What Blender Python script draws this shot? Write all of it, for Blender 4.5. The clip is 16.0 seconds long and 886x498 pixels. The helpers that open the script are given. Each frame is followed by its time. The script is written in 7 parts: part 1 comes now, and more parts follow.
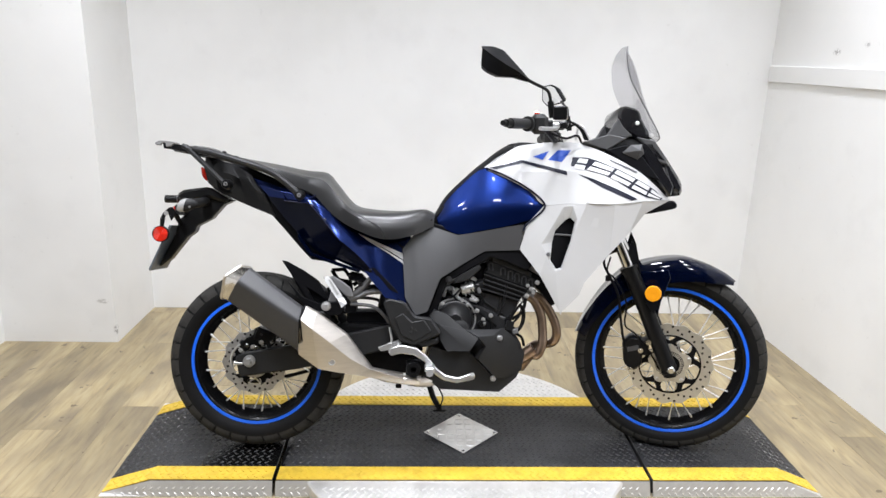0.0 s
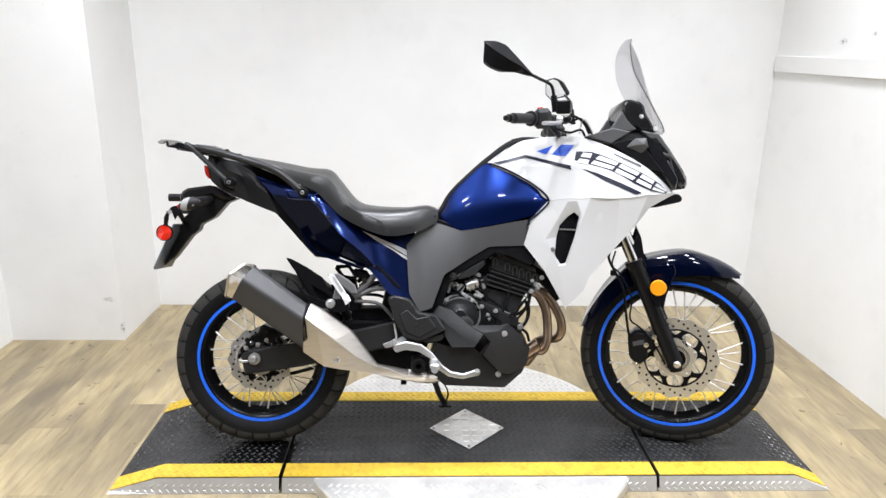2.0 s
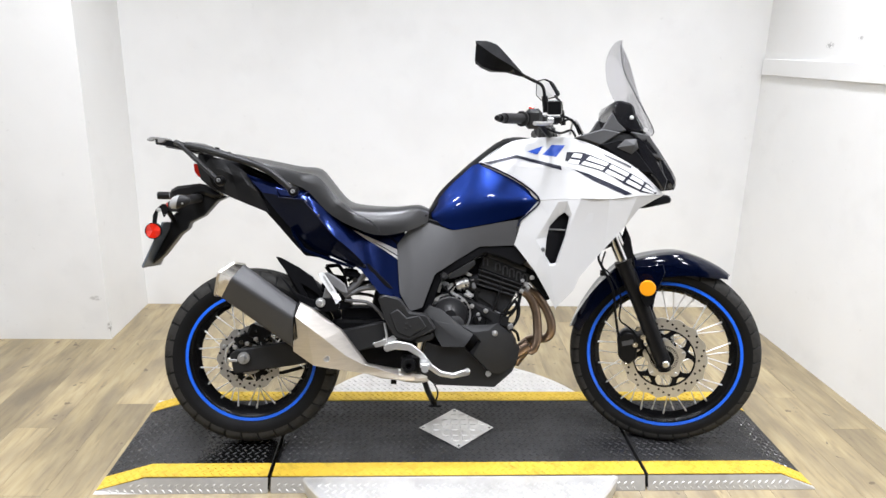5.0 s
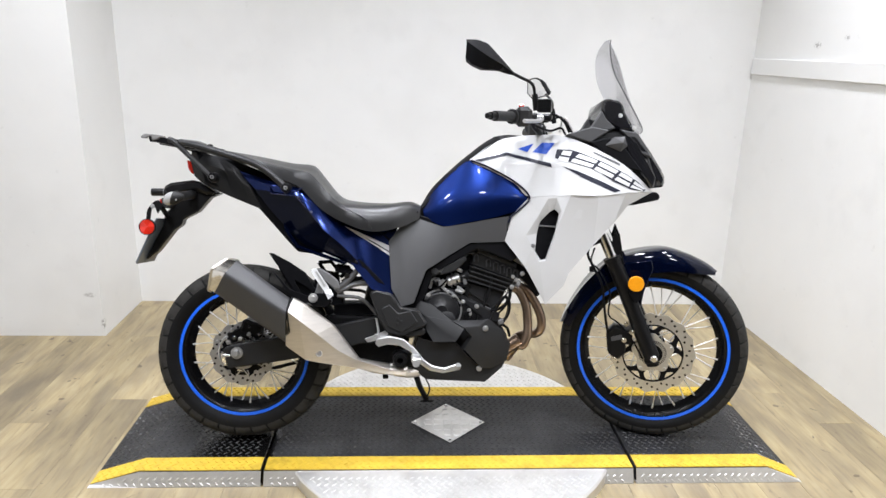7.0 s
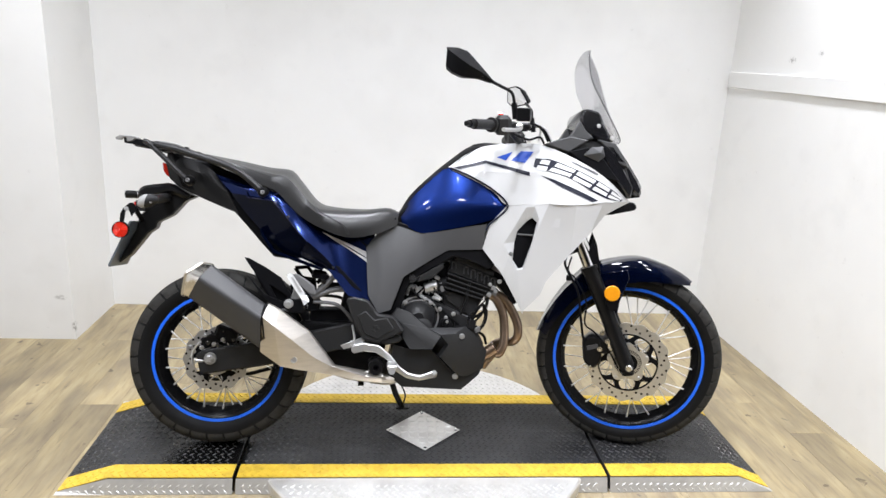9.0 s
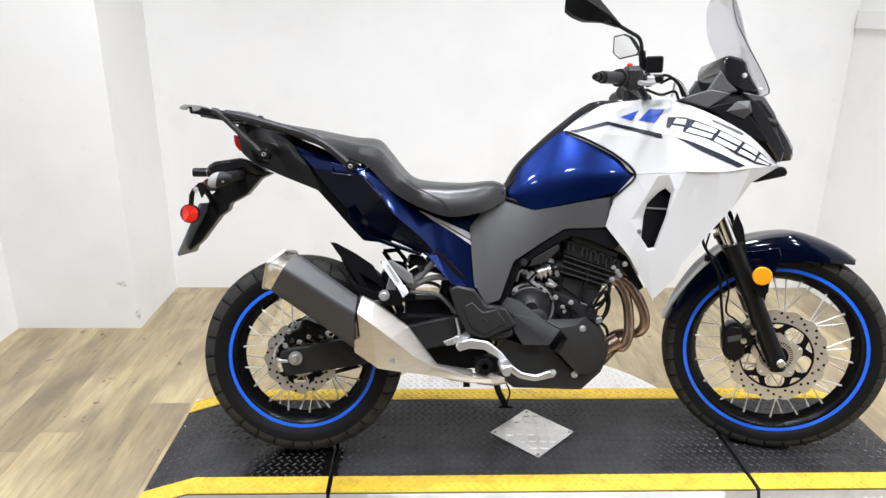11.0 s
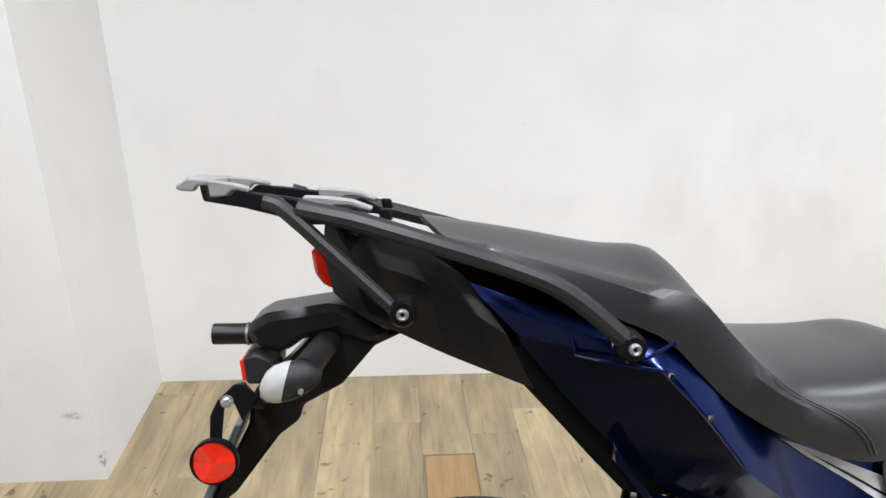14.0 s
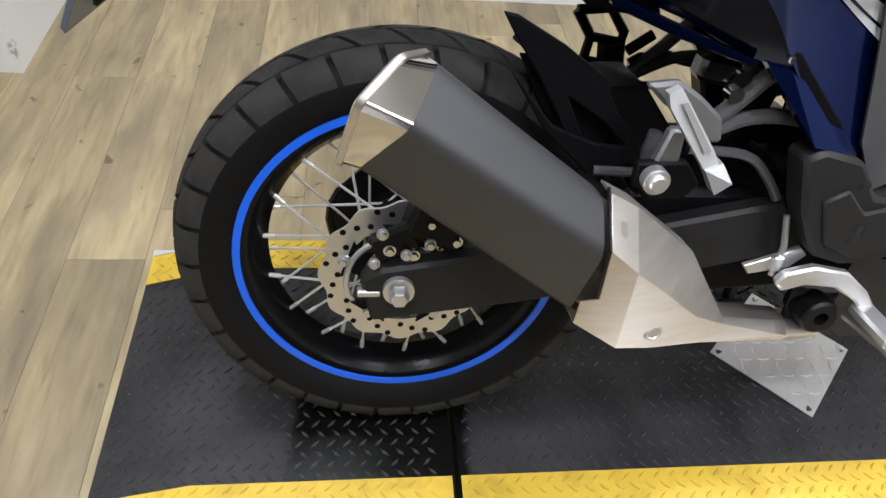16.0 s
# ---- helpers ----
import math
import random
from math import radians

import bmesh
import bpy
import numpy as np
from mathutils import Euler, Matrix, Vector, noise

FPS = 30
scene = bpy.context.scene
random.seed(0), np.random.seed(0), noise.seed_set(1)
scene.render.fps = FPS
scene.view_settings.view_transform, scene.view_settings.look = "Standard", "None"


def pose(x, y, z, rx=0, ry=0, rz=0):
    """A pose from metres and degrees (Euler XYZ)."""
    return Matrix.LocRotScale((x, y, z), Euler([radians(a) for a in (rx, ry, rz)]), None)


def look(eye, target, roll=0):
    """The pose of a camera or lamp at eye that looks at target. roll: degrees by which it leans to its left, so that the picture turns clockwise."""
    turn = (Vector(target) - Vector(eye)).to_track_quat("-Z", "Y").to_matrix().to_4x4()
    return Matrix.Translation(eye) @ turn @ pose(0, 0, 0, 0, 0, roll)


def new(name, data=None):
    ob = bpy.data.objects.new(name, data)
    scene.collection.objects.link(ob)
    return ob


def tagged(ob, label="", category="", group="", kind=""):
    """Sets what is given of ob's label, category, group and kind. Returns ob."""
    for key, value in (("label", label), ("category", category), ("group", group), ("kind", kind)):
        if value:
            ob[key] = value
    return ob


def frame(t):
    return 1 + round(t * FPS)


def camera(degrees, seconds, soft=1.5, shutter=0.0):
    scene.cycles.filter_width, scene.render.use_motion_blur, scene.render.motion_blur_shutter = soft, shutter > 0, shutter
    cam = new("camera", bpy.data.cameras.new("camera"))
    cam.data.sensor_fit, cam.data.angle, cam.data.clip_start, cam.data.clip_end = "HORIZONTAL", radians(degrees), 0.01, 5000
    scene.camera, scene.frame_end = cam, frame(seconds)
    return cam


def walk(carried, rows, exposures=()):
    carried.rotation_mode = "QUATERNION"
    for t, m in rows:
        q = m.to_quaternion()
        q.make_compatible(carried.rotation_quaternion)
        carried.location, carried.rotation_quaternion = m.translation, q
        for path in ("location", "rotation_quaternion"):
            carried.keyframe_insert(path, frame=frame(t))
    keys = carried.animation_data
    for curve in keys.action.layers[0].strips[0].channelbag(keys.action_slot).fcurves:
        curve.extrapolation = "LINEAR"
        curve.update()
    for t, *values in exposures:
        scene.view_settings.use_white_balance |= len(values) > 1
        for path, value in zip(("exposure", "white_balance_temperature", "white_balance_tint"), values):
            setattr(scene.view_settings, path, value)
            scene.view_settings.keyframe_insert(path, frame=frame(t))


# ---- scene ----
cam = camera(65.6, 16.0)
PATH = [
    (0, (-0.165, -2.199, 1.405), (-0.081, -0.276, 0.859), 1.6),
    (0.5, (-0.159, -2.192, 1.412), (-0.077, -0.272, 0.857), 1.5),
    (1, (-0.158, -2.193, 1.411), (-0.078, -0.274, 0.853), 1.5),
    (1.5, (-0.159, -2.191, 1.41), (-0.084, -0.274, 0.846), 1.2),
    (2, (-0.157, -2.191, 1.414), (-0.091, -0.274, 0.848), 0.9),
    (2.5, (-0.161, -2.189, 1.41), (-0.089, -0.273, 0.841), 1.0),
    (3, (-0.157, -2.189, 1.408), (-0.09, -0.272, 0.839), 0.9),
    (3.5, (-0.164, -2.19, 1.41), (-0.096, -0.274, 0.839), 0.9),
    (4, (-0.152, -2.191, 1.409), (-0.079, -0.274, 0.844), 0.7),
    (4.5, (-0.158, -2.194, 1.406), (-0.08, -0.278, 0.839), 1.2),
    (4.7, (-0.167, -2.191, 1.41), (-0.071, -0.275, 0.847), 1.4),
    (7, (-0.154, -2.223, 1.406), (-0.039, -0.308, 0.843), 1.6),
    (7.5, (-0.149, -2.222, 1.41), (-0.017, -0.309, 0.84), 1.8),
    (8, (-0.149, -2.228, 1.408), (-0.015, -0.311, 0.855), 1.7),
    (8.2, (-0.145, -2.226, 1.414), (-0.006, -0.307, 0.866), 1.9),
    (10.3, (-0.19, -2.146, 1.398), (0.032, -0.235, 0.85), 3.2),
    (10.5, (-0.23, -2.09, 1.393), (-0.005, -0.193, 0.799), 1.4),
    (11, (-0.341, -1.871, 1.354), (-0.282, 0.021, 0.707), 0.7),
    (11.5, (-0.447, -1.569, 1.372), (-0.727, 0.312, 0.753), 1.1),
    (12, (-0.533, -1.248, 1.356), (-0.554, 0.643, 0.705), -0.1),
    (12.5, (-0.585, -0.959, 1.337), (-0.784, 0.923, 0.691), -0.8),
    (13, (-0.66, -0.734, 1.336), (-0.848, 1.139, 0.661), 0.3),
    (13.5, (-0.788, -0.628, 1.34), (-0.743, 1.248, 0.647), 1.0),
    (14, (-0.797, -0.599, 1.327), (-0.666, 1.246, 0.567), 0.7),
    (14.5, (-0.792, -0.591, 1.252), (-0.635, 1.126, 0.236), 1.6),
    (15, (-0.783, -0.592, 1.170), (-0.602, 0.965, -0.073), 3.7),
    (15.5, (-0.763, -0.598, 1.092), (-0.521, 0.817, -0.298), 7.4),
    (16, (-0.760, -0.608, 1.067), (-0.521, 0.737, -0.393), 7.5),
]
from mathutils.bvhtree import BVHTree

walk(cam, [(t, look(eye, target, roll)) for t, eye, target, roll in PATH],
     exposures=[(0.0, -0.25), (1.0, -0.2), (2.0, -0.1), (4.5, -0.1), (6.8, -0.25), (8.2, -0.25), (10.3, -0.1), (12.0, -0.1), (12.8, -0.15), (14.0, -0.28), (15.0, -0.45), (16.0, -0.54)])

# ---- light ----
world = bpy.data.worlds.new("room_air")
scene.world = world
world.use_nodes = True
world.node_tree.nodes["Background"].inputs[0].default_value = (0.9, 0.95, 1.0, 1)
world.node_tree.nodes["Background"].inputs[1].default_value = 0.02
CEILING = 2.75
LAMP_POWER = 19.0


# ---- materials ----
def shader(name, base, rough=0.5, metal=0.0, vary=0.12, scale=30.0, bump=0.1, bump_scale=None, coat=0.0,
           stain=0.0, stain_scale=4.0, spec=0.5, stretch=(1, 1, 1)):
    """A Principled material whose colour, roughness and relief vary at a fine and a coarse scale."""
    m = bpy.data.materials.new(name)
    m.use_nodes = True
    nt = m.node_tree
    b = nt.nodes["Principled BSDF"]
    tc = nt.nodes.new("ShaderNodeTexCoord")
    mp = nt.nodes.new("ShaderNodeMapping")
    mp.inputs["Scale"].default_value = stretch
    nt.links.new(tc.outputs["Object"], mp.inputs["Vector"])
    fine = nt.nodes.new("ShaderNodeTexNoise")
    fine.inputs["Scale"].default_value, fine.inputs["Detail"].default_value = scale, 5
    coarse = nt.nodes.new("ShaderNodeTexNoise")
    coarse.inputs["Scale"].default_value, coarse.inputs["Detail"].default_value = stain_scale, 4
    for n in (fine, coarse):
        nt.links.new(mp.outputs[0], n.inputs["Vector"])
    mix = nt.nodes.new("ShaderNodeMix")
    mix.data_type = "RGBA"
    lo = [c * (1 - vary) for c in base]
    hi = [min(1.0, c * (1 + vary)) for c in base]
    mix.inputs["A"].default_value, mix.inputs["B"].default_value = (*lo, 1), (*hi, 1)
    nt.links.new(fine.outputs["Fac"], mix.inputs["Factor"])
    out = mix.outputs["Result"]
    if stain:
        ramp = nt.nodes.new("ShaderNodeMapRange")
        ramp.inputs["From Min"].default_value, ramp.inputs["From Max"].default_value = 0.5, 0.75
        ramp.inputs["To Max"].default_value = stain
        nt.links.new(coarse.outputs["Fac"], ramp.inputs["Value"])
        dirt = nt.nodes.new("ShaderNodeMix")
        dirt.data_type = "RGBA"
        nt.links.new(ramp.outputs[0], dirt.inputs["Factor"])
        nt.links.new(out, dirt.inputs["A"])
        dirt.inputs["B"].default_value = (base[0] * 0.45, base[1] * 0.43, base[2] * 0.4, 1)
        out = dirt.outputs["Result"]
    nt.links.new(out, b.inputs["Base Color"])
    rr = nt.nodes.new("ShaderNodeMapRange")
    rr.inputs["To Min"].default_value, rr.inputs["To Max"].default_value = max(0.02, rough * 0.8), min(1.0, rough * 1.2)
    nt.links.new(coarse.outputs["Fac"], rr.inputs["Value"])
    nt.links.new(rr.outputs[0], b.inputs["Roughness"])
    b.inputs["Metallic"].default_value = metal
    b.inputs["Specular IOR Level"].default_value = spec
    b.inputs["Coat Weight"].default_value = coat
    b.inputs["Coat Roughness"].default_value = 0.03
    if bump:
        bp = nt.nodes.new("ShaderNodeBump")
        bp.inputs["Strength"].default_value, bp.inputs["Distance"].default_value = bump, 0.002
        src = fine
        if bump_scale:
            src = nt.nodes.new("ShaderNodeTexNoise")
            src.inputs["Scale"].default_value = bump_scale
            nt.links.new(tc.outputs["Object"], src.inputs["Vector"])
        nt.links.new(src.outputs["Fac"], bp.inputs["Height"])
        nt.links.new(bp.outputs[0], b.inputs["Normal"])
    return m


def plank_shader():
    """Vinyl wood: long grain along y, a tone of its own for each plank, grey-brown worn streaks."""
    m = shader("vinyl_plank", (0.5, 0.4, 0.25), rough=0.42, bump=0.0)
    nt = m.node_tree
    b = nt.nodes["Principled BSDF"]
    info = nt.nodes.new("ShaderNodeObjectInfo")
    tc = nt.nodes.new("ShaderNodeTexCoord")
    shift = nt.nodes.new("ShaderNodeVectorMath")
    shift.operation = "MULTIPLY_ADD"
    comb = nt.nodes.new("ShaderNodeCombineXYZ")
    for k in range(3):
        nt.links.new(info.outputs["Random"], comb.inputs[k])
    nt.links.new(comb.outputs[0], shift.inputs[0])
    shift.inputs[1].default_value = (31.0, 17.0, 5.0)
    nt.links.new(tc.outputs["Object"], shift.inputs[2])
    def grain(scale, sx, sy, detail, dist):
        mp = nt.nodes.new("ShaderNodeMapping")
        mp.inputs["Scale"].default_value = (sx, sy, 1)
        nt.links.new(shift.outputs[0], mp.inputs["Vector"])
        n = nt.nodes.new("ShaderNodeTexNoise")
        n.inputs["Scale"].default_value, n.inputs["Detail"].default_value = scale, detail
        n.inputs["Distortion"].default_value = dist
        nt.links.new(mp.outputs[0], n.inputs["Vector"])
        return n
    fine = grain(9.0, 7.0, 0.8, 9, 0.5)
    streak = grain(3.6, 3.6, 0.6, 7, 0.5)
    blot = grain(3.2, 1.7, 0.8, 6, 0.6)
    tick = grain(17.0, 1.3, 1.1, 3, 0.4)
    ramp = nt.nodes.new("ShaderNodeValToRGB")
    e = ramp.color_ramp.elements
    e[0].position, e[0].color = 0.30, (0.30, 0.235, 0.138, 1)
    e[1].position, e[1].color = 0.70, (0.46, 0.380, 0.226, 1)
    mid = e.new(0.46)
    mid.color = (0.405, 0.320, 0.176, 1)
    nt.links.new(fine.outputs["Fac"], ramp.inputs["Fac"])
    grey = nt.nodes.new("ShaderNodeMix")
    grey.data_type = "RGBA"
    mr = nt.nodes.new("ShaderNodeMapRange")
    mr.inputs["From Min"].default_value, mr.inputs["From Max"].default_value = 0.42, 0.66
    mr.inputs["To Max"].default_value = 0.85
    both = nt.nodes.new("ShaderNodeMath")
    both.operation = "MULTIPLY_ADD"
    both.inputs[1].default_value = 0.5
    nt.links.new(streak.outputs["Fac"], both.inputs[0])
    part_of = nt.nodes.new("ShaderNodeMath")
    part_of.operation = "MULTIPLY"
    part_of.inputs[1].default_value = 0.52
    nt.links.new(blot.outputs["Fac"], part_of.inputs[0])
    nt.links.new(part_of.outputs[0], both.inputs[2])
    nt.links.new(both.outputs[0], mr.inputs["Value"])
    nt.links.new(mr.outputs[0], grey.inputs["Factor"])
    nt.links.new(ramp.outputs["Color"], grey.inputs["A"])
    grey.inputs["B"].default_value = (0.185, 0.148, 0.100, 1)
    knot = nt.nodes.new("ShaderNodeMix")
    knot.data_type = "RGBA"
    kr = nt.nodes.new("ShaderNodeMapRange")
    kr.inputs["From Min"].default_value, kr.inputs["From Max"].default_value = 0.675, 0.72
    kr.inputs["To Max"].default_value = 0.7
    nt.links.new(tick.outputs["Fac"], kr.inputs["Value"])
    nt.links.new(kr.outputs[0], knot.inputs["Factor"])
    nt.links.new(grey.outputs["Result"], knot.inputs["A"])
    knot.inputs["B"].default_value = (0.07, 0.048, 0.03, 1)
    tone = nt.nodes.new("ShaderNodeHueSaturation")
    val = nt.nodes.new("ShaderNodeMapRange")
    val.inputs["To Min"].default_value, val.inputs["To Max"].default_value = 0.72, 0.98
    nt.links.new(info.outputs["Random"], val.inputs["Value"])
    nt.links.new(val.outputs[0], tone.inputs["Value"])
    nt.links.new(knot.outputs["Result"], tone.inputs["Color"])
    nt.links.new(tone.outputs[0], b.inputs["Base Color"])
    bp = nt.nodes.new("ShaderNodeBump")
    bp.inputs["Strength"].default_value, bp.inputs["Distance"].default_value = 0.15, 0.001
    nt.links.new(fine.outputs["Fac"], bp.inputs["Height"])
    nt.links.new(bp.outputs[0], b.inputs["Normal"])
    return m


def mat_shader():
    """Rubber tread: dusty grey all over, worn clean and glossy where the rear tyre is rolled on."""
    m = shader("black_rubber_mat", (0.012, 0.012, 0.013), rough=0.4, vary=0.5, scale=260, bump=0.22, bump_scale=420, spec=0.32)
    nt = m.node_tree
    b = nt.nodes["Principled BSDF"]
    geo = nt.nodes.new("ShaderNodeNewGeometry")
    noise = nt.nodes.new("ShaderNodeTexNoise")
    noise.inputs["Scale"].default_value, noise.inputs["Detail"].default_value = 9.0, 5
    nt.links.new(geo.outputs["Position"], noise.inputs["Vector"])
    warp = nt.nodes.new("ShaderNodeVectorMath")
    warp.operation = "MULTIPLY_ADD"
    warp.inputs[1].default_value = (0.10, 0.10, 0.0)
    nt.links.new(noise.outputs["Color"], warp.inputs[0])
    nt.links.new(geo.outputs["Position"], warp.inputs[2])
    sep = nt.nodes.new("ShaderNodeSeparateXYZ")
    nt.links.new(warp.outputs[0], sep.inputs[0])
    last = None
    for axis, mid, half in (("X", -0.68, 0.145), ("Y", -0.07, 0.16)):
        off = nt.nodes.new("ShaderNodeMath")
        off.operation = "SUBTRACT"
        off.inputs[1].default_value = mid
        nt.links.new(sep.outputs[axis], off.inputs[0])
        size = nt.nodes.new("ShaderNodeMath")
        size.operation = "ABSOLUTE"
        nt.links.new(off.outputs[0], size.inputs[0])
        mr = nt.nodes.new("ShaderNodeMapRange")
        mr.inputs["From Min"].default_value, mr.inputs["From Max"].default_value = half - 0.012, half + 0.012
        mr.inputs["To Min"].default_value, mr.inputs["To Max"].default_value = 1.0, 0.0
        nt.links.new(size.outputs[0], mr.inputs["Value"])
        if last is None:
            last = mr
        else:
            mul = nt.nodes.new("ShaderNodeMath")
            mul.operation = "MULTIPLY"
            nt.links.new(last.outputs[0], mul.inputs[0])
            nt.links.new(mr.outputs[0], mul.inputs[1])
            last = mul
    dust = nt.nodes.new("ShaderNodeMapRange")
    dust.inputs["From Min"].default_value, dust.inputs["From Max"].default_value = 0.35, 0.7
    nt.links.new(noise.outputs["Fac"], dust.inputs["Value"])
    tone = nt.nodes.new("ShaderNodeMix")
    tone.data_type = "RGBA"
    tone.inputs["A"].default_value, tone.inputs["B"].default_value = (0.014, 0.014, 0.015, 1), (0.034, 0.034, 0.035, 1)
    nt.links.new(dust.outputs[0], tone.inputs["Factor"])
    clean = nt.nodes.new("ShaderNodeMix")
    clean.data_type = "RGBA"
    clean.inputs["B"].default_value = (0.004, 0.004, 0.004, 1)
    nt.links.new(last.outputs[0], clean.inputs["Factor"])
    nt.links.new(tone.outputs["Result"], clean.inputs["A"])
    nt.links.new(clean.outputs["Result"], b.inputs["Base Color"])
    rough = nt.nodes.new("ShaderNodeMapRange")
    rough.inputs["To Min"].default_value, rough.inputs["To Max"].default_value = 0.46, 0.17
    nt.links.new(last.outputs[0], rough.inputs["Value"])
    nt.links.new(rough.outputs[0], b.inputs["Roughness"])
    return m


def wall_shader():
    """White wall paint with faint grey scuffs and rubbed spots, and a broad streaky grey patch on the back wall."""
    m = shader("white_wall_paint", (0.85, 0.85, 0.84), rough=0.6, vary=0.02, scale=6, bump=0.08, bump_scale=130, stain=0.12, stain_scale=1.6, spec=0.3)
    nt = m.node_tree
    b = nt.nodes["Principled BSDF"]
    src = b.inputs["Base Color"].links[0].from_socket
    geo = nt.nodes.new("ShaderNodeNewGeometry")
    for scale, lo, hi, depth in ((5.0, 0.58, 0.74, 0.07), (30.0, 0.68, 0.78, 0.16)):
        n = nt.nodes.new("ShaderNodeTexNoise")
        n.inputs["Scale"].default_value, n.inputs["Detail"].default_value = scale, 6
        nt.links.new(geo.outputs["Position"], n.inputs["Vector"])
        r = nt.nodes.new("ShaderNodeMapRange")
        r.inputs["From Min"].default_value, r.inputs["From Max"].default_value, r.inputs["To Max"].default_value = lo, hi, depth
        nt.links.new(n.outputs["Fac"], r.inputs["Value"])
        mx = nt.nodes.new("ShaderNodeMix")
        mx.data_type = "RGBA"
        mx.inputs["B"].default_value = (0.42, 0.41, 0.39, 1)
        nt.links.new(r.outputs[0], mx.inputs["Factor"])
        nt.links.new(src, mx.inputs["A"])
        src = mx.outputs["Result"]
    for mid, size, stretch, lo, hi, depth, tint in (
        # first row: broad grey patch low on the back wall; the others: small scuffs
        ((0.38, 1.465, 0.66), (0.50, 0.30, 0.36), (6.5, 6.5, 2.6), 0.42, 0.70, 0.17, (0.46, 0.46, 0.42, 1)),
        ((-1.663, 0.98, 0.213), (0.034, 0.05, 0.016), (60.0, 60.0, 90.0), 0.40, 0.60, 0.55, (0.35, 0.34, 0.32, 1)),
        ((-1.611, 0.98, 0.065), (0.016, 0.03, 0.030), (90.0, 90.0, 60.0), 0.42, 0.58, 0.7, (0.25, 0.24, 0.22, 1)),
        ((1.715, 0.92, 1.46), (0.05, 0.035, 0.018), (60.0, 70.0, 90.0), 0.45, 0.60, 0.7, (0.25, 0.24, 0.23, 1)),
        ((1.720, 0.72, 1.49), (0.05, 0.022, 0.014), (60.0, 70.0, 90.0), 0.45, 0.60, 0.6, (0.25, 0.24, 0.23, 1)),
    ):
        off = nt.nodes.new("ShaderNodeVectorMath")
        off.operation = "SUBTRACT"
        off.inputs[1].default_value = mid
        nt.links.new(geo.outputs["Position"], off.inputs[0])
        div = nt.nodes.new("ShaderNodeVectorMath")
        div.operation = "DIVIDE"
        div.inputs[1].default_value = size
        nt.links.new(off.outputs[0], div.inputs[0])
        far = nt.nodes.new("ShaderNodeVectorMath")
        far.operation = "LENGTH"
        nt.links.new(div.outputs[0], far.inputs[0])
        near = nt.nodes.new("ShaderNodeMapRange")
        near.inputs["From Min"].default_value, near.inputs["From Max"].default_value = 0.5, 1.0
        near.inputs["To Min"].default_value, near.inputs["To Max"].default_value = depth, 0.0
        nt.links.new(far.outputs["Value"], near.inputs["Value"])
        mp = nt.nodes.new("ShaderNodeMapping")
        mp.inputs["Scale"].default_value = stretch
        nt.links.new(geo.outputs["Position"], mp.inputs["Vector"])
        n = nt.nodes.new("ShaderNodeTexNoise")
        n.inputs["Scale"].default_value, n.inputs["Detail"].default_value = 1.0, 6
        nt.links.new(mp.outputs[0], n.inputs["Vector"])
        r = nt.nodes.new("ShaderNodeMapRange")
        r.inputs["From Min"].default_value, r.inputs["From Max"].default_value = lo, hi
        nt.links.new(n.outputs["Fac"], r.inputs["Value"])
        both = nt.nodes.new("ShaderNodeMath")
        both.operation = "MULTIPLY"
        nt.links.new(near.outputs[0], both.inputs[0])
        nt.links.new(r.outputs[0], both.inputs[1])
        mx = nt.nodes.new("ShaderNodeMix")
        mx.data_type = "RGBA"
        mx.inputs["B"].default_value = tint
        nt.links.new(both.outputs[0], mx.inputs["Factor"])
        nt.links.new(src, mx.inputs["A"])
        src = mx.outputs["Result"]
    nt.links.new(src, b.inputs["Base Color"])
    return m


def glass_shader(name, tint, clear, rough=0.02):
    """A thin pane: mostly see-through, with a gloss on top."""
    m = bpy.data.materials.new(name)
    m.use_nodes = True
    nt = m.node_tree
    nt.nodes.remove(nt.nodes["Principled BSDF"])
    a, g, mx = (nt.nodes.new(k) for k in ("ShaderNodeBsdfTransparent", "ShaderNodeBsdfGlossy", "ShaderNodeMixShader"))
    a.inputs[0].default_value = (*tint, 1)
    g.inputs["Roughness"].default_value = rough
    fr = nt.nodes.new("ShaderNodeFresnel")
    fr.inputs[0].default_value = 1.45
    mr = nt.nodes.new("ShaderNodeMath")
    mr.operation = "MULTIPLY"
    mr.inputs[1].default_value = clear
    nt.links.new(fr.outputs[0], mr.inputs[0])
    nt.links.new(mr.outputs[0], mx.inputs[0])
    nt.links.new(a.outputs[0], mx.inputs[1])
    nt.links.new(g.outputs[0], mx.inputs[2])
    nt.links.new(mx.outputs[0], nt.nodes["Material Output"].inputs[0])
    return m


def glow_shader(name, colour, strength):
    m = bpy.data.materials.new(name)
    m.use_nodes = True
    b = m.node_tree.nodes["Principled BSDF"]
    b.inputs["Base Color"].default_value = (*colour, 1)
    b.inputs["Emission Color"].default_value = (*colour, 1)
    b.inputs["Emission Strength"].default_value = strength
    return m


WALL = wall_shader()
# For the unseen far end, kept dark so that black gloss reflects little.
DARKWALL = shader("unseen_dark_wall", (0.10, 0.10, 0.10), rough=0.7, vary=0.05, scale=5, bump=0.05, bump_scale=150)
# Unseen ceiling, greyed so that it throws back less fill light.
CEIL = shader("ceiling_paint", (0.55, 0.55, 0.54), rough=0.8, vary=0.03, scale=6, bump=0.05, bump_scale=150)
TRIM = shader("white_trim_paint", (0.82, 0.82, 0.81), rough=0.45, vary=0.02, scale=8, bump=0.03, bump_scale=120)
PLANK = plank_shader()
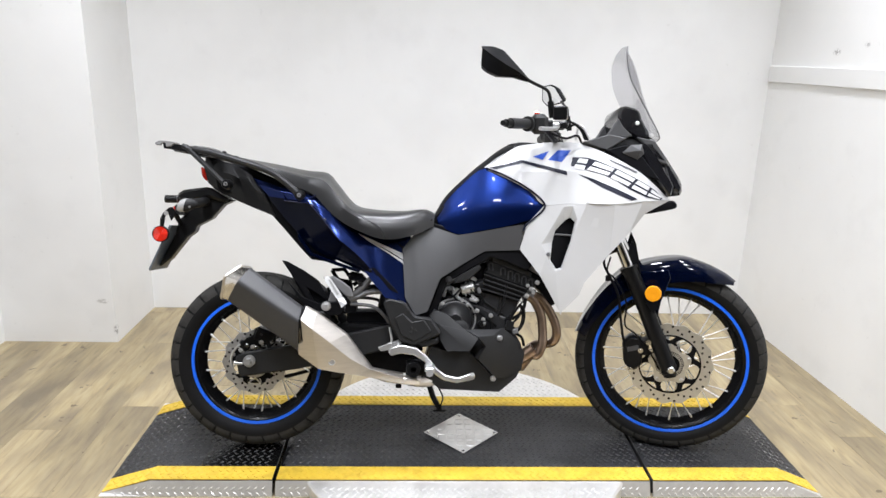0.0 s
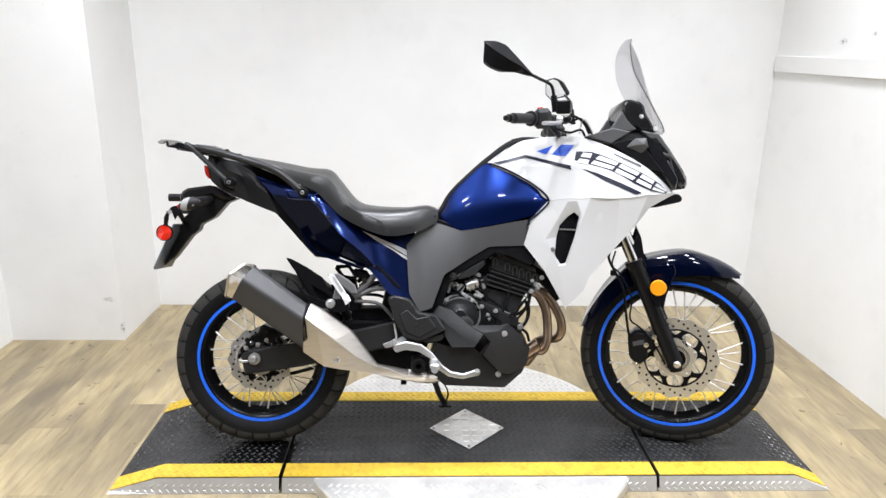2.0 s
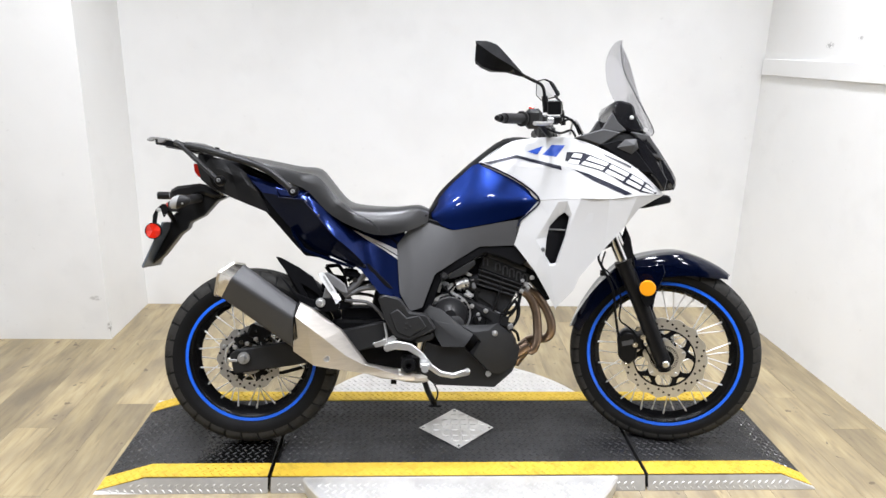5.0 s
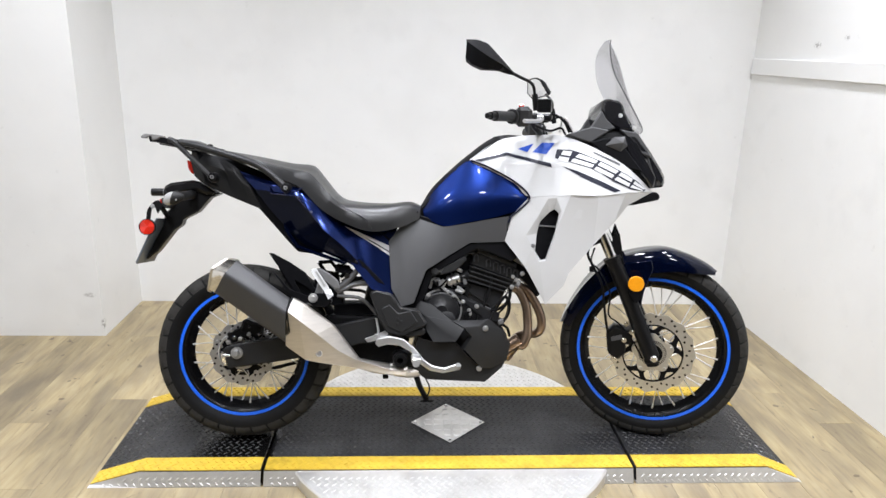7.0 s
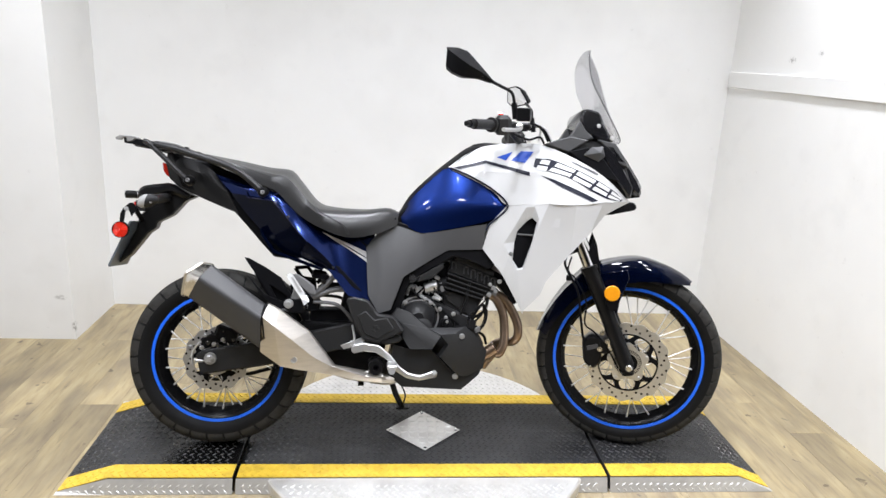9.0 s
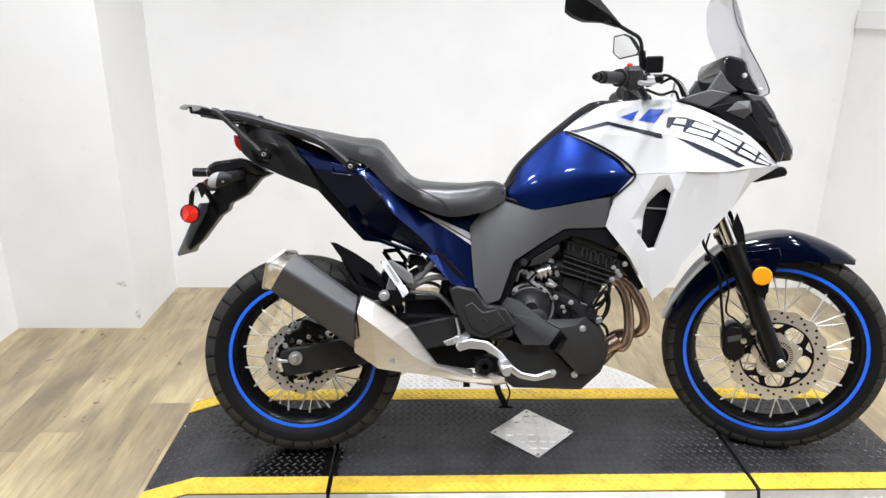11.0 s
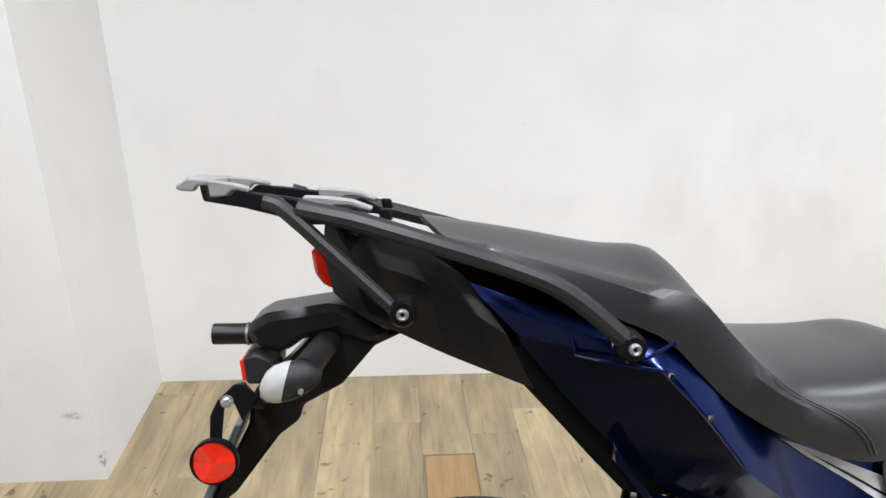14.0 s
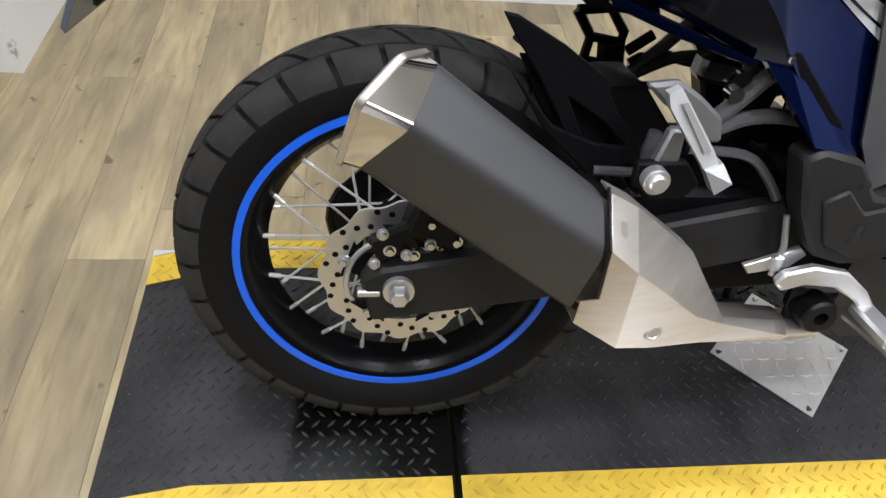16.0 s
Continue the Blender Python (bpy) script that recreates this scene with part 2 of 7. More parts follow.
PATCH = shader("orange_brown_plank", (0.30, 0.19, 0.085), rough=0.45, vary=0.25, scale=14, bump=0.05, stretch=(7, 0.7, 1), stain=0.4, stain_scale=5)
UNDERLAY = shader("dark_floor_joint", (0.16, 0.125, 0.08), rough=0.8, bump=0.2)
MAT = mat_shader()
LUG = shader("rubbed_tread_lug", (0.042, 0.042, 0.043), rough=0.22, vary=0.35, scale=30, bump=0.1, spec=0.6)
YELLOW = shader("worn_yellow_paint", (0.62, 0.42, 0.04), rough=0.5, vary=0.08, scale=60, bump=0.15, stain=0.45, stain_scale=26)
TREAD = shader("aluminium_tread_plate", (0.74, 0.73, 0.71), rough=0.42, metal=0.75, vary=0.1, scale=40, bump=0.1, stain=0.35, stain_scale=9)
BLUE = shader("dark_blue_metallic_paint", (0.0026, 0.0138, 0.095), rough=0.34, metal=0.9, vary=0.1, scale=600, bump=0.0, coat=0.35)
# The tank's blue again, darkened in colour for the dim reflections on the tail.
NAVY = shader("shaded_blue_metallic_paint", (0.0024, 0.0110, 0.072), rough=0.17, metal=0.80, vary=0.1, scale=600, bump=0.0, coat=0.10)
RIDGE = shader("navy_glint_edge", (0.002, 0.008, 0.06), rough=0.06, metal=0.5, vary=0.1, scale=300, bump=0.0, coat=1.0)
# Blue of the tail, blackened below the crease where it reflects only dark.
TAIL_SHADE = shader("black_lower_tail_paint", (0.0007, 0.0017, 0.008), rough=0.10, metal=0.1, vary=0.1, scale=600, bump=0.0, spec=0.12)
# Navy paint with shade put into its colour, for fender and tail blade.
SHADE_NAVY = shader("shaded_navy_paint", (0.0006, 0.0018, 0.009), rough=0.08, metal=0.0, vary=0.1, scale=600, bump=0.0, coat=0.25, spec=0.14)
GREYCAST_DARK = shader("dark_grey_casting", (0.040, 0.040, 0.042), rough=0.36, metal=0.4, vary=0.2, scale=80, bump=0.1, spec=0.5)
GREYCAST = shader("grey_cast_bracket", (0.22, 0.22, 0.225), rough=0.45, metal=0.6, vary=0.1, scale=80, bump=0.1)
WHITE = shader("pearl_white_paint", (0.54, 0.54, 0.54), rough=0.34, vary=0.015, scale=20, bump=0.0, coat=0.25, spec=0.4)
GREY = shader("grey_moulded_plastic", (0.052, 0.052, 0.054), spec=0.42, rough=0.48, vary=0.1, scale=300, bump=0.12, bump_scale=900)
BLACK = shader("black_moulded_plastic", (0.005, 0.005, 0.006), spec=0.09, rough=0.48, vary=0.2, scale=200, bump=0.12, bump_scale=700)
GLOSS = shader("gloss_black_plastic", (0.008, 0.008, 0.010), rough=0.16, vary=0.2, bump=0.0, coat=0.5)
RIM = shader("black_anodised_rim", (0.004, 0.004, 0.0045), rough=0.24, spec=0.16, vary=0.2, bump=0.0)
SATIN = shader("satin_black_metal", (0.0065, 0.0065, 0.007), spec=0.2, rough=0.36, metal=0.2, vary=0.2, scale=90, bump=0.08)
ENGINE = shader("engine_black_enamel", (0.022, 0.022, 0.023), spec=0.35, rough=0.36, metal=0.25, vary=0.25, scale=60, bump=0.15, bump_scale=250)
CASE = shader("satin_black_casting", (0.012, 0.012, 0.013), rough=0.3, metal=0.15, vary=0.2, scale=70, bump=0.06, spec=0.45)
FIN = shader("machined_dark_fin", (0.009, 0.009, 0.009), spec=0.3, rough=0.5, metal=0.0, vary=0.2, scale=80, bump=0.1)
DASH = shader("mid_grey_moulding", (0.06, 0.06, 0.062), spec=0.35, rough=0.5, vary=0.1, scale=260, bump=0.12, bump_scale=800)
COVER = shader("charcoal_moulded_cover", (0.014, 0.014, 0.0145), spec=0.3, rough=0.5, vary=0.15, scale=220, bump=0.12, bump_scale=800)
SEAT = shader("grained_black_vinyl", (0.019, 0.019, 0.0195), spec=0.48, rough=0.33, vary=0.15, scale=160, bump=0.10, bump_scale=520)
SEAT_TOP = shader("smooth_black_vinyl", (0.03, 0.03, 0.032), rough=0.34, vary=0.12, scale=90, bump=0.12, bump_scale=350)
RUBBER = shader("tyre_rubber", (0.006, 0.006, 0.0065), spec=0.14, rough=0.6, vary=0.2, scale=120, bump=0.2, bump_scale=300, stain=0.3, stain_scale=14)
TREADBLOCK = shader("dusty_tread_rubber", (0.030, 0.029, 0.027), spec=0.2, rough=0.72, vary=0.35, scale=60, bump=0.25, bump_scale=300, stain=0.8, stain_scale=22)
TAILGREY = shader("satin_charcoal_tail_plastic", (0.007, 0.007, 0.0075), spec=0.30, rough=0.30, vary=0.15, scale=220, bump=0.10, bump_scale=800)
RAIL = shader("grey_coated_rail", (0.019, 0.019, 0.020), spec=0.4, rough=0.42, metal=0.15, vary=0.12, scale=160, bump=0.08, bump_scale=600)
TUBE = shader("dark_grey_frame_paint", (0.09, 0.09, 0.093), rough=0.35, metal=0.2, vary=0.15, scale=90, bump=0.08)
CAN = shader("matt_black_silencer", (0.044, 0.044, 0.046), spec=0.38, rough=0.46, vary=0.08, scale=400, bump=0.1, bump_scale=800)
STEEL = shader("brushed_stainless_steel", (0.60, 0.565, 0.52), rough=0.43, metal=0.95, vary=0.12, scale=24, bump=0.05, stretch=(1, 1, 7), stain=0.2, stain_scale=7)
POLISHED = shader("polished_steel_cap", (0.68, 0.66, 0.63), rough=0.13, metal=1.0, vary=0.10, scale=18, bump=0.06, bump_scale=22, stain=0.1, stain_scale=8)
SILVER = shader("cast_aluminium", (0.66, 0.66, 0.66), rough=0.36, metal=0.85, vary=0.08, scale=90, bump=0.1)
PADLIGHT = shader("light_anodised_peg", (0.42, 0.42, 0.41), rough=0.42, metal=0.35, vary=0.1, scale=60, bump=0.1)
PAD = shader("light_grey_pad", (0.22, 0.215, 0.21), rough=0.5, vary=0.1, scale=70, bump=0.1)
SPOKE = shader("bright_zinc_spoke", (0.80, 0.80, 0.80), rough=0.42, metal=0.6, vary=0.05, bump=0.0)
CHROME = shader("polished_steel", (0.72, 0.72, 0.72), rough=0.12, metal=1.0, vary=0.05, bump=0.0)
DISC = shader("ground_steel_disc", (0.74, 0.73, 0.715), rough=0.36, metal=0.9, vary=0.1, scale=80, bump=0.05)
BRONZE = shader("heat_stained_header_pipe", (0.30, 0.215, 0.155), rough=0.30, metal=0.9, vary=0.45, scale=9, bump=0.03, stain=0.5, stain_scale=12)
TAPE = shader("blue_rim_tape", (0.010, 0.135, 0.84), rough=0.38, vary=0.08, scale=50, bump=0.0)
RED = shader("red_lens", (0.62, 0.020, 0.008), rough=0.2, vary=0.2, scale=180, bump=0.15, bump_scale=260, coat=0.6)
AMBER = shader("amber_lens", (0.85, 0.33, 0.01), rough=0.2, vary=0.1, scale=180, bump=0.4, bump_scale=260, coat=0.6)
PLATE = shader("blue_grey_sheet", (0.12, 0.14, 0.165), rough=0.35, metal=0.3, vary=0.1, scale=40, bump=0.05)
CLEAR = shader("clear_signal_lens", (0.34, 0.34, 0.335), rough=0.15, vary=0.1, scale=120, bump=0.2, coat=0.8)
MIRROR = shader("mirror_glass", (0.86, 0.87, 0.88), rough=0.02, metal=1.0, vary=0.01, bump=0.0)
INK = shader("navy_decal_ink", (0.008, 0.009, 0.020), rough=0.35, vary=0.1, bump=0.0, spec=0.2)
INK_GREY = shader("grey_decal_ink", (0.10, 0.10, 0.11), rough=0.4, vary=0.2, bump=0.0, spec=0.2)
INK_BLUE = shader("blue_decal_ink", (0.015, 0.065, 0.38), rough=0.35, vary=0.2, scale=12, bump=0.0, spec=0.3)
SCREEN = glass_shader("smoked_windscreen", (0.86, 0.86, 0.875), 0.4)
WOOD = shader("dark_stained_frame_wood", (0.060, 0.045, 0.032), rough=0.55, vary=0.4, scale=14, bump=0.25, stretch=(9, 9, 1))
WIRE = shader("galvanised_wire", (0.5, 0.5, 0.5), rough=0.35, metal=0.9)


# ---- building helpers ----
def empty_thing(name, m, label, category, group="", kind=""):
    ob = new(name)
    ob.matrix_world = m
    ob.empty_display_size = 0.1
    return tagged(ob, label, category, group, kind)


def part(name, bm, material, parent=None, label="", smooth=35, m=None):
    """Link a bmesh as one mesh object under a thing or under a part."""
    if m is not None:
        bmesh.ops.transform(bm, matrix=m, verts=bm.verts)
    bmesh.ops.recalc_face_normals(bm, faces=bm.faces)
    me = bpy.data.meshes.new(name)
    bm.to_mesh(me)
    bm.free()
    me.materials.append(material)
    if smooth:
        for p in me.polygons:
            p.use_smooth = True
        me.set_sharp_from_angle(angle=radians(smooth))
    ob = new(name, me)
    if parent is not None:
        ob.parent = parent
    if label:
        ob["label"] = label
    return ob


def join(*bms):
    """One bmesh out of several."""
    out = bms[0]
    for b in bms[1:]:
        me = bpy.data.meshes.new("tmp")
        b.to_mesh(me)
        b.free()
        out.from_mesh(me)
        bpy.data.meshes.remove(me)
    return out


def bevel(bm, w, seg=1, angle=28):
    if w:
        es = [e for e in bm.edges if len(e.link_faces) == 2 and e.calc_face_angle(0) > radians(angle)]
        bmesh.ops.bevel(bm, geom=es, offset=w, segments=seg, affect="EDGES", profile=0.6, clamp_overlap=True)
    return bm


def box(c, s, w=0.0, turn=(0, 0, 0)):
    bm = bmesh.new()
    bmesh.ops.create_cube(bm, size=1.0)
    bmesh.ops.scale(bm, vec=s, verts=bm.verts)
    bevel(bm, w)
    bmesh.ops.transform(bm, matrix=pose(*c, *turn), verts=bm.verts)
    return bm


def prism(pts, y0, y1, w=0.004):
    """A plate with the outline of pts (x and z are used), from y0 to y1, its edges rounded by w."""
    bm = bmesh.new()
    a = [bm.verts.new((p[0], y0, p[-1])) for p in pts]
    b = [bm.verts.new((p[0], y1, p[-1])) for p in pts]
    bm.faces.new(a)
    bm.faces.new(b[::-1])
    for i in range(len(pts)):
        j = (i + 1) % len(pts)
        bm.faces.new((a[j], a[i], b[i], b[j]))
    bmesh.ops.recalc_face_normals(bm, faces=bm.faces)
    return bevel(bm, w)


def smooth_path(pts, n):
    """Catmull-Rom through pts, n points at even steps."""
    p = np.array([pts[0], *pts, pts[-1]], float)
    p[0], p[-1] = 2 * p[1] - p[2], 2 * p[-2] - p[-3]
    fine = []
    for i in range(1, len(p) - 2):
        for u in np.linspace(0, 1, 12, endpoint=False):
            a, b, c, d = p[i - 1:i + 3]
            fine.append(0.5 * (2 * b + (c - a) * u + (2 * a - 5 * b + 4 * c - d) * u * u + (3 * b - a - 3 * c + d) * u ** 3))
    fine.append(p[-2])
    fine = np.array(fine)
    s = np.r_[0, np.cumsum(np.linalg.norm(np.diff(fine, axis=0), axis=1))]
    t = np.linspace(0, s[-1], n)
    return np.stack([np.interp(t, s, fine[:, k]) for k in range(3)], 1)


def straight_path(pts, n):
    p = np.array(pts, float)
    s = np.r_[0, np.cumsum(np.linalg.norm(np.diff(p, axis=0), axis=1))]
    t = np.linspace(0, s[-1], n)
    return np.stack([np.interp(t, s, p[:, k]) for k in range(3)], 1)


def tube(pts, r, n=8, steps=0, r_end=None):
    """A round tube along pts, smoothed where steps is given, closed at its ends."""
    path = [Vector(p) for p in (smooth_path(pts, steps) if steps else pts)]
    bm = bmesh.new()
    rings = []
    up = Vector((0.013, 0.97, 0.21))
    for i, p in enumerate(path):
        d = (path[min(i + 1, len(path) - 1)] - path[max(i - 1, 0)]).normalized()
        a = d.cross(up)
        if a.length < 1e-3:
            a = d.cross(Vector((1, 0, 0)))
        a.normalize()
        b = d.cross(a)
        rr = r if r_end is None else r + (r_end - r) * i / (len(path) - 1)
        rings.append([bm.verts.new(p + rr * (math.cos(k * 2 * math.pi / n) * a + math.sin(k * 2 * math.pi / n) * b)) for k in range(n)])
    for u, v in zip(rings, rings[1:]):
        for k in range(n):
            bm.faces.new((u[k], u[(k + 1) % n], v[(k + 1) % n], v[k]))
    bm.faces.new(rings[0][::-1])
    bm.faces.new(rings[-1])
    return bm


def lathe(profile, c=(0, 0, 0), n=32, closed=False):
    """A body of revolution round the y axis through c; profile: rows of (radius, y)."""
    bm = bmesh.new()
    rings = []
    for r, y in profile:
        if r < 1e-6:
            rings.append([bm.verts.new((c[0], c[1] + y, c[2]))])
        else:
            rings.append([bm.verts.new((c[0] + r * math.cos(2 * math.pi * k / n), c[1] + y, c[2] + r * math.sin(2 * math.pi * k / n))) for k in range(n)])
    pairs = list(zip(rings, rings[1:])) + ([(rings[-1], rings[0])] if closed else [])
    for u, v in pairs:
        for k in range(n):
            j = (k + 1) % n
            if len(u) == 1:
                bm.faces.new((u[0], v[j], v[k]))
            elif len(v) == 1:
                bm.faces.new((u[k], u[j], v[0]))
            else:
                bm.faces.new((u[k], u[j], v[j], v[k]))
    return bm


def bolt(c, r, depth=0.006, n=6):
    """A bolt head on a side face, with its washer."""
    return join(lathe([(0, -depth), (r * 0.8, -depth), (r, -depth * 0.7), (r, 0), (0, 0)], c, n),
                lathe([(0, -depth * 0.3), (r * 1.35, -depth * 0.3), (r * 1.35, 0.001), (0, 0.001)], c, 14))


def flip(pts):
    return [(x, -y, z) for x, y, z in pts]


def sheet(curves, n, thick=0.004, rows=0, soft=True, both=False):
    """A shell lofted over curves (each rear to front, the first one highest), made thick inwards.
    both: the mirrored curves follow, for a shell that reaches over the middle."""
    path = smooth_path if soft else straight_path
    cs = [path(c, n) for c in curves]
    if both:
        tail = cs[:-1] if abs(cs[-1][:, 1]).max() < 1e-6 else cs
        cs = cs + [c * (1, -1, 1) for c in tail[::-1]]
    if rows:
        cols = [smooth_path([c[i] for c in cs], rows) for i in range(n)]
        cs = [np.array([cols[i][j] for i in range(n)]) for j in range(rows)]
    bm = bmesh.new()
    grid = [[bm.verts.new(p) for p in c] for c in cs]
    for u, v in zip(grid, grid[1:]):
        for k in range(n - 1):
            try:
                bm.faces.new((u[k], u[k + 1], v[k + 1], v[k]))
            except ValueError:
                pass
    bmesh.ops.remove_doubles(bm, verts=bm.verts, dist=0.0004)
    bmesh.ops.recalc_face_normals(bm, faces=bm.faces)
    mid = sum((v.co for v in bm.verts), Vector()) / len(bm.verts)
    out = sum((f.normal.dot(Vector((0, -1, 0.35)) if not both else Vector((0, 0, 1))) * f.calc_area() for f in bm.faces))
    if not both and mid.y > 0:
        out = sum((f.normal.dot(Vector((0, 1, 0.35))) * f.calc_area() for f in bm.faces))
    if out < 0:
        bmesh.ops.reverse_faces(bm, faces=bm.faces)
    bm.normal_update()
    if thick:
        faces = list(bm.faces)
        norm = {v: v.normal.copy() for v in bm.verts}
        inner = {v: bm.verts.new(v.co - thick * norm[v]) for v in list(bm.verts)}
        rim = [e for e in bm.edges if len(e.link_faces) == 1]
        for e in rim:
            a, b = e.verts
            try:
                bm.faces.new((a, b, inner[b], inner[a]))
            except ValueError:
                pass
        for f in faces:
            bm.faces.new([inner[v] for v in f.verts][::-1])
    return bm


def on_side(ob, x, z, side=-1):
    """The y of the outermost surface of a part at x and z."""
    tree = BVHTree.FromPolygons([v.co for v in ob.data.vertices], [p.vertices for p in ob.data.polygons])
    hit = tree.ray_cast(Vector((x, side * 0.8, z)), Vector((0, -side, 0)))
    return hit[0].y if hit[0] is not None else side * 0.2


def faceted(points, faces, thick=0.004):
    """A shell of flat facets over named points, made thick towards the middle plane."""
    bm = bmesh.new()
    vs = {k: bm.verts.new(p) for k, p in points.items()}
    fs = [bm.faces.new([vs[k] for k in f.split()]) for f in faces]
    bmesh.ops.recalc_face_normals(bm, faces=bm.faces)
    side = 1 if sum(p[1] for p in points.values()) > 0 else -1
    if sum(f.normal.y * f.calc_area() for f in bm.faces) * side < 0:
        bmesh.ops.reverse_faces(bm, faces=bm.faces)
    bm.normal_update()
    inner = {v: bm.verts.new(v.co - thick * v.normal) for v in list(bm.verts)}
    rim = [e for e in bm.edges if len(e.link_faces) == 1]
    for e in rim:
        u, v = e.verts
        bm.faces.new((u, v, inner[v], inner[u]))
    for f in fs:
        bm.faces.new([inner[v] for v in f.verts][::-1])
    bmesh.ops.triangulate(bm, faces=[f for f in bm.faces if len(f.verts) > 4])
    return bm


def ring_loft(rings, cap=True):
    """A closed body through rings of equal count."""
    bm = bmesh.new()
    rs = [[bm.verts.new(p) for p in r] for r in rings]
    n = len(rs[0])
    for u, v in zip(rs, rs[1:]):
        for k in range(n):
            bm.faces.new((u[k], u[(k + 1) % n], v[(k + 1) % n], v[k]))
    if cap:
        bm.faces.new(rs[0][::-1])
        bm.faces.new(rs[-1])
    return bm


def rounded(ring, r, seg=4):
    """The ring with each corner turned into a short curve."""
    out = []
    n = len(ring)
    for k in range(n):
        p, a, b = Vector(ring[k]), Vector(ring[k - 1]), Vector(ring[(k + 1) % n])
        p0 = p + (a - p).normalized() * min(r, 0.45 * (a - p).length)
        p1 = p + (b - p).normalized() * min(r, 0.45 * (b - p).length)
        for i in range(seg + 1):
            u = i / seg
            out.append(tuple(p0 * (1 - u) ** 2 + 2 * u * (1 - u) * p + p1 * u * u))
    return out


def between(rings, steps):
    """Rings at even steps between those given."""
    out = []
    for u, v in zip(rings, rings[1:]):
        for i in range(steps):
            t = i / steps
            out.append([tuple(Vector(p) * (1 - t) + Vector(q) * t) for p, q in zip(u, v)])
    return out + [rings[-1]]


def decal(on, outline, material, name, parent, lift=0.0018, cuts=5, label=""):
    """A thin printed shape laid on the outer side of a panel; outline in x and z."""
    tree = BVHTree.FromPolygons([v.co for v in on.data.vertices], [p.vertices for p in on.data.polygons])
    side = -1 if sum(v.co.y for v in on.data.vertices) < 0 else 1
    bm = bmesh.new()
    bm.faces.new([bm.verts.new((p[0], 0, p[-1])) for p in outline])
    bmesh.ops.triangulate(bm, faces=bm.faces)
    for _ in range(cuts):
        es = [e for e in bm.edges if e.calc_length() > 0.012]
        if not es:
            break
        bmesh.ops.subdivide_edges(bm, edges=es, cuts=1)
        bmesh.ops.triangulate(bm, faces=bm.faces)
    for v in bm.verts:
        hit = tree.ray_cast(Vector((v.co.x, side * 0.6, v.co.z)), Vector((0, -side, 0)))
        if hit[0] is None:
            hit = tree.find_nearest(Vector((v.co.x, side * 0.16, v.co.z)))
        v.co.y = hit[0].y + side * lift
    return part(name, bm, material, parent, label)


# ---- the room ----
BACK, LEFT, PILLAR_X, PILLAR_Y = 1.465, -2.15, -1.61, 0.98
FRONT = -6.4


def wall(name, a, b, z0=0.0, z1=CEILING, thick=0.12, material=WALL):
    """A wall from a to b (plan), its seen face on that line, its thickness to the left of the way from a to b."""
    d = (Vector(b) - Vector(a)).normalized()
    n = Vector((-d.y, d.x)) * thick
    bm = bmesh.new()
    lo = [bm.verts.new((p[0], p[1], z0)) for p in (a, b, (b[0] + n.x, b[1] + n.y), (a[0] + n.x, a[1] + n.y))]
    hi = [bm.verts.new((v.co.x, v.co.y, z1)) for v in lo]
    bm.faces.new(lo)
    bm.faces.new(hi[::-1])
    for i in range(4):
        j = (i + 1) % 4
        bm.faces.new((lo[i], lo[j], hi[j], hi[i]))
    return part(name, bm, material, smooth=0)


R0, RM, R1 = (1.690, BACK), (1.765, -1.7), (1.88, FRONT)
for ob, text in (
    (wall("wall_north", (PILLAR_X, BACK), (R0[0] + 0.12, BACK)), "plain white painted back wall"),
    (wall("wall_pillar_side", (PILLAR_X, PILLAR_Y + 0.1), (PILLAR_X, BACK + 0.12)), "white painted side of a boxed pillar"),
    (wall("wall_pillar_front", (LEFT - 0.12, PILLAR_Y), (PILLAR_X, PILLAR_Y), thick=0.1), "white painted front of a boxed pillar with grey scuffs"),
    (wall("wall_west", (LEFT - 0.035, -1.7), (LEFT, PILLAR_Y)), "plain white painted side wall"),
    (wall("wall_west_rear", (LEFT - 0.1, FRONT), (LEFT - 0.035, -1.7), material=DARKWALL), "unseen dark side wall added behind the camera to darken reflections"),
    (wall("wall_east", R0, RM), "white painted side wall with a trim board"),
    (wall("wall_east_rear", RM, R1, material=DARKWALL), "unseen dark side wall added behind the camera to darken reflections"),
    (wall("wall_south", (R1[0] + 0.1, FRONT), (LEFT - 0.2, FRONT), material=DARKWALL), "unseen dark end wall added behind the camera to darken reflections"),
):
    tagged(ob, text, "wall", kind="structure")

bm = box(((LEFT + R1[0]) / 2, (BACK + FRONT) / 2, CEILING + 0.06), (5.0, 8.4, 0.12))
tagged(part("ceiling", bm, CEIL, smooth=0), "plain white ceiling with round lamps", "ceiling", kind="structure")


def ledge_rail():
    """The flat white board along the east wall at chest height."""
    d = (Vector(R1) - Vector(R0)).normalized()
    mid = Vector(R0) + d * 1.55
    bm = box((0, 0, 0), (3.08, 0.013, 0.082), 0.003)
    bmesh.ops.transform(bm, matrix=pose(mid.x - 0.0065, mid.y, 1.352, 0, 0, math.degrees(math.atan2(d.y, d.x))), verts=bm.verts)
    ob = part("trim", bm, TRIM)
    tagged(ob, "flat white trim board along the wall", "trim", kind="structure")


ledge_rail()


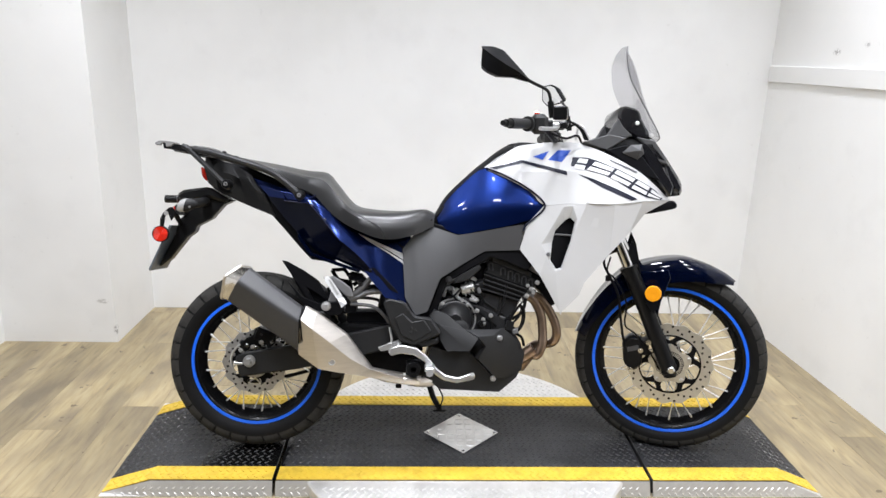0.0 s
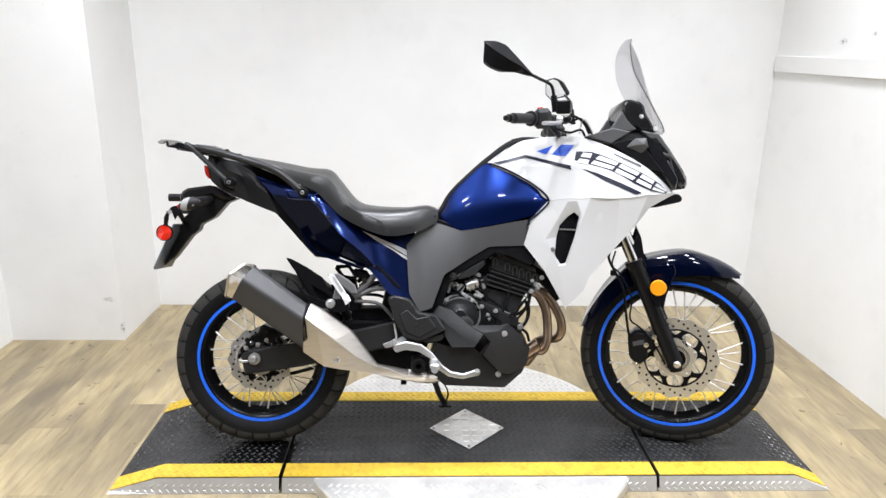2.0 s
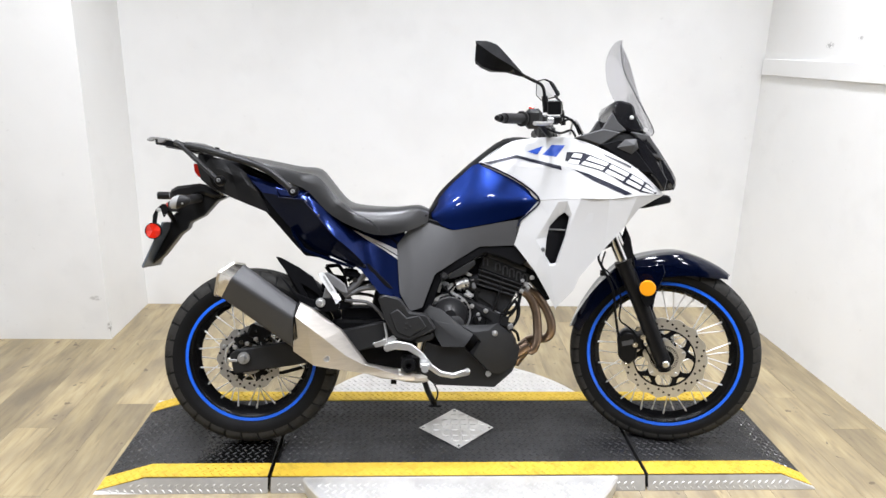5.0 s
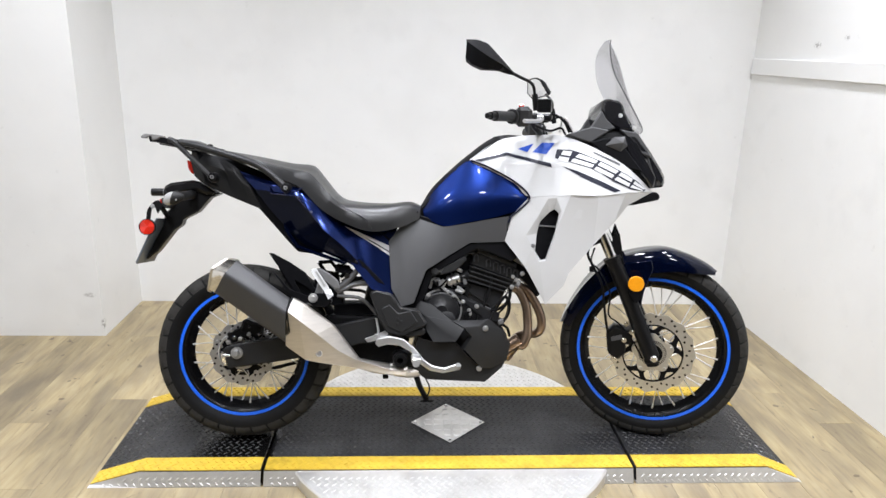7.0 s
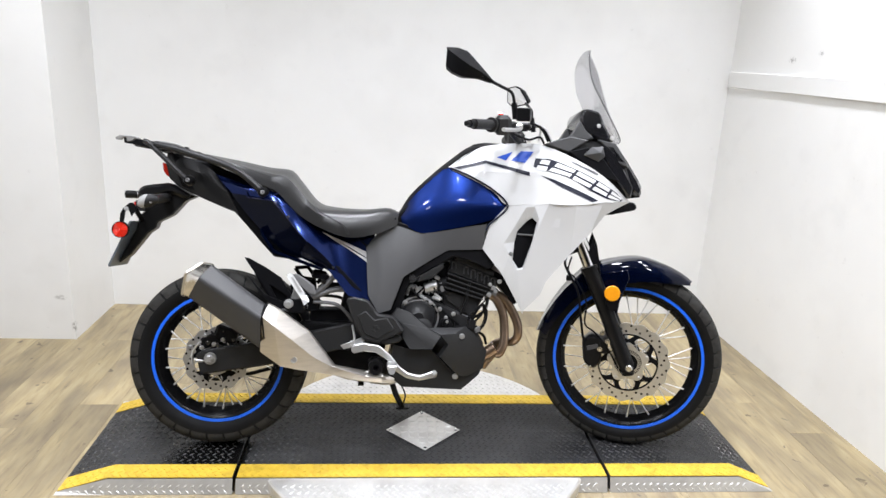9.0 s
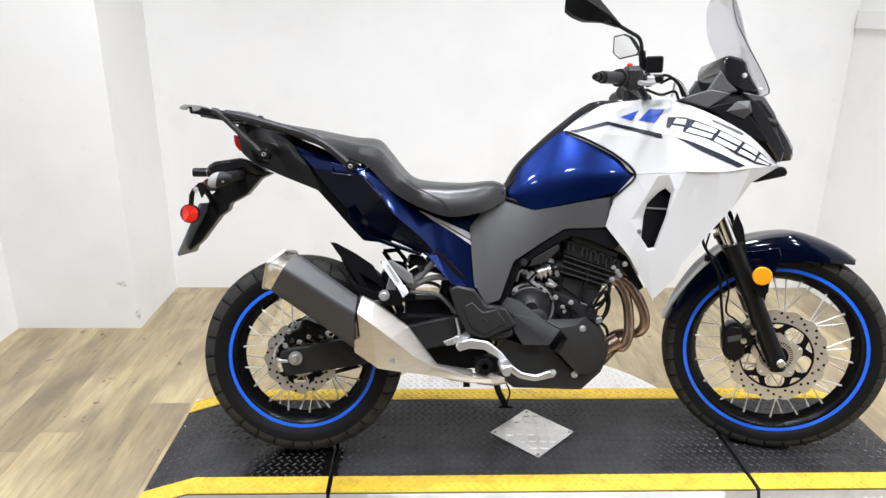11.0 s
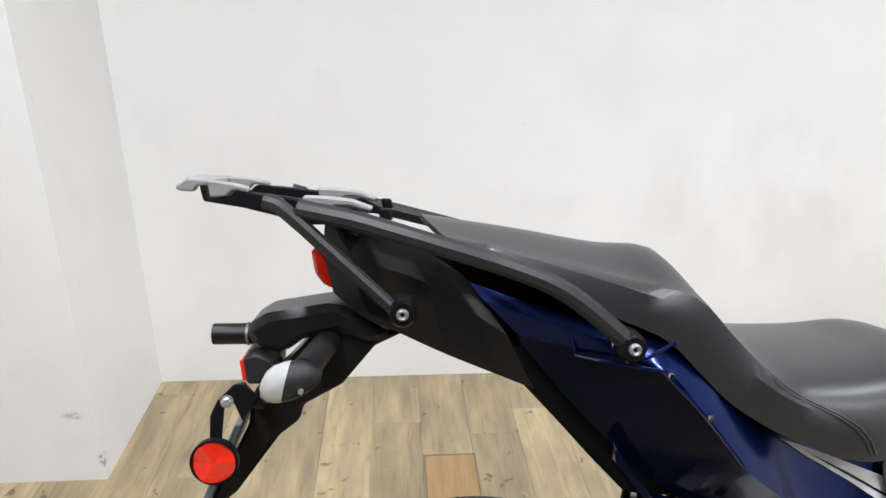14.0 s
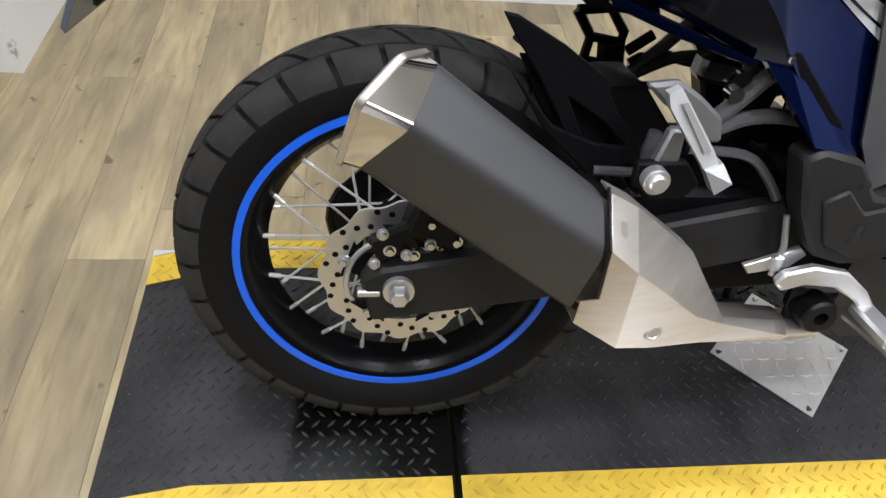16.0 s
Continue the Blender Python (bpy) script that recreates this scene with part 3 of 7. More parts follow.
def ceiling_lamp(x, y):
    base = empty_thing("ceiling_lamp", pose(x, y, CEILING), "round white flush ceiling lamp, lit", "lamp", "ceiling lamps")
    part("housing", lathe([(0, 0), (0.16, 0), (0.16, -0.035), (0.14, -0.04), (0.14, -0.02), (0, -0.02)], n=28, c=(0, 0, 0)), TRIM, base, m=pose(0, 0, 0, 90))
    part("diffuser", lathe([(0, 0.0), (0.136, 0.0), (0.136, -0.006), (0, -0.008)], n=28), LAMP_GLOW, base, "glowing white diffuser", m=pose(0, 0, -0.03, 90))
    light = bpy.data.lights.new("lamp_light", "AREA")
    light.shape, light.size, light.energy, light.color = "DISK", 0.26, LAMP_POWER, (0.945, 0.975, 1.06)
    light.spread = radians(125)
    ob = new("lamp_light", light)
    ob.matrix_world = pose(x, y, CEILING - 0.06)


LAMP_GLOW = glow_shader("lamp_diffuser", (1.0, 0.97, 0.92), 6.0)
for lx in (-1.35, 0.0, 1.25):
    for ly in (-1.9, -0.75, 0.4):
        ceiling_lamp(lx, ly)


def mesh_frame():
    """The dark wooden frame with a wire mesh that stands off the floor on the west wall."""
    y1, y0, z0, z1, x = 0.285, -0.55, 0.10, 1.55, LEFT - 0.03
    base = empty_thing("mesh_panel", pose(x, 0, 0), "dark stained wooden frame with diamond wire mesh on the wall", "wall panel")
    w = 0.055
    for nm, c, s in (("stile", (0.03, y1 - w / 2, (z0 + z1) / 2), (0.035, w, z1 - z0)), ("stile", (0.03, y0 + w / 2, (z0 + z1) / 2), (0.035, w, z1 - z0)),
                     ("rail", (0.03, (y0 + y1) / 2, z0 + w / 2), (0.033, y1 - y0 - 2 * w, w)), ("rail", (0.03, (y0 + y1) / 2, z1 - w / 2), (0.033, y1 - y0 - 2 * w, w))):
        part(nm, box(c, s, 0.004), WOOD, base)
    for c in ((y1 - 0.01, z0 + 0.02), (y1 - 0.012, 0.42), (y1 - 0.01, z1 - 0.02)):
        part("corner_clip", box((0.05, c[0], c[1]), (0.006, 0.018, 0.022), 0.002), SILVER, base)
    bm = bmesh.new()
    yy0, yy1, zz0, zz1 = y0 + w, y1 - w, z0 + w, z1 - w
    for sgn in (1, -1):
        k = -(zz1 - zz0)
        while k < yy1 - yy0:
            a = [yy0 + k, zz0] if sgn > 0 else [yy1 - k, zz0]
            t0 = max(0.0, -k)
            t1 = min(zz1 - zz0, yy1 - yy0 - k)
            if t1 > t0:
                p = [(0.02 + 0.002 * sgn, a[0] + sgn * t, a[1] + t) for t in (t0, t1)]
                bm = join(bm, tube(p, 0.0014, 4))
            k += 0.028
    part("wire_mesh", bm, WIRE, base, "silver diamond wire mesh", smooth=0)


# ---- the turntable platform ----
TOP, CX, CY = 0.05, 0.02, 0.063
NEAR, FAR = -0.224, 0.350
XL0, XL1, XR1, XR0 = -1.172, -1.010, 1.105, 1.225
SEAM_L, SEAM_R = -0.612, 0.642


def height(x):
    """The platform's top: flat, with a short ramp at each end."""
    if x < XL1:
        return TOP * max(0.0, (x - XL0) / (XL1 - XL0))
    if x > XR1:
        return TOP * max(0.0, (XR0 - x) / (XR0 - XR1))
    return TOP


def slab(x0, x1, y0, y1, z_up, z_lo=None, w=0.002):
    """A slab on the platform whose top follows its height."""
    xs = sorted({x0, x1, *[x for x in (XL1, XR1) if x0 < x < x1]})
    top = [(x, 0, height(x) + z_up) for x in xs]
    low = [(x, 0, 0.0 if z_lo is None else height(x) + z_lo) for x in xs]
    pts = top + [p for p in low[::-1] if abs(p[2] - height(p[0]) - z_up) > 1e-4]
    return prism(pts, y0, y1, w)


def lugs(x0, x1, y0, y1, up, inside=None, px=0.025, py=0.0175, size=0.0100, width=0.0030, tall=0.0026, tilt=42):
    """The raised lozenges of tread plate, each turned across its neighbours."""
    vs, fs = [], []
    i = 0
    for ix in range(int((x1 - x0) / px)):
        for iy in range(int((y1 - y0) / py)):
            x, y = x0 + px * (ix + (0.5 if iy % 2 else 0.85)), y0 + py * (iy + 0.5)
            if inside and not inside(x, y):
                continue
            a = radians(tilt if iy % 2 else tilt - 84)
            c, s = math.cos(a), math.sin(a)
            z = up(x)
            slope = (up(x + 0.01) - up(x - 0.01)) / 0.02
            n = len(vs)
            for k, (l, m, h) in enumerate(((size, 0, 0), (0, width, 0), (-size, 0, 0), (0, -width, 0), (size * 0.7, 0, tall), (0, width * 0.3, tall), (-size * 0.7, 0, tall), (0, -width * 0.3, tall))):
                dx, dy = l * c - m * s, l * s + m * c
                vs.append((x + dx, y + dy, z + dx * slope + h))
            fs += [(n + 4, n + 5, n + 6, n + 7)] + [(n + k, n + (k + 1) % 4, n + 4 + (k + 1) % 4, n + 4 + k) for k in range(4)]
    return vs, fs


def lug_part(name, args, material, parent, label="", **kw):
    me = bpy.data.meshes.new(name)
    me.from_pydata(*[lugs(*args, **kw)[k] for k in (0,)], [], lugs(*args, **kw)[1])
    me.materials.append(material)
    ob = new(name, me)
    ob.parent = parent
    ob["kind"] = "stuff"
    if label:
        ob["label"] = label
    return ob


def turntable():
    disc = empty_thing("turntable", pose(0, 0, 0), "round aluminium tread plate turntable under the platform", "turntable")
    part("plate", lathe([(0, 0.0), (0.60, 0.0), (0.60, 0.040), (0.594, 0.046), (0, 0.046)], n=96), TREAD, disc, m=pose(CX, CY, 0, 90))
    rim = lambda x, y: (x - CX) ** 2 + (y - CY) ** 2 < 0.58 ** 2 and not NEAR - 0.03 < y < FAR + 0.01
    lug_part("plate_tread", (CX - 0.6, CX + 0.6, CY - 0.6, CY + 0.6, lambda x: 0.046, rim), TREAD, disc)


def platform(name, x0, x1, label):
    base = empty_thing(name, pose(0, 0, 0), label, "platform", "platform sections")
    band = 0.073
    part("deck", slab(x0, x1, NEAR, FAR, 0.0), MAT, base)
    lug_part("deck_tread", (x0 + 0.004, x1 - 0.004, NEAR + band, FAR - band, height), LUG, base)
    for nm, y0, y1 in (("near_stripe", NEAR + 0.001, NEAR + band), ("far_stripe", FAR - band, FAR - 0.001)):
        st = part("yellow_stripe", slab(x0 + 0.002, x1 - 0.002, y0, y1, 0.0024, -0.002, 0.0), YELLOW, base, "worn yellow painted edge stripe")
        lug_part("stripe_tread", (x0 + 0.004, x1 - 0.004, y0, y1, lambda x: height(x) + 0.0024), YELLOW, st)
    for y, sg in ((NEAR, -1), (FAR, 1)):
        xs = sorted({x0, x1, *[x for x in (XL1, XR1) if x0 < x < x1]})
        bm = bmesh.new()
        vt = [bm.verts.new((x, y + sg * 0.002, max(0.002, height(x) - 0.002))) for x in xs]
        vb = [bm.verts.new((x, y + sg * 0.020, 0.001)) for x in xs]
        vi = [bm.verts.new((x, y + sg * 0.001, 0.001)) for x in xs]
        for k in range(len(xs) - 1):
            bm.faces.new((vt[k], vt[k + 1], vb[k + 1], vb[k]))
            bm.faces.new((vb[k], vb[k + 1], vi[k + 1], vi[k]))
        sk = part("skirt", bm, TREAD, base, "aluminium tread plate skirt", smooth=0)
        vs, fs = lugs(x0 + 0.01, x1 - 0.01, 0.0, 0.046, lambda x: 0.0, None, 0.024, 0.0165, 0.009, 0.003, 0.0015)
        me = bpy.data.meshes.new("skirt_tread")
        keep = [i for i in range(0, len(vs), 8) if height(vs[i][0]) > vs[i + 1][1] + 0.008]
        vv, ff = [], []
        for i in keep:
            n = len(vv)
            for j in range(8):
                x, q, h = vs[i + j]
                vv.append((x, y + sg * (0.020 - 0.018 * q / 0.05 + h + 0.0004), q))
            ff += [tuple(a - i + n for a in f) for f in fs[(i // 8) * 5:(i // 8) * 5 + 5]]
        me.from_pydata(vv, [], ff)
        me.materials.append(TREAD)
        ob = new("skirt_tread", me)
        ob.parent = sk
        ob["kind"] = "stuff"
    return base


def insert_plate():
    """The square aluminium plate let into the middle section, set on its corner."""
    base = empty_thing("tread_insert", pose(CX, CY + 0.004, TOP), "diamond-set aluminium tread plate bolted to the black deck", "plate")
    r = 0.138
    bm = bmesh.new()
    q = [bm.verts.new(p) for p in ((r, 0, 0.0035), (0, r, 0.0035), (-r, 0, 0.0035), (0, -r, 0.0035))]
    f = bm.faces.new(q)
    ex = bmesh.ops.extrude_face_region(bm, geom=[f])
    bmesh.ops.translate(bm, vec=(0, 0, 0.002), verts=[v for v in ex["geom"] if isinstance(v, bmesh.types.BMVert)])
    part("plate", bm, TREAD, base, smooth=0)
    lug_part("plate_tread", (-r, r, -r, r, lambda x: 0.0055, lambda x, y: abs(x) + abs(y) < r - 0.014), TREAD, base, px=0.034, py=0.0185, size=0.0125, width=0.0036, tilt=84)
    for x, y in ((r - 0.016, 0), (0, r - 0.016), (-r + 0.016, 0), (0, -r + 0.016)):
        part("screw", lathe([(0, 0.0045), (0.005, 0.004), (0.0065, 0.0), (0, 0)], n=10), CHROME, base, m=pose(x, y, 0.0055, 90))



# ---- the motorcycle ----
LEAN, BIKE_Y = 14.0, -0.02
CASTER, AXIS_X, STEER = 24.3, 0.850, -18.0
BIKE = empty_thing("motorcycle", pose(0, BIKE_Y, TOP, -LEAN), "blue, white and black adventure motorcycle leaning on its side stand", "motorcycle")
_ax = Vector((-math.sin(radians(CASTER)), 0, math.cos(radians(CASTER))))
TURNED = Matrix.Translation((AXIS_X, 0, 0)) @ Matrix.Rotation(radians(STEER), 4, _ax) @ Matrix.Translation((-AXIS_X, 0, 0))


def wheel(name, cx, cz, tyre_r, rim_r, half, m, label, blocks):
    """A spoked wheel: hub > tyre, rim, tape, spokes."""
    hub = part(name, lathe([(0, -0.062), (0.022, -0.062), (0.026, -0.05), (0.052, -0.046), (0.052, -0.038), (0.034, -0.03), (0.03, 0.03), (0.052, 0.038), (0.052, 0.046), (0.026, 0.05), (0.022, 0.062), (0, 0.062)], (cx, 0, cz), 28), SATIN, BIKE, label, m=m)
    bead = rim_r
    up = tyre_r - 0.006 - bead
    side = [(bead - 0.006, 0.60), (bead + 0.008, 0.74), (bead + 0.25 * up, 0.93), (bead + 0.5 * up, 1.0), (bead + 0.68 * up, 0.97), (bead + 0.84 * up, 0.80), (bead + 0.94 * up, 0.55), (bead + up, 0.22)]
    prof = [(r, -half * y) for r, y in side] + [(r, half * y) for r, y in side[::-1]]
    tyre = lathe(prof + [(bead - 0.012, half * 0.4), (bead - 0.012, -half * 0.4)], (cx, 0, cz), 80, closed=True)
    part("tyre", tyre, RUBBER, hub, "black block-tread tyre", m=m, smooth=50)
    ys = np.array([p[1] for p in prof])
    rs = np.array([p[0] for p in prof])
    lo = np.cumsum(np.r_[0, np.hypot(np.diff(ys), np.diff(rs))])
    mid = lo[-1] / 2

    def on(v, lift):
        """A place on the tread: v metres from the middle, over the section's curve."""
        return np.interp(mid + v, lo, rs) + lift, np.interp(mid + v, lo, ys)

    reach = half * 1.25
    for s0, s1, ph, skew in ((-1.0, -0.52, 0.0, 0.10), (-0.48, -0.03, 0.5, 0.45), (0.03, 0.48, 0.2, -0.45), (0.52, 1.0, 0.7, -0.10)):
        tb = bmesh.new()
        top, bot = [], []
        for u in range(4):
            for v in range(4):
                w = s0 + (s1 - s0) * v / 3
                aa = 2 * math.pi / blocks * (0.88 * u / 3 + skew * v / 3)
                for lst, lf in ((top, 0.0070), (bot, -0.003)):
                    r, y = on(w * reach, lf)
                    lst.append(tb.verts.new((r * math.cos(aa), y, r * math.sin(aa))))
        for u in range(3):
            for v in range(3):
                k = u * 4 + v
                tb.faces.new((top[k], top[k + 1], top[k + 5], top[k + 4]))
        edge = [0, 1, 2, 3, 7, 11, 15, 14, 13, 12, 8, 4]
        for p, q in zip(edge, edge[1:] + edge[:1]):
            tb.faces.new((top[p], top[q], bot[q], bot[p]))
        first = part("tread_block", tb, TREADBLOCK, hub, smooth=30)
        base = (m or Matrix()) @ Matrix.Translation((cx, 0, cz))
        for i in range(blocks):
            ob = first if i == 0 else new("tread_block", first.data)
            ob.parent = hub
            ob.matrix_basis = base @ Matrix.Rotation(-2 * math.pi * (i + ph) / blocks, 4, "Y")
    rw = half * 0.64
    part("rim", lathe([(bead + 0.006, -rw - 0.0055), (bead + 0.007, -rw + 0.006), (bead - 0.006, -rw + 0.012), (bead - 0.022, -rw * 0.45), (bead - 0.026, 0), (bead - 0.022, rw * 0.45), (bead - 0.006, rw - 0.012), (bead + 0.007, rw - 0.006), (bead + 0.006, rw + 0.0055),
                       (bead - 0.004, rw + 0.0055), (bead - 0.012, rw), (bead - 0.022, rw * 0.6), (bead - 0.034, 0), (bead - 0.022, -rw * 0.6), (bead - 0.012, -rw), (bead - 0.004, -rw - 0.0055)], (cx, 0, cz), 72, closed=True), RIM, hub, "gloss black wheel rim", m=m)
    for sg in (-1, 1):
        part("rim_tape", lathe([(bead + 0.0080, sg * (rw + 0.002)), (bead + 0.0076, sg * (rw + 0.0080)), (bead - 0.0022, sg * (rw + 0.0088)), (bead - 0.0026, sg * (rw + 0.0050))], (cx, 0, cz), 72, closed=True), TAPE, hub, "bright blue rim tape", m=m)
    n = 36
    for i in range(n):
        a = 2 * math.pi * (i + 0.35) / n
        sg = -1 if i % 2 else 1
        cross = radians(52) * (1 if (i // 2) % 2 else -1)
        p0 = (cx + 0.047 * math.cos(a + cross), sg * 0.042, cz + 0.047 * math.sin(a + cross))
        p1 = (cx + (bead - 0.028) * math.cos(a), sg * 0.010, cz + (bead - 0.028) * math.sin(a))
        d = Vector(p1) - Vector(p0)
        pn = Vector(p1) - d.normalized() * 0.016
        part("spoke", join(tube([p0, p1], 0.0020, 5), tube([tuple(pn), p1], 0.0032, 6)), SPOKE, hub, m=m, smooth=60)
    return hub


RC, FC, RA = (-0.704, 0.314), (0.757, 0.331), (-0.712, 0.323)
REAR = wheel("rear_wheel", RC[0], RC[1], 0.303, 0.216, 0.060, None, "rear spoked wheel with blue rim tape", 30)
FWHEEL = wheel("front_wheel", FC[0], FC[1], 0.328, 0.258, 0.046, TURNED, "front spoked wheel with blue rim tape", 36)


def petal_disc(c, y, r, inner, waves, m, parent, holes=30):
    """A wavy drilled brake disc."""
    bm = bmesh.new()
    n = waves * 12
    out = [r + 0.0035 * math.cos(2 * math.pi * waves * k / n) for k in range(n)]
    rings = []
    for rr, yy in ((None, y - 0.002), (None, y + 0.002), (inner, y + 0.002), (inner, y - 0.002)):
        rings.append([bm.verts.new((c[0] + (rr or out[k]) * math.cos(2 * math.pi * k / n), yy, c[1] + (rr or out[k]) * math.sin(2 * math.pi * k / n))) for k in range(n)])
    for u, v in zip(rings, rings[1:] + rings[:1]):
        for k in range(n):
            bm.faces.new((u[k], u[(k + 1) % n], v[(k + 1) % n], v[k]))
    ob = part("brake_disc", bm, DISC, parent, "drilled wavy steel brake disc", m=m)
    hole = None
    for i in range(holes):
        a = 2 * math.pi * i / holes
        rr = inner + (r - inner) * (0.3 + 0.25 * (i % 3))
        at = Matrix.Translation((c[0] + rr * math.cos(a), y, c[1] + rr * math.sin(a)))
        if hole is None:
            hole = part("drill_hole", lathe([(0, -0.0026), (0.0042, -0.0026), (0.0042, 0), (0, 0)], n=8), BLACK, ob)
            one = hole
        else:
            one = new("drill_hole", hole.data)
            one.parent = ob
        one.matrix_basis = (m or Matrix()) @ at
    return ob


petal_disc(RC, -0.070, 0.108, 0.076, 12, None, REAR, 36)
petal_disc(FC, -0.070, 0.143, 0.104, 15, TURNED, FWHEEL, 45)
# disc carriers
def carrier(c, y, r, arms, m, parent, material=BLACK):
    """An open star: a ring at the hub and forked arms out to the disc."""
    star = []
    for i in range(arms):
        a = 2 * math.pi * i / arms + 0.3
        w = math.pi / arms
        for rr, d in ((0.60, -w), (0.62, -0.75 * w), (0.80, -0.40 * w), (1.0, -0.58 * w), (1.0, 0.58 * w), (0.80, 0.40 * w), (0.62, 0.75 * w)):
            star.append((c[0] + r * rr * math.cos(a + d), 0, c[1] + r * rr * math.sin(a + d)))
    bm = prism(star, y - 0.0035, y + 0.0025, 0.0008)
    part("disc_carrier", bm, material, parent, "black open disc carrier", m=m)
    for i in range(arms):
        a = 2 * math.pi * i / arms + 0.3
        part("disc_bolt", lathe([(0, -0.005), (0.006, -0.005), (0.007, 0), (0, 0)], (c[0] + r * 0.93 * math.cos(a), y - 0.003, c[1] + r * 0.93 * math.sin(a)), 10), SILVER, parent, m=m)


def front_carrier(c, y, m, parent):
    """A black ring with five broad forked arms and a silver five-lobed plate with its bolts."""
    part("disc_carrier", lathe([(0.1005, -0.003), (0.1055, -0.003), (0.1055, 0.003), (0.1005, 0.003)], (c[0], y, c[1]), 60, closed=True), BLACK, parent, "black open disc carrier", m=m)
    for i in range(5):
        a0 = 2 * math.pi * i / 5 + 0.35
        at = lambda r, a: (c[0] + r * math.cos(a0 + a), 0, c[1] + r * math.sin(a0 + a))
        arm = [at(0.055, -0.34), at(0.055, 0.34), at(0.080, 0.26), at(0.092, 0.34), at(0.103, 0.46), at(0.103, 0.22), at(0.090, 0.10), at(0.085, 0.0), at(0.090, -0.10), at(0.103, -0.22), at(0.103, -0.46), at(0.092, -0.34), at(0.080, -0.26)]
        part("carrier_arm", prism(arm, y - 0.003, y + 0.003, 0.0008), BLACK, parent, m=m)
    lobes = []
    for k in range(60):
        a = 2 * math.pi * k / 60 + 0.35
        r = 0.066 + 0.009 * math.cos(5 * (a - 0.35))
        lobes.append((c[0] + r * math.cos(a), 0, c[1] + r * math.sin(a)))
    bm = bmesh.new()
    rings = []
    for yy, inner in ((y - 0.007, 0), (y - 0.004, 0), (y - 0.004, 1), (y - 0.007, 1)):
        rings.append([bm.verts.new((p[0], yy, p[2]) if not inner else (c[0] + 0.048 * math.cos(2 * math.pi * k / 60 + 0.35), yy, c[1] + 0.048 * math.sin(2 * math.pi * k / 60 + 0.35))) for k, p in enumerate(lobes)])
    for u, v in zip(rings, rings[1:] + rings[:1]):
        for k in range(60):
            bm.faces.new((u[k], u[(k + 1) % 60], v[(k + 1) % 60], v[k]))
    part("hub_plate", bm, DISC, parent, "bright five-lobed hub plate", m=m)
    for i in range(5):
        a = 2 * math.pi * i / 5 + 0.35
        part("disc_bolt", lathe([(0, -0.006), (0.006, -0.006), (0.0075, 0), (0, 0)], (c[0] + 0.068 * math.cos(a), y - 0.006, c[1] + 0.068 * math.sin(a)), 10), SILVER, parent, m=m)
    slot = None
    for i in range(40):
        a = 2 * math.pi * i / 40
        at = (m or Matrix()) @ Matrix.Translation((c[0], y - 0.008, c[1])) @ Matrix.Rotation(-a, 4, "Y") @ Matrix.Translation((0.0415, 0, 0))
        if slot is None:
            slot = part("sensor_tooth", box((0, 0, 0), (0.010, 0.002, 0.0032)), DISC, parent, smooth=0)
            one = slot
        else:
            one = new("sensor_tooth", slot.data)
            one.parent = parent
        one.matrix_basis = at


front_carrier(FC, -0.071, TURNED, FWHEEL)
carrier(RC, -0.071, 0.083, 5, None, REAR)
part("sensor_ring", lathe([(0.0345, -0.003), (0.0365, -0.003), (0.0365, 0), (0.0345, 0)], (FC[0], -0.078, FC[1]), 40, closed=True), DISC, FWHEEL, m=TURNED)
part("hub_cover", lathe([(0, -0.004), (0.047, -0.004), (0.047, 0), (0, 0)], (FC[0], -0.074, FC[1]), 32), BLACK, FWHEEL, m=TURNED)
part("sensor_ring", lathe([(0.044, -0.002), (0.053, -0.002), (0.053, 0), (0.044, 0)], (RC[0], -0.079, RC[1]), 40, closed=True), DISC, REAR)


def both_sides(name, pts_fn, material, label="", **kw):
    """The same part on both sides of the machine; pts_fn(side) gives a bmesh."""
    a = part(name, pts_fn(-1), material, BIKE, label, **kw)
    b = part(name, pts_fn(1), material, BIKE, label, **kw)
    return a, b


def shell_pair(name, curves, material, label="", n=22, rows=9, thick=0.004, soft=True, smooth=35):
    a = part(name, sheet(curves, n, thick, rows, soft), material, BIKE, label, smooth=smooth)
    b = part(name, sheet([flip(c) for c in curves], n, thick, rows, soft), material, BIKE, label, smooth=smooth)
    return a, b


# -- bodywork --
shell_pair("tank_panel", [
    [(-0.088, -0.039, 0.830), (-0.053, -0.047, 0.883), (0.014, -0.057, 0.951), (0.074, -0.065, 0.992), (0.138, -0.082, 0.964), (0.224, -0.098, 0.916), (0.271, -0.106, 0.866)],
    [(-0.086, -0.067, 0.810), (-0.031, -0.087, 0.841), (0.037, -0.102, 0.865), (0.112, -0.111, 0.874), (0.183, -0.115, 0.869), (0.235, -0.113, 0.866), (0.271, -0.107, 0.865)],
    [(-0.082, -0.071, 0.794), (-0.016, -0.098, 0.764), (0.060, -0.109, 0.777), (0.146, -0.113, 0.794), (0.223, -0.111, 0.816), (0.247, -0.110, 0.835), (0.271, -0.107, 0.861)],
], BLUE, "glossy metallic blue fuel tank side", rows=16, n=36, smooth=60)
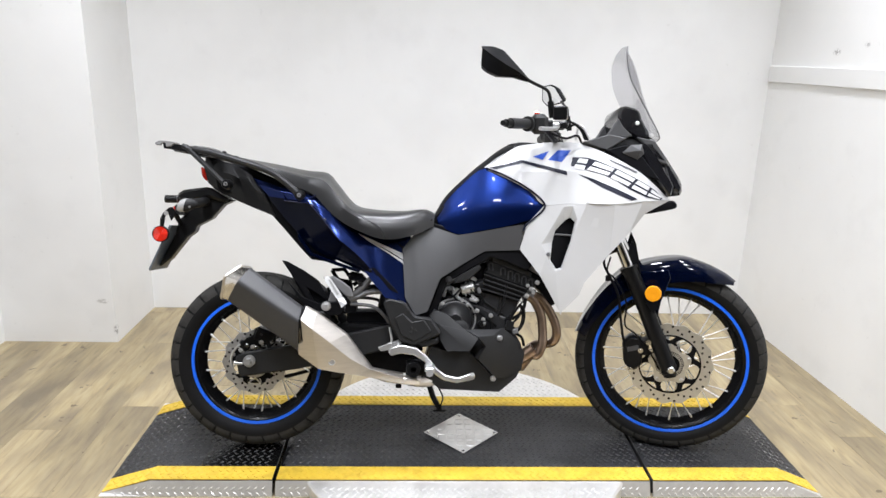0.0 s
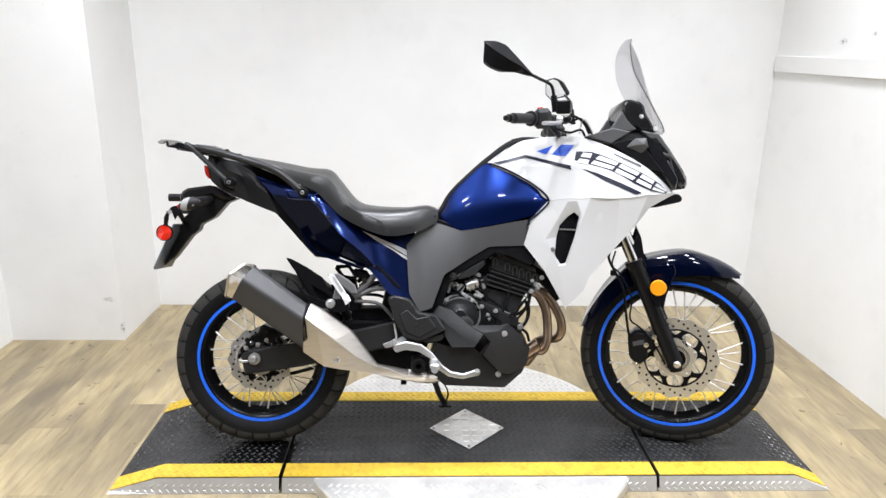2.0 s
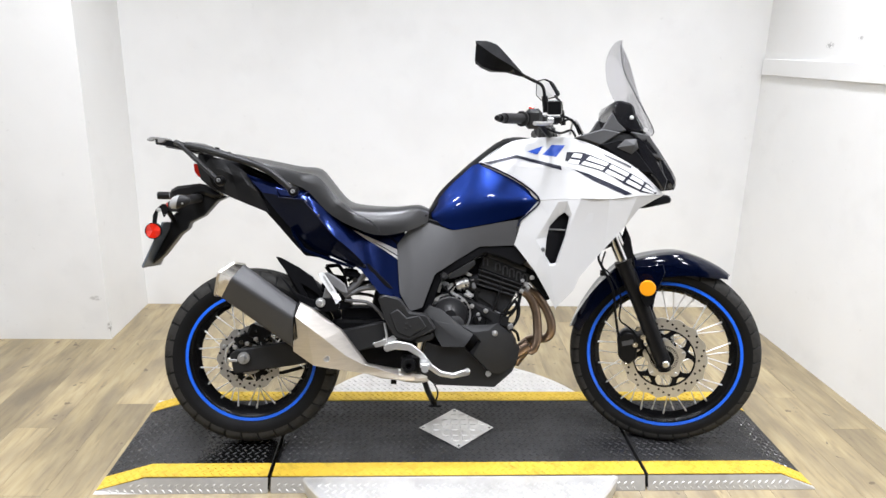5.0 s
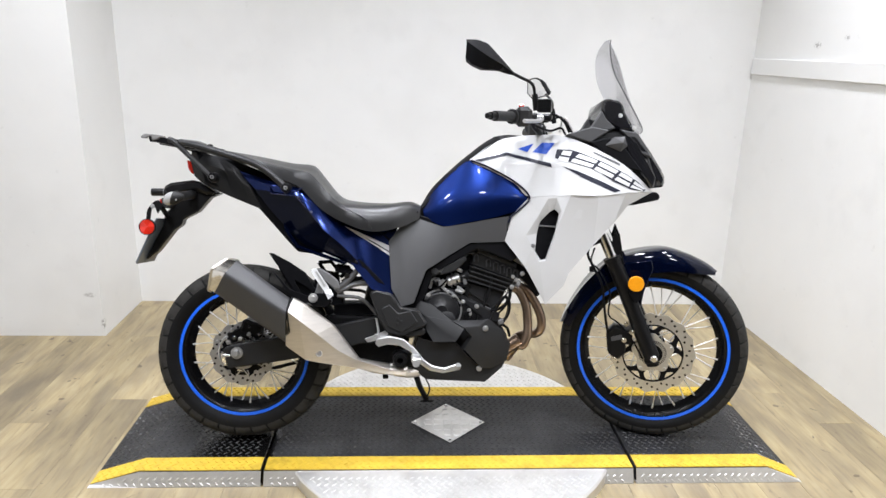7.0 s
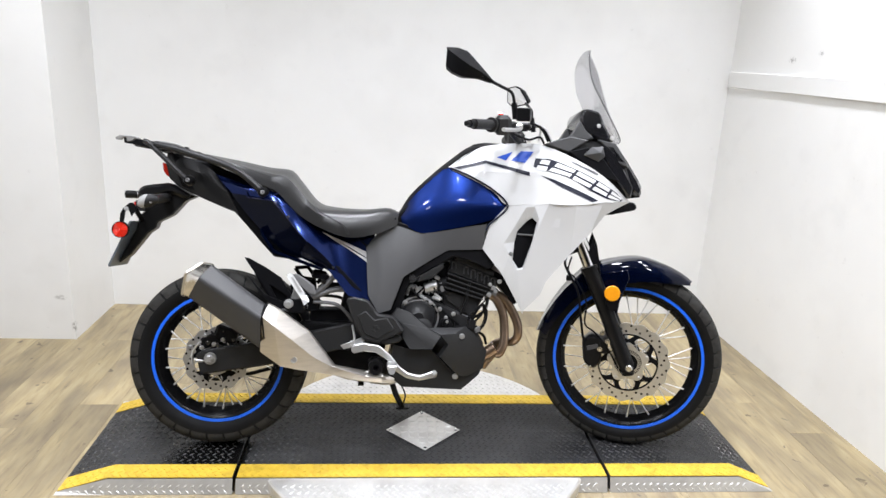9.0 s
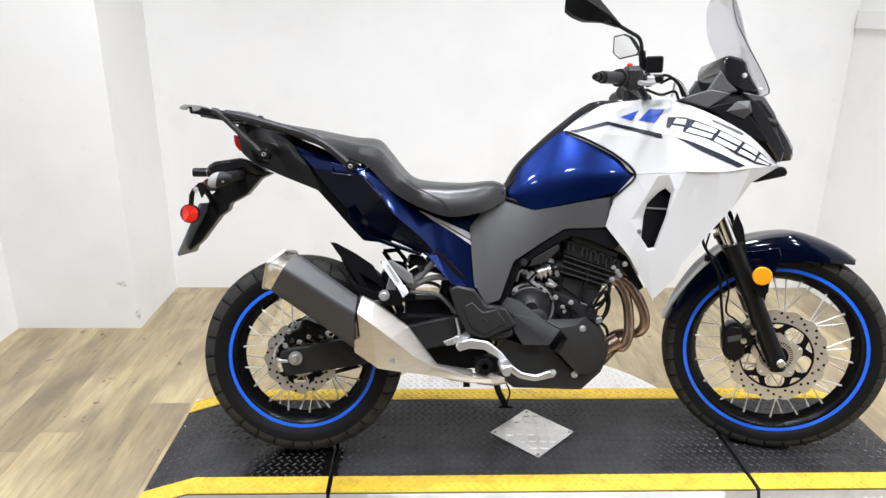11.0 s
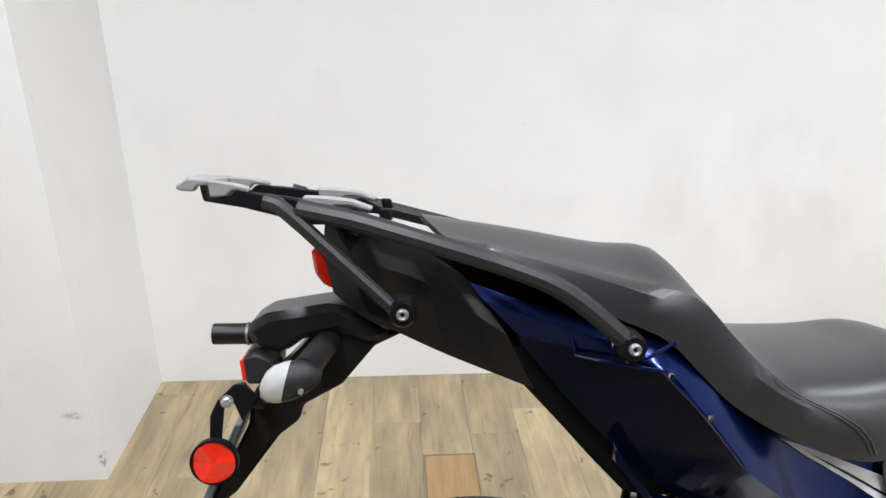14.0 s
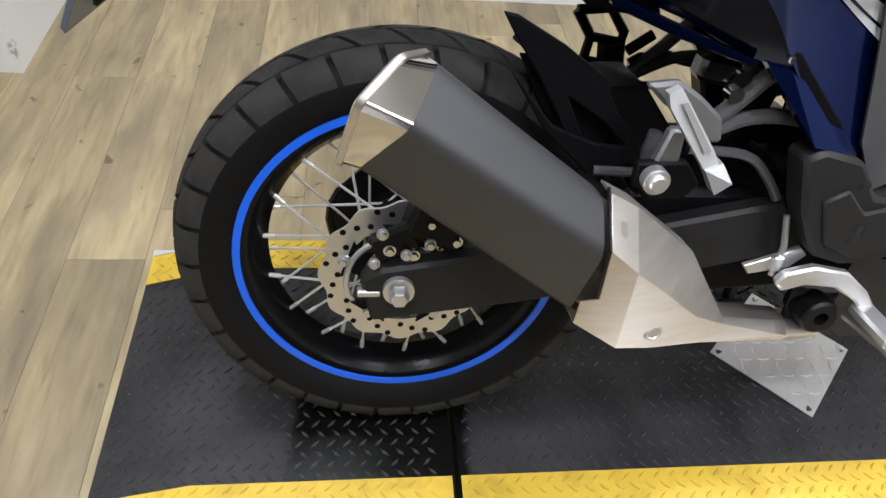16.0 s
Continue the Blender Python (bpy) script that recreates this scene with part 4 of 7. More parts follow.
part("tank_top_cover", sheet([
    [(-0.092, -0.043, 0.826), (-0.053, -0.049, 0.881), (0.014, -0.059, 0.949), (0.074, -0.066, 0.992), (0.131, -0.062, 1.035), (0.180, -0.054, 1.068), (0.270, -0.047, 1.074), (0.347, -0.055, 1.064)],
    [(-0.093, -0.024, 0.832), (-0.053, -0.029, 0.898), (0.022, -0.034, 0.970), (0.077, -0.038, 1.012), (0.133, -0.037, 1.055), (0.187, -0.034, 1.080), (0.273, -0.030, 1.081), (0.351, -0.036, 1.069)],
    [(-0.094, 0.000, 0.834), (-0.051, 0.000, 0.902), (0.029, 0.000, 0.981), (0.084, 0.000, 1.027), (0.142, 0.000, 1.071), (0.198, 0.000, 1.092), (0.278, 0.000, 1.089), (0.359, 0.000, 1.078)],
], 26, 0.004, 15, both=True), BLACK, BIKE, "satin black tank top cover")
part("filler_cap", lathe([(0, 0.012), (0.032, 0.012), (0.038, 0.006), (0.04, -0.004), (0, -0.004)], n=28), SATIN, BIKE, m=pose(0.195, 0, 1.072, 90))

fairing_top, _ = shell_pair("upper_fairing", [
    [(0.074, -0.065, 0.996), (0.131, -0.059, 1.039), (0.190, -0.052, 1.072), (0.317, -0.060, 1.088), (0.408, -0.090, 1.079), (0.519, -0.110, 1.032), (0.618, -0.110, 0.976), (0.717, -0.072, 0.902)],
    [(0.085, -0.074, 0.987), (0.148, -0.082, 0.991), (0.213, -0.095, 0.981), (0.325, -0.114, 0.984), (0.415, -0.143, 0.979), (0.511, -0.144, 0.951), (0.613, -0.125, 0.933), (0.718, -0.075, 0.898)],
    [(0.089, -0.075, 0.983), (0.156, -0.092, 0.954), (0.232, -0.106, 0.910), (0.278, -0.115, 0.868), (0.411, -0.166, 0.873), (0.505, -0.169, 0.873), (0.609, -0.139, 0.885), (0.719, -0.077, 0.894)],
], WHITE, "white pearl upper side fairing", n=40, rows=0, smooth=14)
FAIRING = dict(zip("A B C D E F G H I J K L T1 T2 T3".split(), [(0.275, -0.115, 0.866), (0.219, -0.114, 0.804), (0.195, -0.111, 0.716), (0.265, -0.114, 0.628), (0.291, -0.114, 0.586), (0.337, -0.123, 0.502), (0.394, -0.139, 0.565), (0.409, -0.146, 0.608), (0.496, -0.144, 0.706), (0.569, -0.130, 0.782), (0.625, -0.106, 0.846), (0.722, -0.075, 0.894), (0.411, -0.165, 0.877), (0.505, -0.168, 0.877), (0.610, -0.138, 0.888)]))
FAIRING.update(zip("V1 V2 V3 V4 V5 V6 V7 V8 V9".split(), [(0.337, -0.139, 0.862), (0.365, -0.151, 0.865), (0.379, -0.160, 0.820), (0.357, -0.154, 0.734), (0.332, -0.143, 0.649), (0.311, -0.134, 0.645), (0.287, -0.127, 0.697), (0.265, -0.126, 0.734), (0.309, -0.131, 0.808)]))
FAIRING.update(zip("W1 W2 W3 W4 W5 W6 W7 W8 W9".split(), [(0.344, -0.123, 0.814), (0.361, -0.130, 0.826), (0.375, -0.139, 0.811), (0.362, -0.139, 0.748), (0.332, -0.133, 0.656), (0.318, -0.128, 0.652), (0.300, -0.118, 0.680), (0.306, -0.112, 0.742), (0.315, -0.113, 0.780)]))
SKIN = ["A B C V8 V9 V1", "A V1 V2 T1", "C D E V6 V7 V8", "E F V6", "F G V5 V6", "G H V5", "T1 V2 V3 V4", "V4 V5 H I", "T1 V4 I T2", "T2 I J T3", "T3 J K L"]
SKIN += ["V%d V%d W%d W%d" % (k, k % 9 + 1, k % 9 + 1, k) for k in range(1, 10)]
for s in (-1, 1):
    side = part("side_fairing", bevel(faceted({k: (x, -s * y, z) for k, (x, y, z) in FAIRING.items()}, SKIN), 0.0018, 2, 10), WHITE, BIKE, "white faceted side fairing with an air vent", smooth=16)
both_sides("vent_duct", lambda s: prism([(0.338, -0.114, 0.836), (0.390, -0.129, 0.843), (0.388, -0.129, 0.752), (0.357, -0.120, 0.655), (0.314, -0.107, 0.635), (0.294, -0.102, 0.693), (0.302, -0.104, 0.771)], s * 0.112, s * 0.08, 0.004), BLACK, "black air duct inside the vent")
part("vent_bar", tube([(0.307, -0.108, 0.769), (0.373, -0.127, 0.766)], 0.003, 6), GREYCAST, BIKE)
part("vent_bolt", bolt((0.291, -0.125, 0.700), 0.0055), GREYCAST, BIKE)

# decals on the white fairing: plain bars in the colours of the lettering
for pts, mt, nm in (
    ([(0.088, 0.994), (0.119, 1.001), (0.201, 1.023), (0.348, 0.984), (0.350, 0.969), (0.204, 1.012), (0.111, 0.989)], INK, "fairing_stripe"),
    ([(0.240, 1.035), (0.296, 1.056), (0.272, 1.024)], INK_BLUE, "decal_wedge"),
    ([(0.317, 1.036), (0.325, 1.059), (0.367, 1.057), (0.335, 1.016), (0.290, 1.024), (0.308, 1.024)], INK_BLUE, "decal_wedge"),
    ([(0.371, 1.033), (0.419, 1.031), (0.449, 1.022), (0.523, 0.993), (0.597, 0.958), (0.662, 0.925), (0.692, 0.900), (0.682, 0.893), (0.624, 0.899), (0.560, 0.924), (0.508, 0.956), (0.469, 0.971), (0.413, 0.986), (0.362, 1.002)], INK, "lettering_panel"),
    ([(0.383, 0.973), (0.431, 0.958), (0.517, 0.923), (0.587, 0.892), (0.562, 0.886), (0.455, 0.931)], INK, "fairing_stripe"),
    ([(0.492, 1.029), (0.592, 0.987), (0.589, 0.981), (0.501, 1.021)], INK_GREY, "small_lettering_bar"),
):
    decal(fairing_top, pts, mt, nm, BIKE)
# white slanted blocks in the place of the lettering, each split by one dark slit
for quad in (((0.392, 1.029), (0.421, 1.025), (0.402, 0.987), (0.368, 0.994)), ((0.445, 1.018), (0.510, 0.995), (0.484, 0.970), (0.411, 0.989)), ((0.519, 0.991), (0.583, 0.961), (0.554, 0.935), (0.492, 0.963)), ((0.592, 0.957), (0.638, 0.935), (0.618, 0.907), (0.564, 0.930)), ((0.647, 0.928), (0.690, 0.903), (0.674, 0.895), (0.624, 0.905))):
    p, q, r, t = (Vector((x, 0, z)) for x, z in quad)
    for u0, u1 in ((0.0, 0.42), (0.60, 1.0)):
        decal(fairing_top, [tuple(v) for v in (p.lerp(t, u0), q.lerp(r, u0), q.lerp(r, u1), p.lerp(t, u1))], WHITE, "lettering_bar", BIKE, 0.0032)
both_sides("tank_border", lambda s: tube([(x, -s * y, z) for x, y, z in [(0.078, -0.072, 0.993), (0.141, -0.092, 0.967), (0.226, -0.109, 0.919), (0.277, -0.118, 0.866), (0.241, -0.119, 0.822), (0.215, -0.119, 0.800), (0.205, -0.118, 0.778)]], 0.0034, 6, 36), INK, "dark seam along the tank edge")

shell_pair("side_cover", [
    [(-0.204, -0.108, 0.710), (-0.169, -0.102, 0.756), (-0.101, -0.085, 0.787), (-0.016, -0.100, 0.760), (0.060, -0.109, 0.773), (0.146, -0.113, 0.790), (0.207, -0.114, 0.800)],
    [(-0.199, -0.130, 0.631), (-0.154, -0.137, 0.635), (-0.089, -0.120, 0.692), (-0.007, -0.106, 0.714), (0.072, -0.109, 0.740), (0.147, -0.111, 0.754), (0.202, -0.112, 0.754)],
    [(-0.193, -0.148, 0.551), (-0.158, -0.150, 0.490), (-0.117, -0.138, 0.501), (-0.076, -0.123, 0.612), (0.004, -0.107, 0.663), (0.076, -0.106, 0.707), (0.196, -0.107, 0.712)],
], GREY, "matt grey plastic side cover below the tank", n=60, rows=0, soft=False, smooth=70)
FRAME = [(-0.159, 0.484), (-0.114, 0.496), (-0.073, 0.611), (0.079, 0.709), (0.198, 0.713), (0.249, 0.663)]
ARM = [(0.224, 0.651), (0.280, 0.619), (0.337, 0.524), (0.321, 0.514), (0.289, 0.556), (0.245, 0.600)]
UNDER = [(0.220, 0.642), (0.150, 0.672), (0.098, 0.686), (0.067, 0.667), (-0.051, 0.597), (-0.084, 0.495), (-0.126, 0.457)]
both_sides("frame_cover", lambda s: prism([(x, 0, z) for x, z in FRAME + UNDER], s * 0.100, s * 0.072, 0.004), BLACK, "black frame cover round the engine")
part("frame_arm", prism([(x, 0, z) for x, z in ARM], -0.045, 0.045, 0.004), BLACK, BIKE, "black frame downtube in front of the engine")
part("frame_lug", prism([(x, 0, z) for x, z in ((-0.028, 0.594), (-0.012, 0.620), (0.061, 0.662), (0.065, 0.647), (0.028, 0.610), (-0.001, 0.600))], -0.104, -0.09, 0.003), COVER, BIKE, "black cast frame lug")
part("frame_bolt", bolt((-0.044, -0.103, 0.607), 0.009), GREYCAST_DARK, BIKE)

CREASE = [(-0.656, -0.098, 0.880), (-0.583, -0.130, 0.870), (-0.510, -0.165, 0.856), (-0.465, -0.174, 0.807), (-0.419, -0.176, 0.748), (-0.355, -0.158, 0.692), (-0.304, -0.140, 0.635)]
blue_side, _ = shell_pair("tail_side_panel", [
    [(-0.716, -0.075, 0.943), (-0.625, -0.105, 0.914), (-0.535, -0.135, 0.892), (-0.473, -0.140, 0.866), (-0.405, -0.132, 0.820), (-0.331, -0.118, 0.772), (-0.265, -0.104, 0.742), (-0.175, -0.090, 0.757)],
    [(-0.696, -0.088, 0.921), (-0.612, -0.122, 0.896), (-0.532, -0.152, 0.877), (-0.463, -0.160, 0.840), (-0.394, -0.150, 0.781), (-0.330, -0.130, 0.729), (-0.264, -0.115, 0.683), (-0.192, -0.100, 0.690)],
    CREASE + [(-0.244, -0.140, 0.567), (-0.189, -0.145, 0.528)],
], NAVY, "glossy dark blue tail side panel", n=46, rows=0, smooth=24)
shell_pair("tail_lower_panel", [
    CREASE,
    [(-0.657, -0.097, 0.878), (-0.585, -0.118, 0.829), (-0.510, -0.140, 0.780), (-0.446, -0.150, 0.721), (-0.390, -0.145, 0.684), (-0.304, -0.139, 0.633)],
    [(-0.655, -0.096, 0.872), (-0.596, -0.108, 0.802), (-0.538, -0.118, 0.742), (-0.481, -0.124, 0.693), (-0.424, -0.130, 0.671), (-0.348, -0.130, 0.638), (-0.304, -0.137, 0.631)],
], TAIL_SHADE, "glossy blue-black lower tail panel", n=40, rows=0, smooth=20)
# thin glossy tubes added along the folds to draw their highlights
for ridge in (CREASE[2:5], [(-0.598, -0.128, 0.866), (-0.560, -0.150, 0.862), (-0.510, -0.166, 0.857)], [(-0.598, -0.128, 0.866), (-0.602, -0.122, 0.890)], [(-0.546, -0.150, 0.862), (-0.548, -0.146, 0.880)], [(-0.530, -0.155, 0.866), (-0.492, -0.150, 0.884)]):
    both_sides("panel_ridge", lambda s, ridge=ridge: tube([(x, -s * (y - 0.001), z) for x, y, z in ridge], 0.0024, 8, 24), RIDGE, "bright folded edge of the tail panel")
both_sides("tail_blade", lambda s: prism([(-0.555, -0.140, 0.769), (-0.540, -0.140, 0.743), (-0.505, -0.140, 0.694), (-0.428, -0.140, 0.666), (-0.342, -0.140, 0.636), (-0.349, -0.140, 0.629), (-0.436, -0.140, 0.657), (-0.512, -0.140, 0.685), (-0.551, -0.140, 0.739)], s * 0.142, s * 0.118, 0.002), SHADE_NAVY, "dark blue lower blade of the tail panel")
both_sides("inner_fender", lambda s: prism([(-0.681, -0.080, 0.861), (-0.653, -0.080, 0.820), (-0.606, -0.080, 0.768), (-0.559, -0.080, 0.714), (-0.516, -0.080, 0.668), (-0.432, -0.080, 0.659), (-0.466, -0.080, 0.752), (-0.569, -0.080, 0.843), (-0.647, -0.080, 0.860)], s * 0.078, s * 0.05, 0.004), BLACK, "black inner rear fender")
# small chrome specks set on the tail panel as sharp highlights
for p in [(-0.560, -0.150, 0.884), (-0.502, -0.168, 0.852), (-0.459, -0.176, 0.805), (-0.311, -0.145, 0.641)]:
    part("panel_clip", bolt(p, 0.0035, 0.003, 10), CHROME, BIKE)
decal(blue_side, [(-0.354, -0.120, 0.761), (-0.298, -0.115, 0.736), (-0.187, -0.100, 0.687), (-0.183, -0.100, 0.646), (-0.197, -0.100, 0.657), (-0.250, -0.110, 0.693), (-0.315, -0.115, 0.733)], WHITE, "white_stripe", BIKE)
decal(blue_side, [(-0.315, -0.115, 0.738), (-0.250, -0.110, 0.703), (-0.195, -0.100, 0.670), (-0.195, -0.100, 0.667), (-0.250, -0.110, 0.699)], SHADE_NAVY, "stripe_split", BIKE, 0.0024)
fin_out = [(-0.347, -0.128, 0.654), (-0.311, -0.130, 0.648), (-0.212, -0.158, 0.540), (-0.258, -0.162, 0.549)]
both_sides("fin_gap", lambda s: prism([(-0.318, -0.140, 0.653), (-0.295, -0.140, 0.645), (-0.177, -0.140, 0.527), (-0.219, -0.140, 0.532)], s * 0.138, s * 0.12, 0.002), BLACK, "black gap beside the fin")
both_sides("lower_side_fin", lambda s: ring_loft([[(x, -s * y, z) for x, y, z in fin_out], [(x, -s * y - s * 0.016, z) for x, y, z in fin_out]]), NAVY, "dark blue lower side fin", smooth=20)

part("seat_base", prism([(-0.729, -0.100, 0.981), (-0.626, -0.100, 0.944), (-0.512, -0.100, 0.888), (-0.399, -0.100, 0.804), (-0.265, -0.100, 0.728), (-0.112, -0.100, 0.777), (-0.103, -0.100, 0.815), (-0.265, -0.100, 0.795), (-0.399, -0.100, 0.861), (-0.512, -0.100, 0.926), (-0.701, -0.100, 0.991)], -0.10, 0.10, 0.004), BLACK, BIKE)
def between_points(points, n):
    """Points in even steps along a polyline."""
    return [tuple(Vector(a).lerp(Vector(b), k / n)) for a, b in zip(points, points[1:]) for k in range(n)] + [points[-1]]


seat = part("seat", sheet([
    [(-0.733, -0.105, 0.984), (-0.640, -0.124, 0.944), (-0.549, -0.142, 0.908), (-0.500, -0.150, 0.886), (-0.466, -0.156, 0.852), (-0.425, -0.161, 0.812), (-0.360, -0.166, 0.774), (-0.266, -0.167, 0.743), (-0.169, -0.142, 0.757), (-0.100, -0.094, 0.788)],
    [(-0.737, -0.103, 0.996), (-0.630, -0.122, 0.969), (-0.521, -0.142, 0.942), (-0.464, -0.150, 0.928), (-0.427, -0.155, 0.887), (-0.374, -0.165, 0.829), (-0.318, -0.168, 0.800), (-0.244, -0.162, 0.793), (-0.160, -0.135, 0.805), (-0.097, -0.088, 0.817)],
    [(-0.747, -0.080, 1.001), (-0.630, -0.097, 0.975), (-0.522, -0.112, 0.948), (-0.465, -0.118, 0.939), (-0.427, -0.120, 0.898), (-0.374, -0.125, 0.843), (-0.311, -0.128, 0.831), (-0.217, -0.118, 0.831), (-0.137, -0.095, 0.842), (-0.096, -0.065, 0.831)],
    [(-0.767, 0.000, 1.016), (-0.645, 0.000, 0.996), (-0.543, 0.000, 0.977), (-0.472, 0.000, 0.970), (-0.436, 0.000, 0.933), (-0.377, 0.000, 0.864), (-0.319, 0.000, 0.846), (-0.210, 0.000, 0.841), (-0.130, 0.000, 0.848), (-0.092, 0.000, 0.834)],
], 40, 0.006, 21, both=True), SEAT, BIKE, "black vinyl two-level seat")
for side, shift in ((-1, 0.0), (-1, 0.006), (1, 0.0), (1, 0.006)):
    line = [(x + shift, side * -y, z) for x, y, z in between_points([(-0.383, -0.118, 0.855), (-0.379, -0.130, 0.843), (-0.370, -0.142, 0.832), (-0.355, -0.150, 0.821), (-0.334, -0.158, 0.811), (-0.307, -0.164, 0.798), (-0.288, -0.167, 0.786), (-0.274, -0.168, 0.770), (-0.265, -0.168, 0.752)], 5)]
    part("seat_seam", tube([(x, on_side(seat, x, z, side) + side * 0.0004, z) for x, _, z in line], 0.0016, 6), SEAT_TOP, seat, "stitched seat seam")
part("tank_core", prism([(-0.166, -0.070, 0.743), (-0.108, -0.070, 0.814), (-0.054, -0.070, 0.874), (0.078, -0.070, 0.978), (0.249, -0.070, 0.877), (0.211, -0.070, 0.785), (-0.014, -0.070, 0.744)], -0.055, 0.055, 0.006), BLACK, BIKE)
both_sides("cover_backing", lambda s: prism([(-0.179, -0.100, 0.744), (-0.103, -0.100, 0.802), (-0.012, -0.100, 0.776), (0.206, -0.100, 0.816), (0.196, -0.100, 0.773), (-0.012, -0.100, 0.737), (-0.100, -0.100, 0.764), (-0.160, -0.100, 0.733)], s * 0.080, s * 0.06, 0.004), BLACK)

# -- tail --
shell_pair("tail_cover", [
    [(-0.884, -0.045, 1.009), (-0.842, -0.058, 1.004), (-0.775, -0.068, 0.983), (-0.741, -0.070, 0.964), (-0.716, -0.070, 0.946)],
    [(-0.886, -0.052, 0.977), (-0.829, -0.068, 0.963), (-0.776, -0.076, 0.947), (-0.729, -0.080, 0.918), (-0.670, -0.090, 0.880)],
    [(-0.876, -0.042, 0.925), (-0.844, -0.048, 0.899), (-0.795, -0.054, 0.875), (-0.735, -0.070, 0.850), (-0.636, -0.088, 0.812)],
], TAILGREY, "black tail cover", n=20, rows=0, smooth=25)
part("tail_core", prism([(-0.870, -0.060, 1.008), (-0.748, -0.060, 0.984), (-0.595, -0.060, 0.922), (-0.441, -0.060, 0.819), (-0.325, -0.060, 0.727), (-0.344, -0.060, 0.668), (-0.519, -0.060, 0.755), (-0.672, -0.060, 0.844), (-0.768, -0.060, 0.874), (-0.836, -0.060, 0.901)], -0.06, 0.06, 0.006), BLACK, BIKE)
part("under_seat_core", prism([(-0.518, -0.060, 0.900), (-0.247, -0.060, 0.756), (-0.179, -0.060, 0.708), (-0.178, -0.060, 0.532), (-0.266, -0.060, 0.590), (-0.441, -0.060, 0.687), (-0.557, -0.060, 0.783)], -0.1, 0.1, 0.006), BLACK, BIKE)
part("tail_light", prism([(-0.902, 0, 0.980), (-0.888, 0, 0.975), (-0.874, 0, 0.960), (-0.870, 0, 0.930), (-0.885, 0, 0.932), (-0.898, 0, 0.949)], -0.043, 0.043, 0.004), RED, BIKE, "red tail light lens")


def rack():
    """The carrier: two notched side plates, cross bars and light grey pads let into the notches."""
    y0 = 0.078
    side = [(-1.027, -0.078, 1.059), (-1.023, -0.078, 1.039), (-0.973, -0.078, 1.032), (-0.936, -0.078, 1.024), (-0.900, -0.078, 1.013), (-0.861, -0.078, 1.013), (-0.822, -0.078, 1.010), (-0.822, -0.078, 1.020), (-0.844, -0.078, 1.031), (-0.861, -0.078, 1.032), (-0.871, -0.078, 1.030), (-0.878, -0.078, 1.020), (-0.899, -0.078, 1.018), (-0.902, -0.078, 1.042), (-0.953, -0.078, 1.049), (-0.982, -0.078, 1.052), (-0.991, -0.078, 1.044), (-1.015, -0.078, 1.043), (-1.018, -0.078, 1.058)]
    ob = part("luggage_rack", prism(side, -y0 - 0.007, -y0 + 0.007, 0.002), BLACK, BIKE, "black luggage rack with grey pads")
    part("rack_side", prism(side, y0 - 0.007, y0 + 0.007, 0.002), BLACK, ob)
    for p, w in zip([(-0.997, -0.078, 1.041), (-0.924, -0.078, 1.028), (-0.861, -0.078, 1.018)], (0.03, 0.05, 0.03)):
        part("cross_bar", box((p[0], 0, p[2]), (w, 2 * y0, 0.008), 0.003, (0, 9, 0)), BLACK, ob)
    rear_pad = [(x, 0, z) for x, z in ((-1.056, 1.056), (-1.042, 1.065), (-1.017, 1.064), (-0.985, 1.060), (-0.967, 1.056), (-0.966, 1.050), (-0.985, 1.053), (-0.994, 1.045), (-1.014, 1.043), (-1.016, 1.058), (-1.030, 1.057), (-1.034, 1.050), (-1.052, 1.051))]
    front_pad = [(x, 0, z) for x, z in ((-0.904, 1.046), (-0.880, 1.045), (-0.848, 1.041), (-0.824, 1.032), (-0.828, 1.027), (-0.850, 1.034), (-0.868, 1.035), (-0.876, 1.025), (-0.901, 1.021))]
    for s in (-1, 1):
        for pts in (rear_pad, front_pad):
            part("rack_pad", prism(pts, s * y0 - 0.009, s * y0 + 0.012, 0.002), PAD, ob, "light grey pad")
        part("rack_stop", prism([(-0.819, -0.078, 1.031), (-0.805, -0.078, 1.030), (-0.802, -0.078, 1.017), (-0.817, -0.078, 1.018)], s * y0 - 0.005, s * y0 + 0.005, 0.002), BLACK, ob)
    tip = rear_pad[1]
    for o in [ob] + list(ob.children):
        for v in o.data.vertices:
            v.co.y *= 1.0 - 0.45 * min(1.0, max(0.0, (-0.93 - v.co.x) / 0.11))
    part("rack_tongue", box((tip[0] + 0.012, 0, tip[2] - 0.004), (0.034, 0.9 * y0, 0.008), 0.003, (0, 9, 0)), PAD, ob, "light grey rear edge of the rack")


rack()
both_sides("grab_rail", lambda s: tube([(x, -s * y, z) for x, y, z in [(-0.905, -0.105, 1.033), (-0.844, -0.120, 1.021), (-0.765, -0.140, 0.999), (-0.697, -0.155, 0.979), (-0.641, -0.160, 0.958), (-0.603, -0.160, 0.935), (-0.554, -0.158, 0.893)]], 0.0115, 10, 26), RAIL, "black tubular grab rail")
both_sides("rack_stay", lambda s: tube([(x, -s * y, z) for x, y, z in [(-0.942, -0.100, 1.042), (-0.926, -0.105, 1.036), (-0.865, -0.112, 0.980), (-0.795, -0.118, 0.914)]], 0.0095, 10, 14, 0.008), RAIL, "black tubular rack stay")
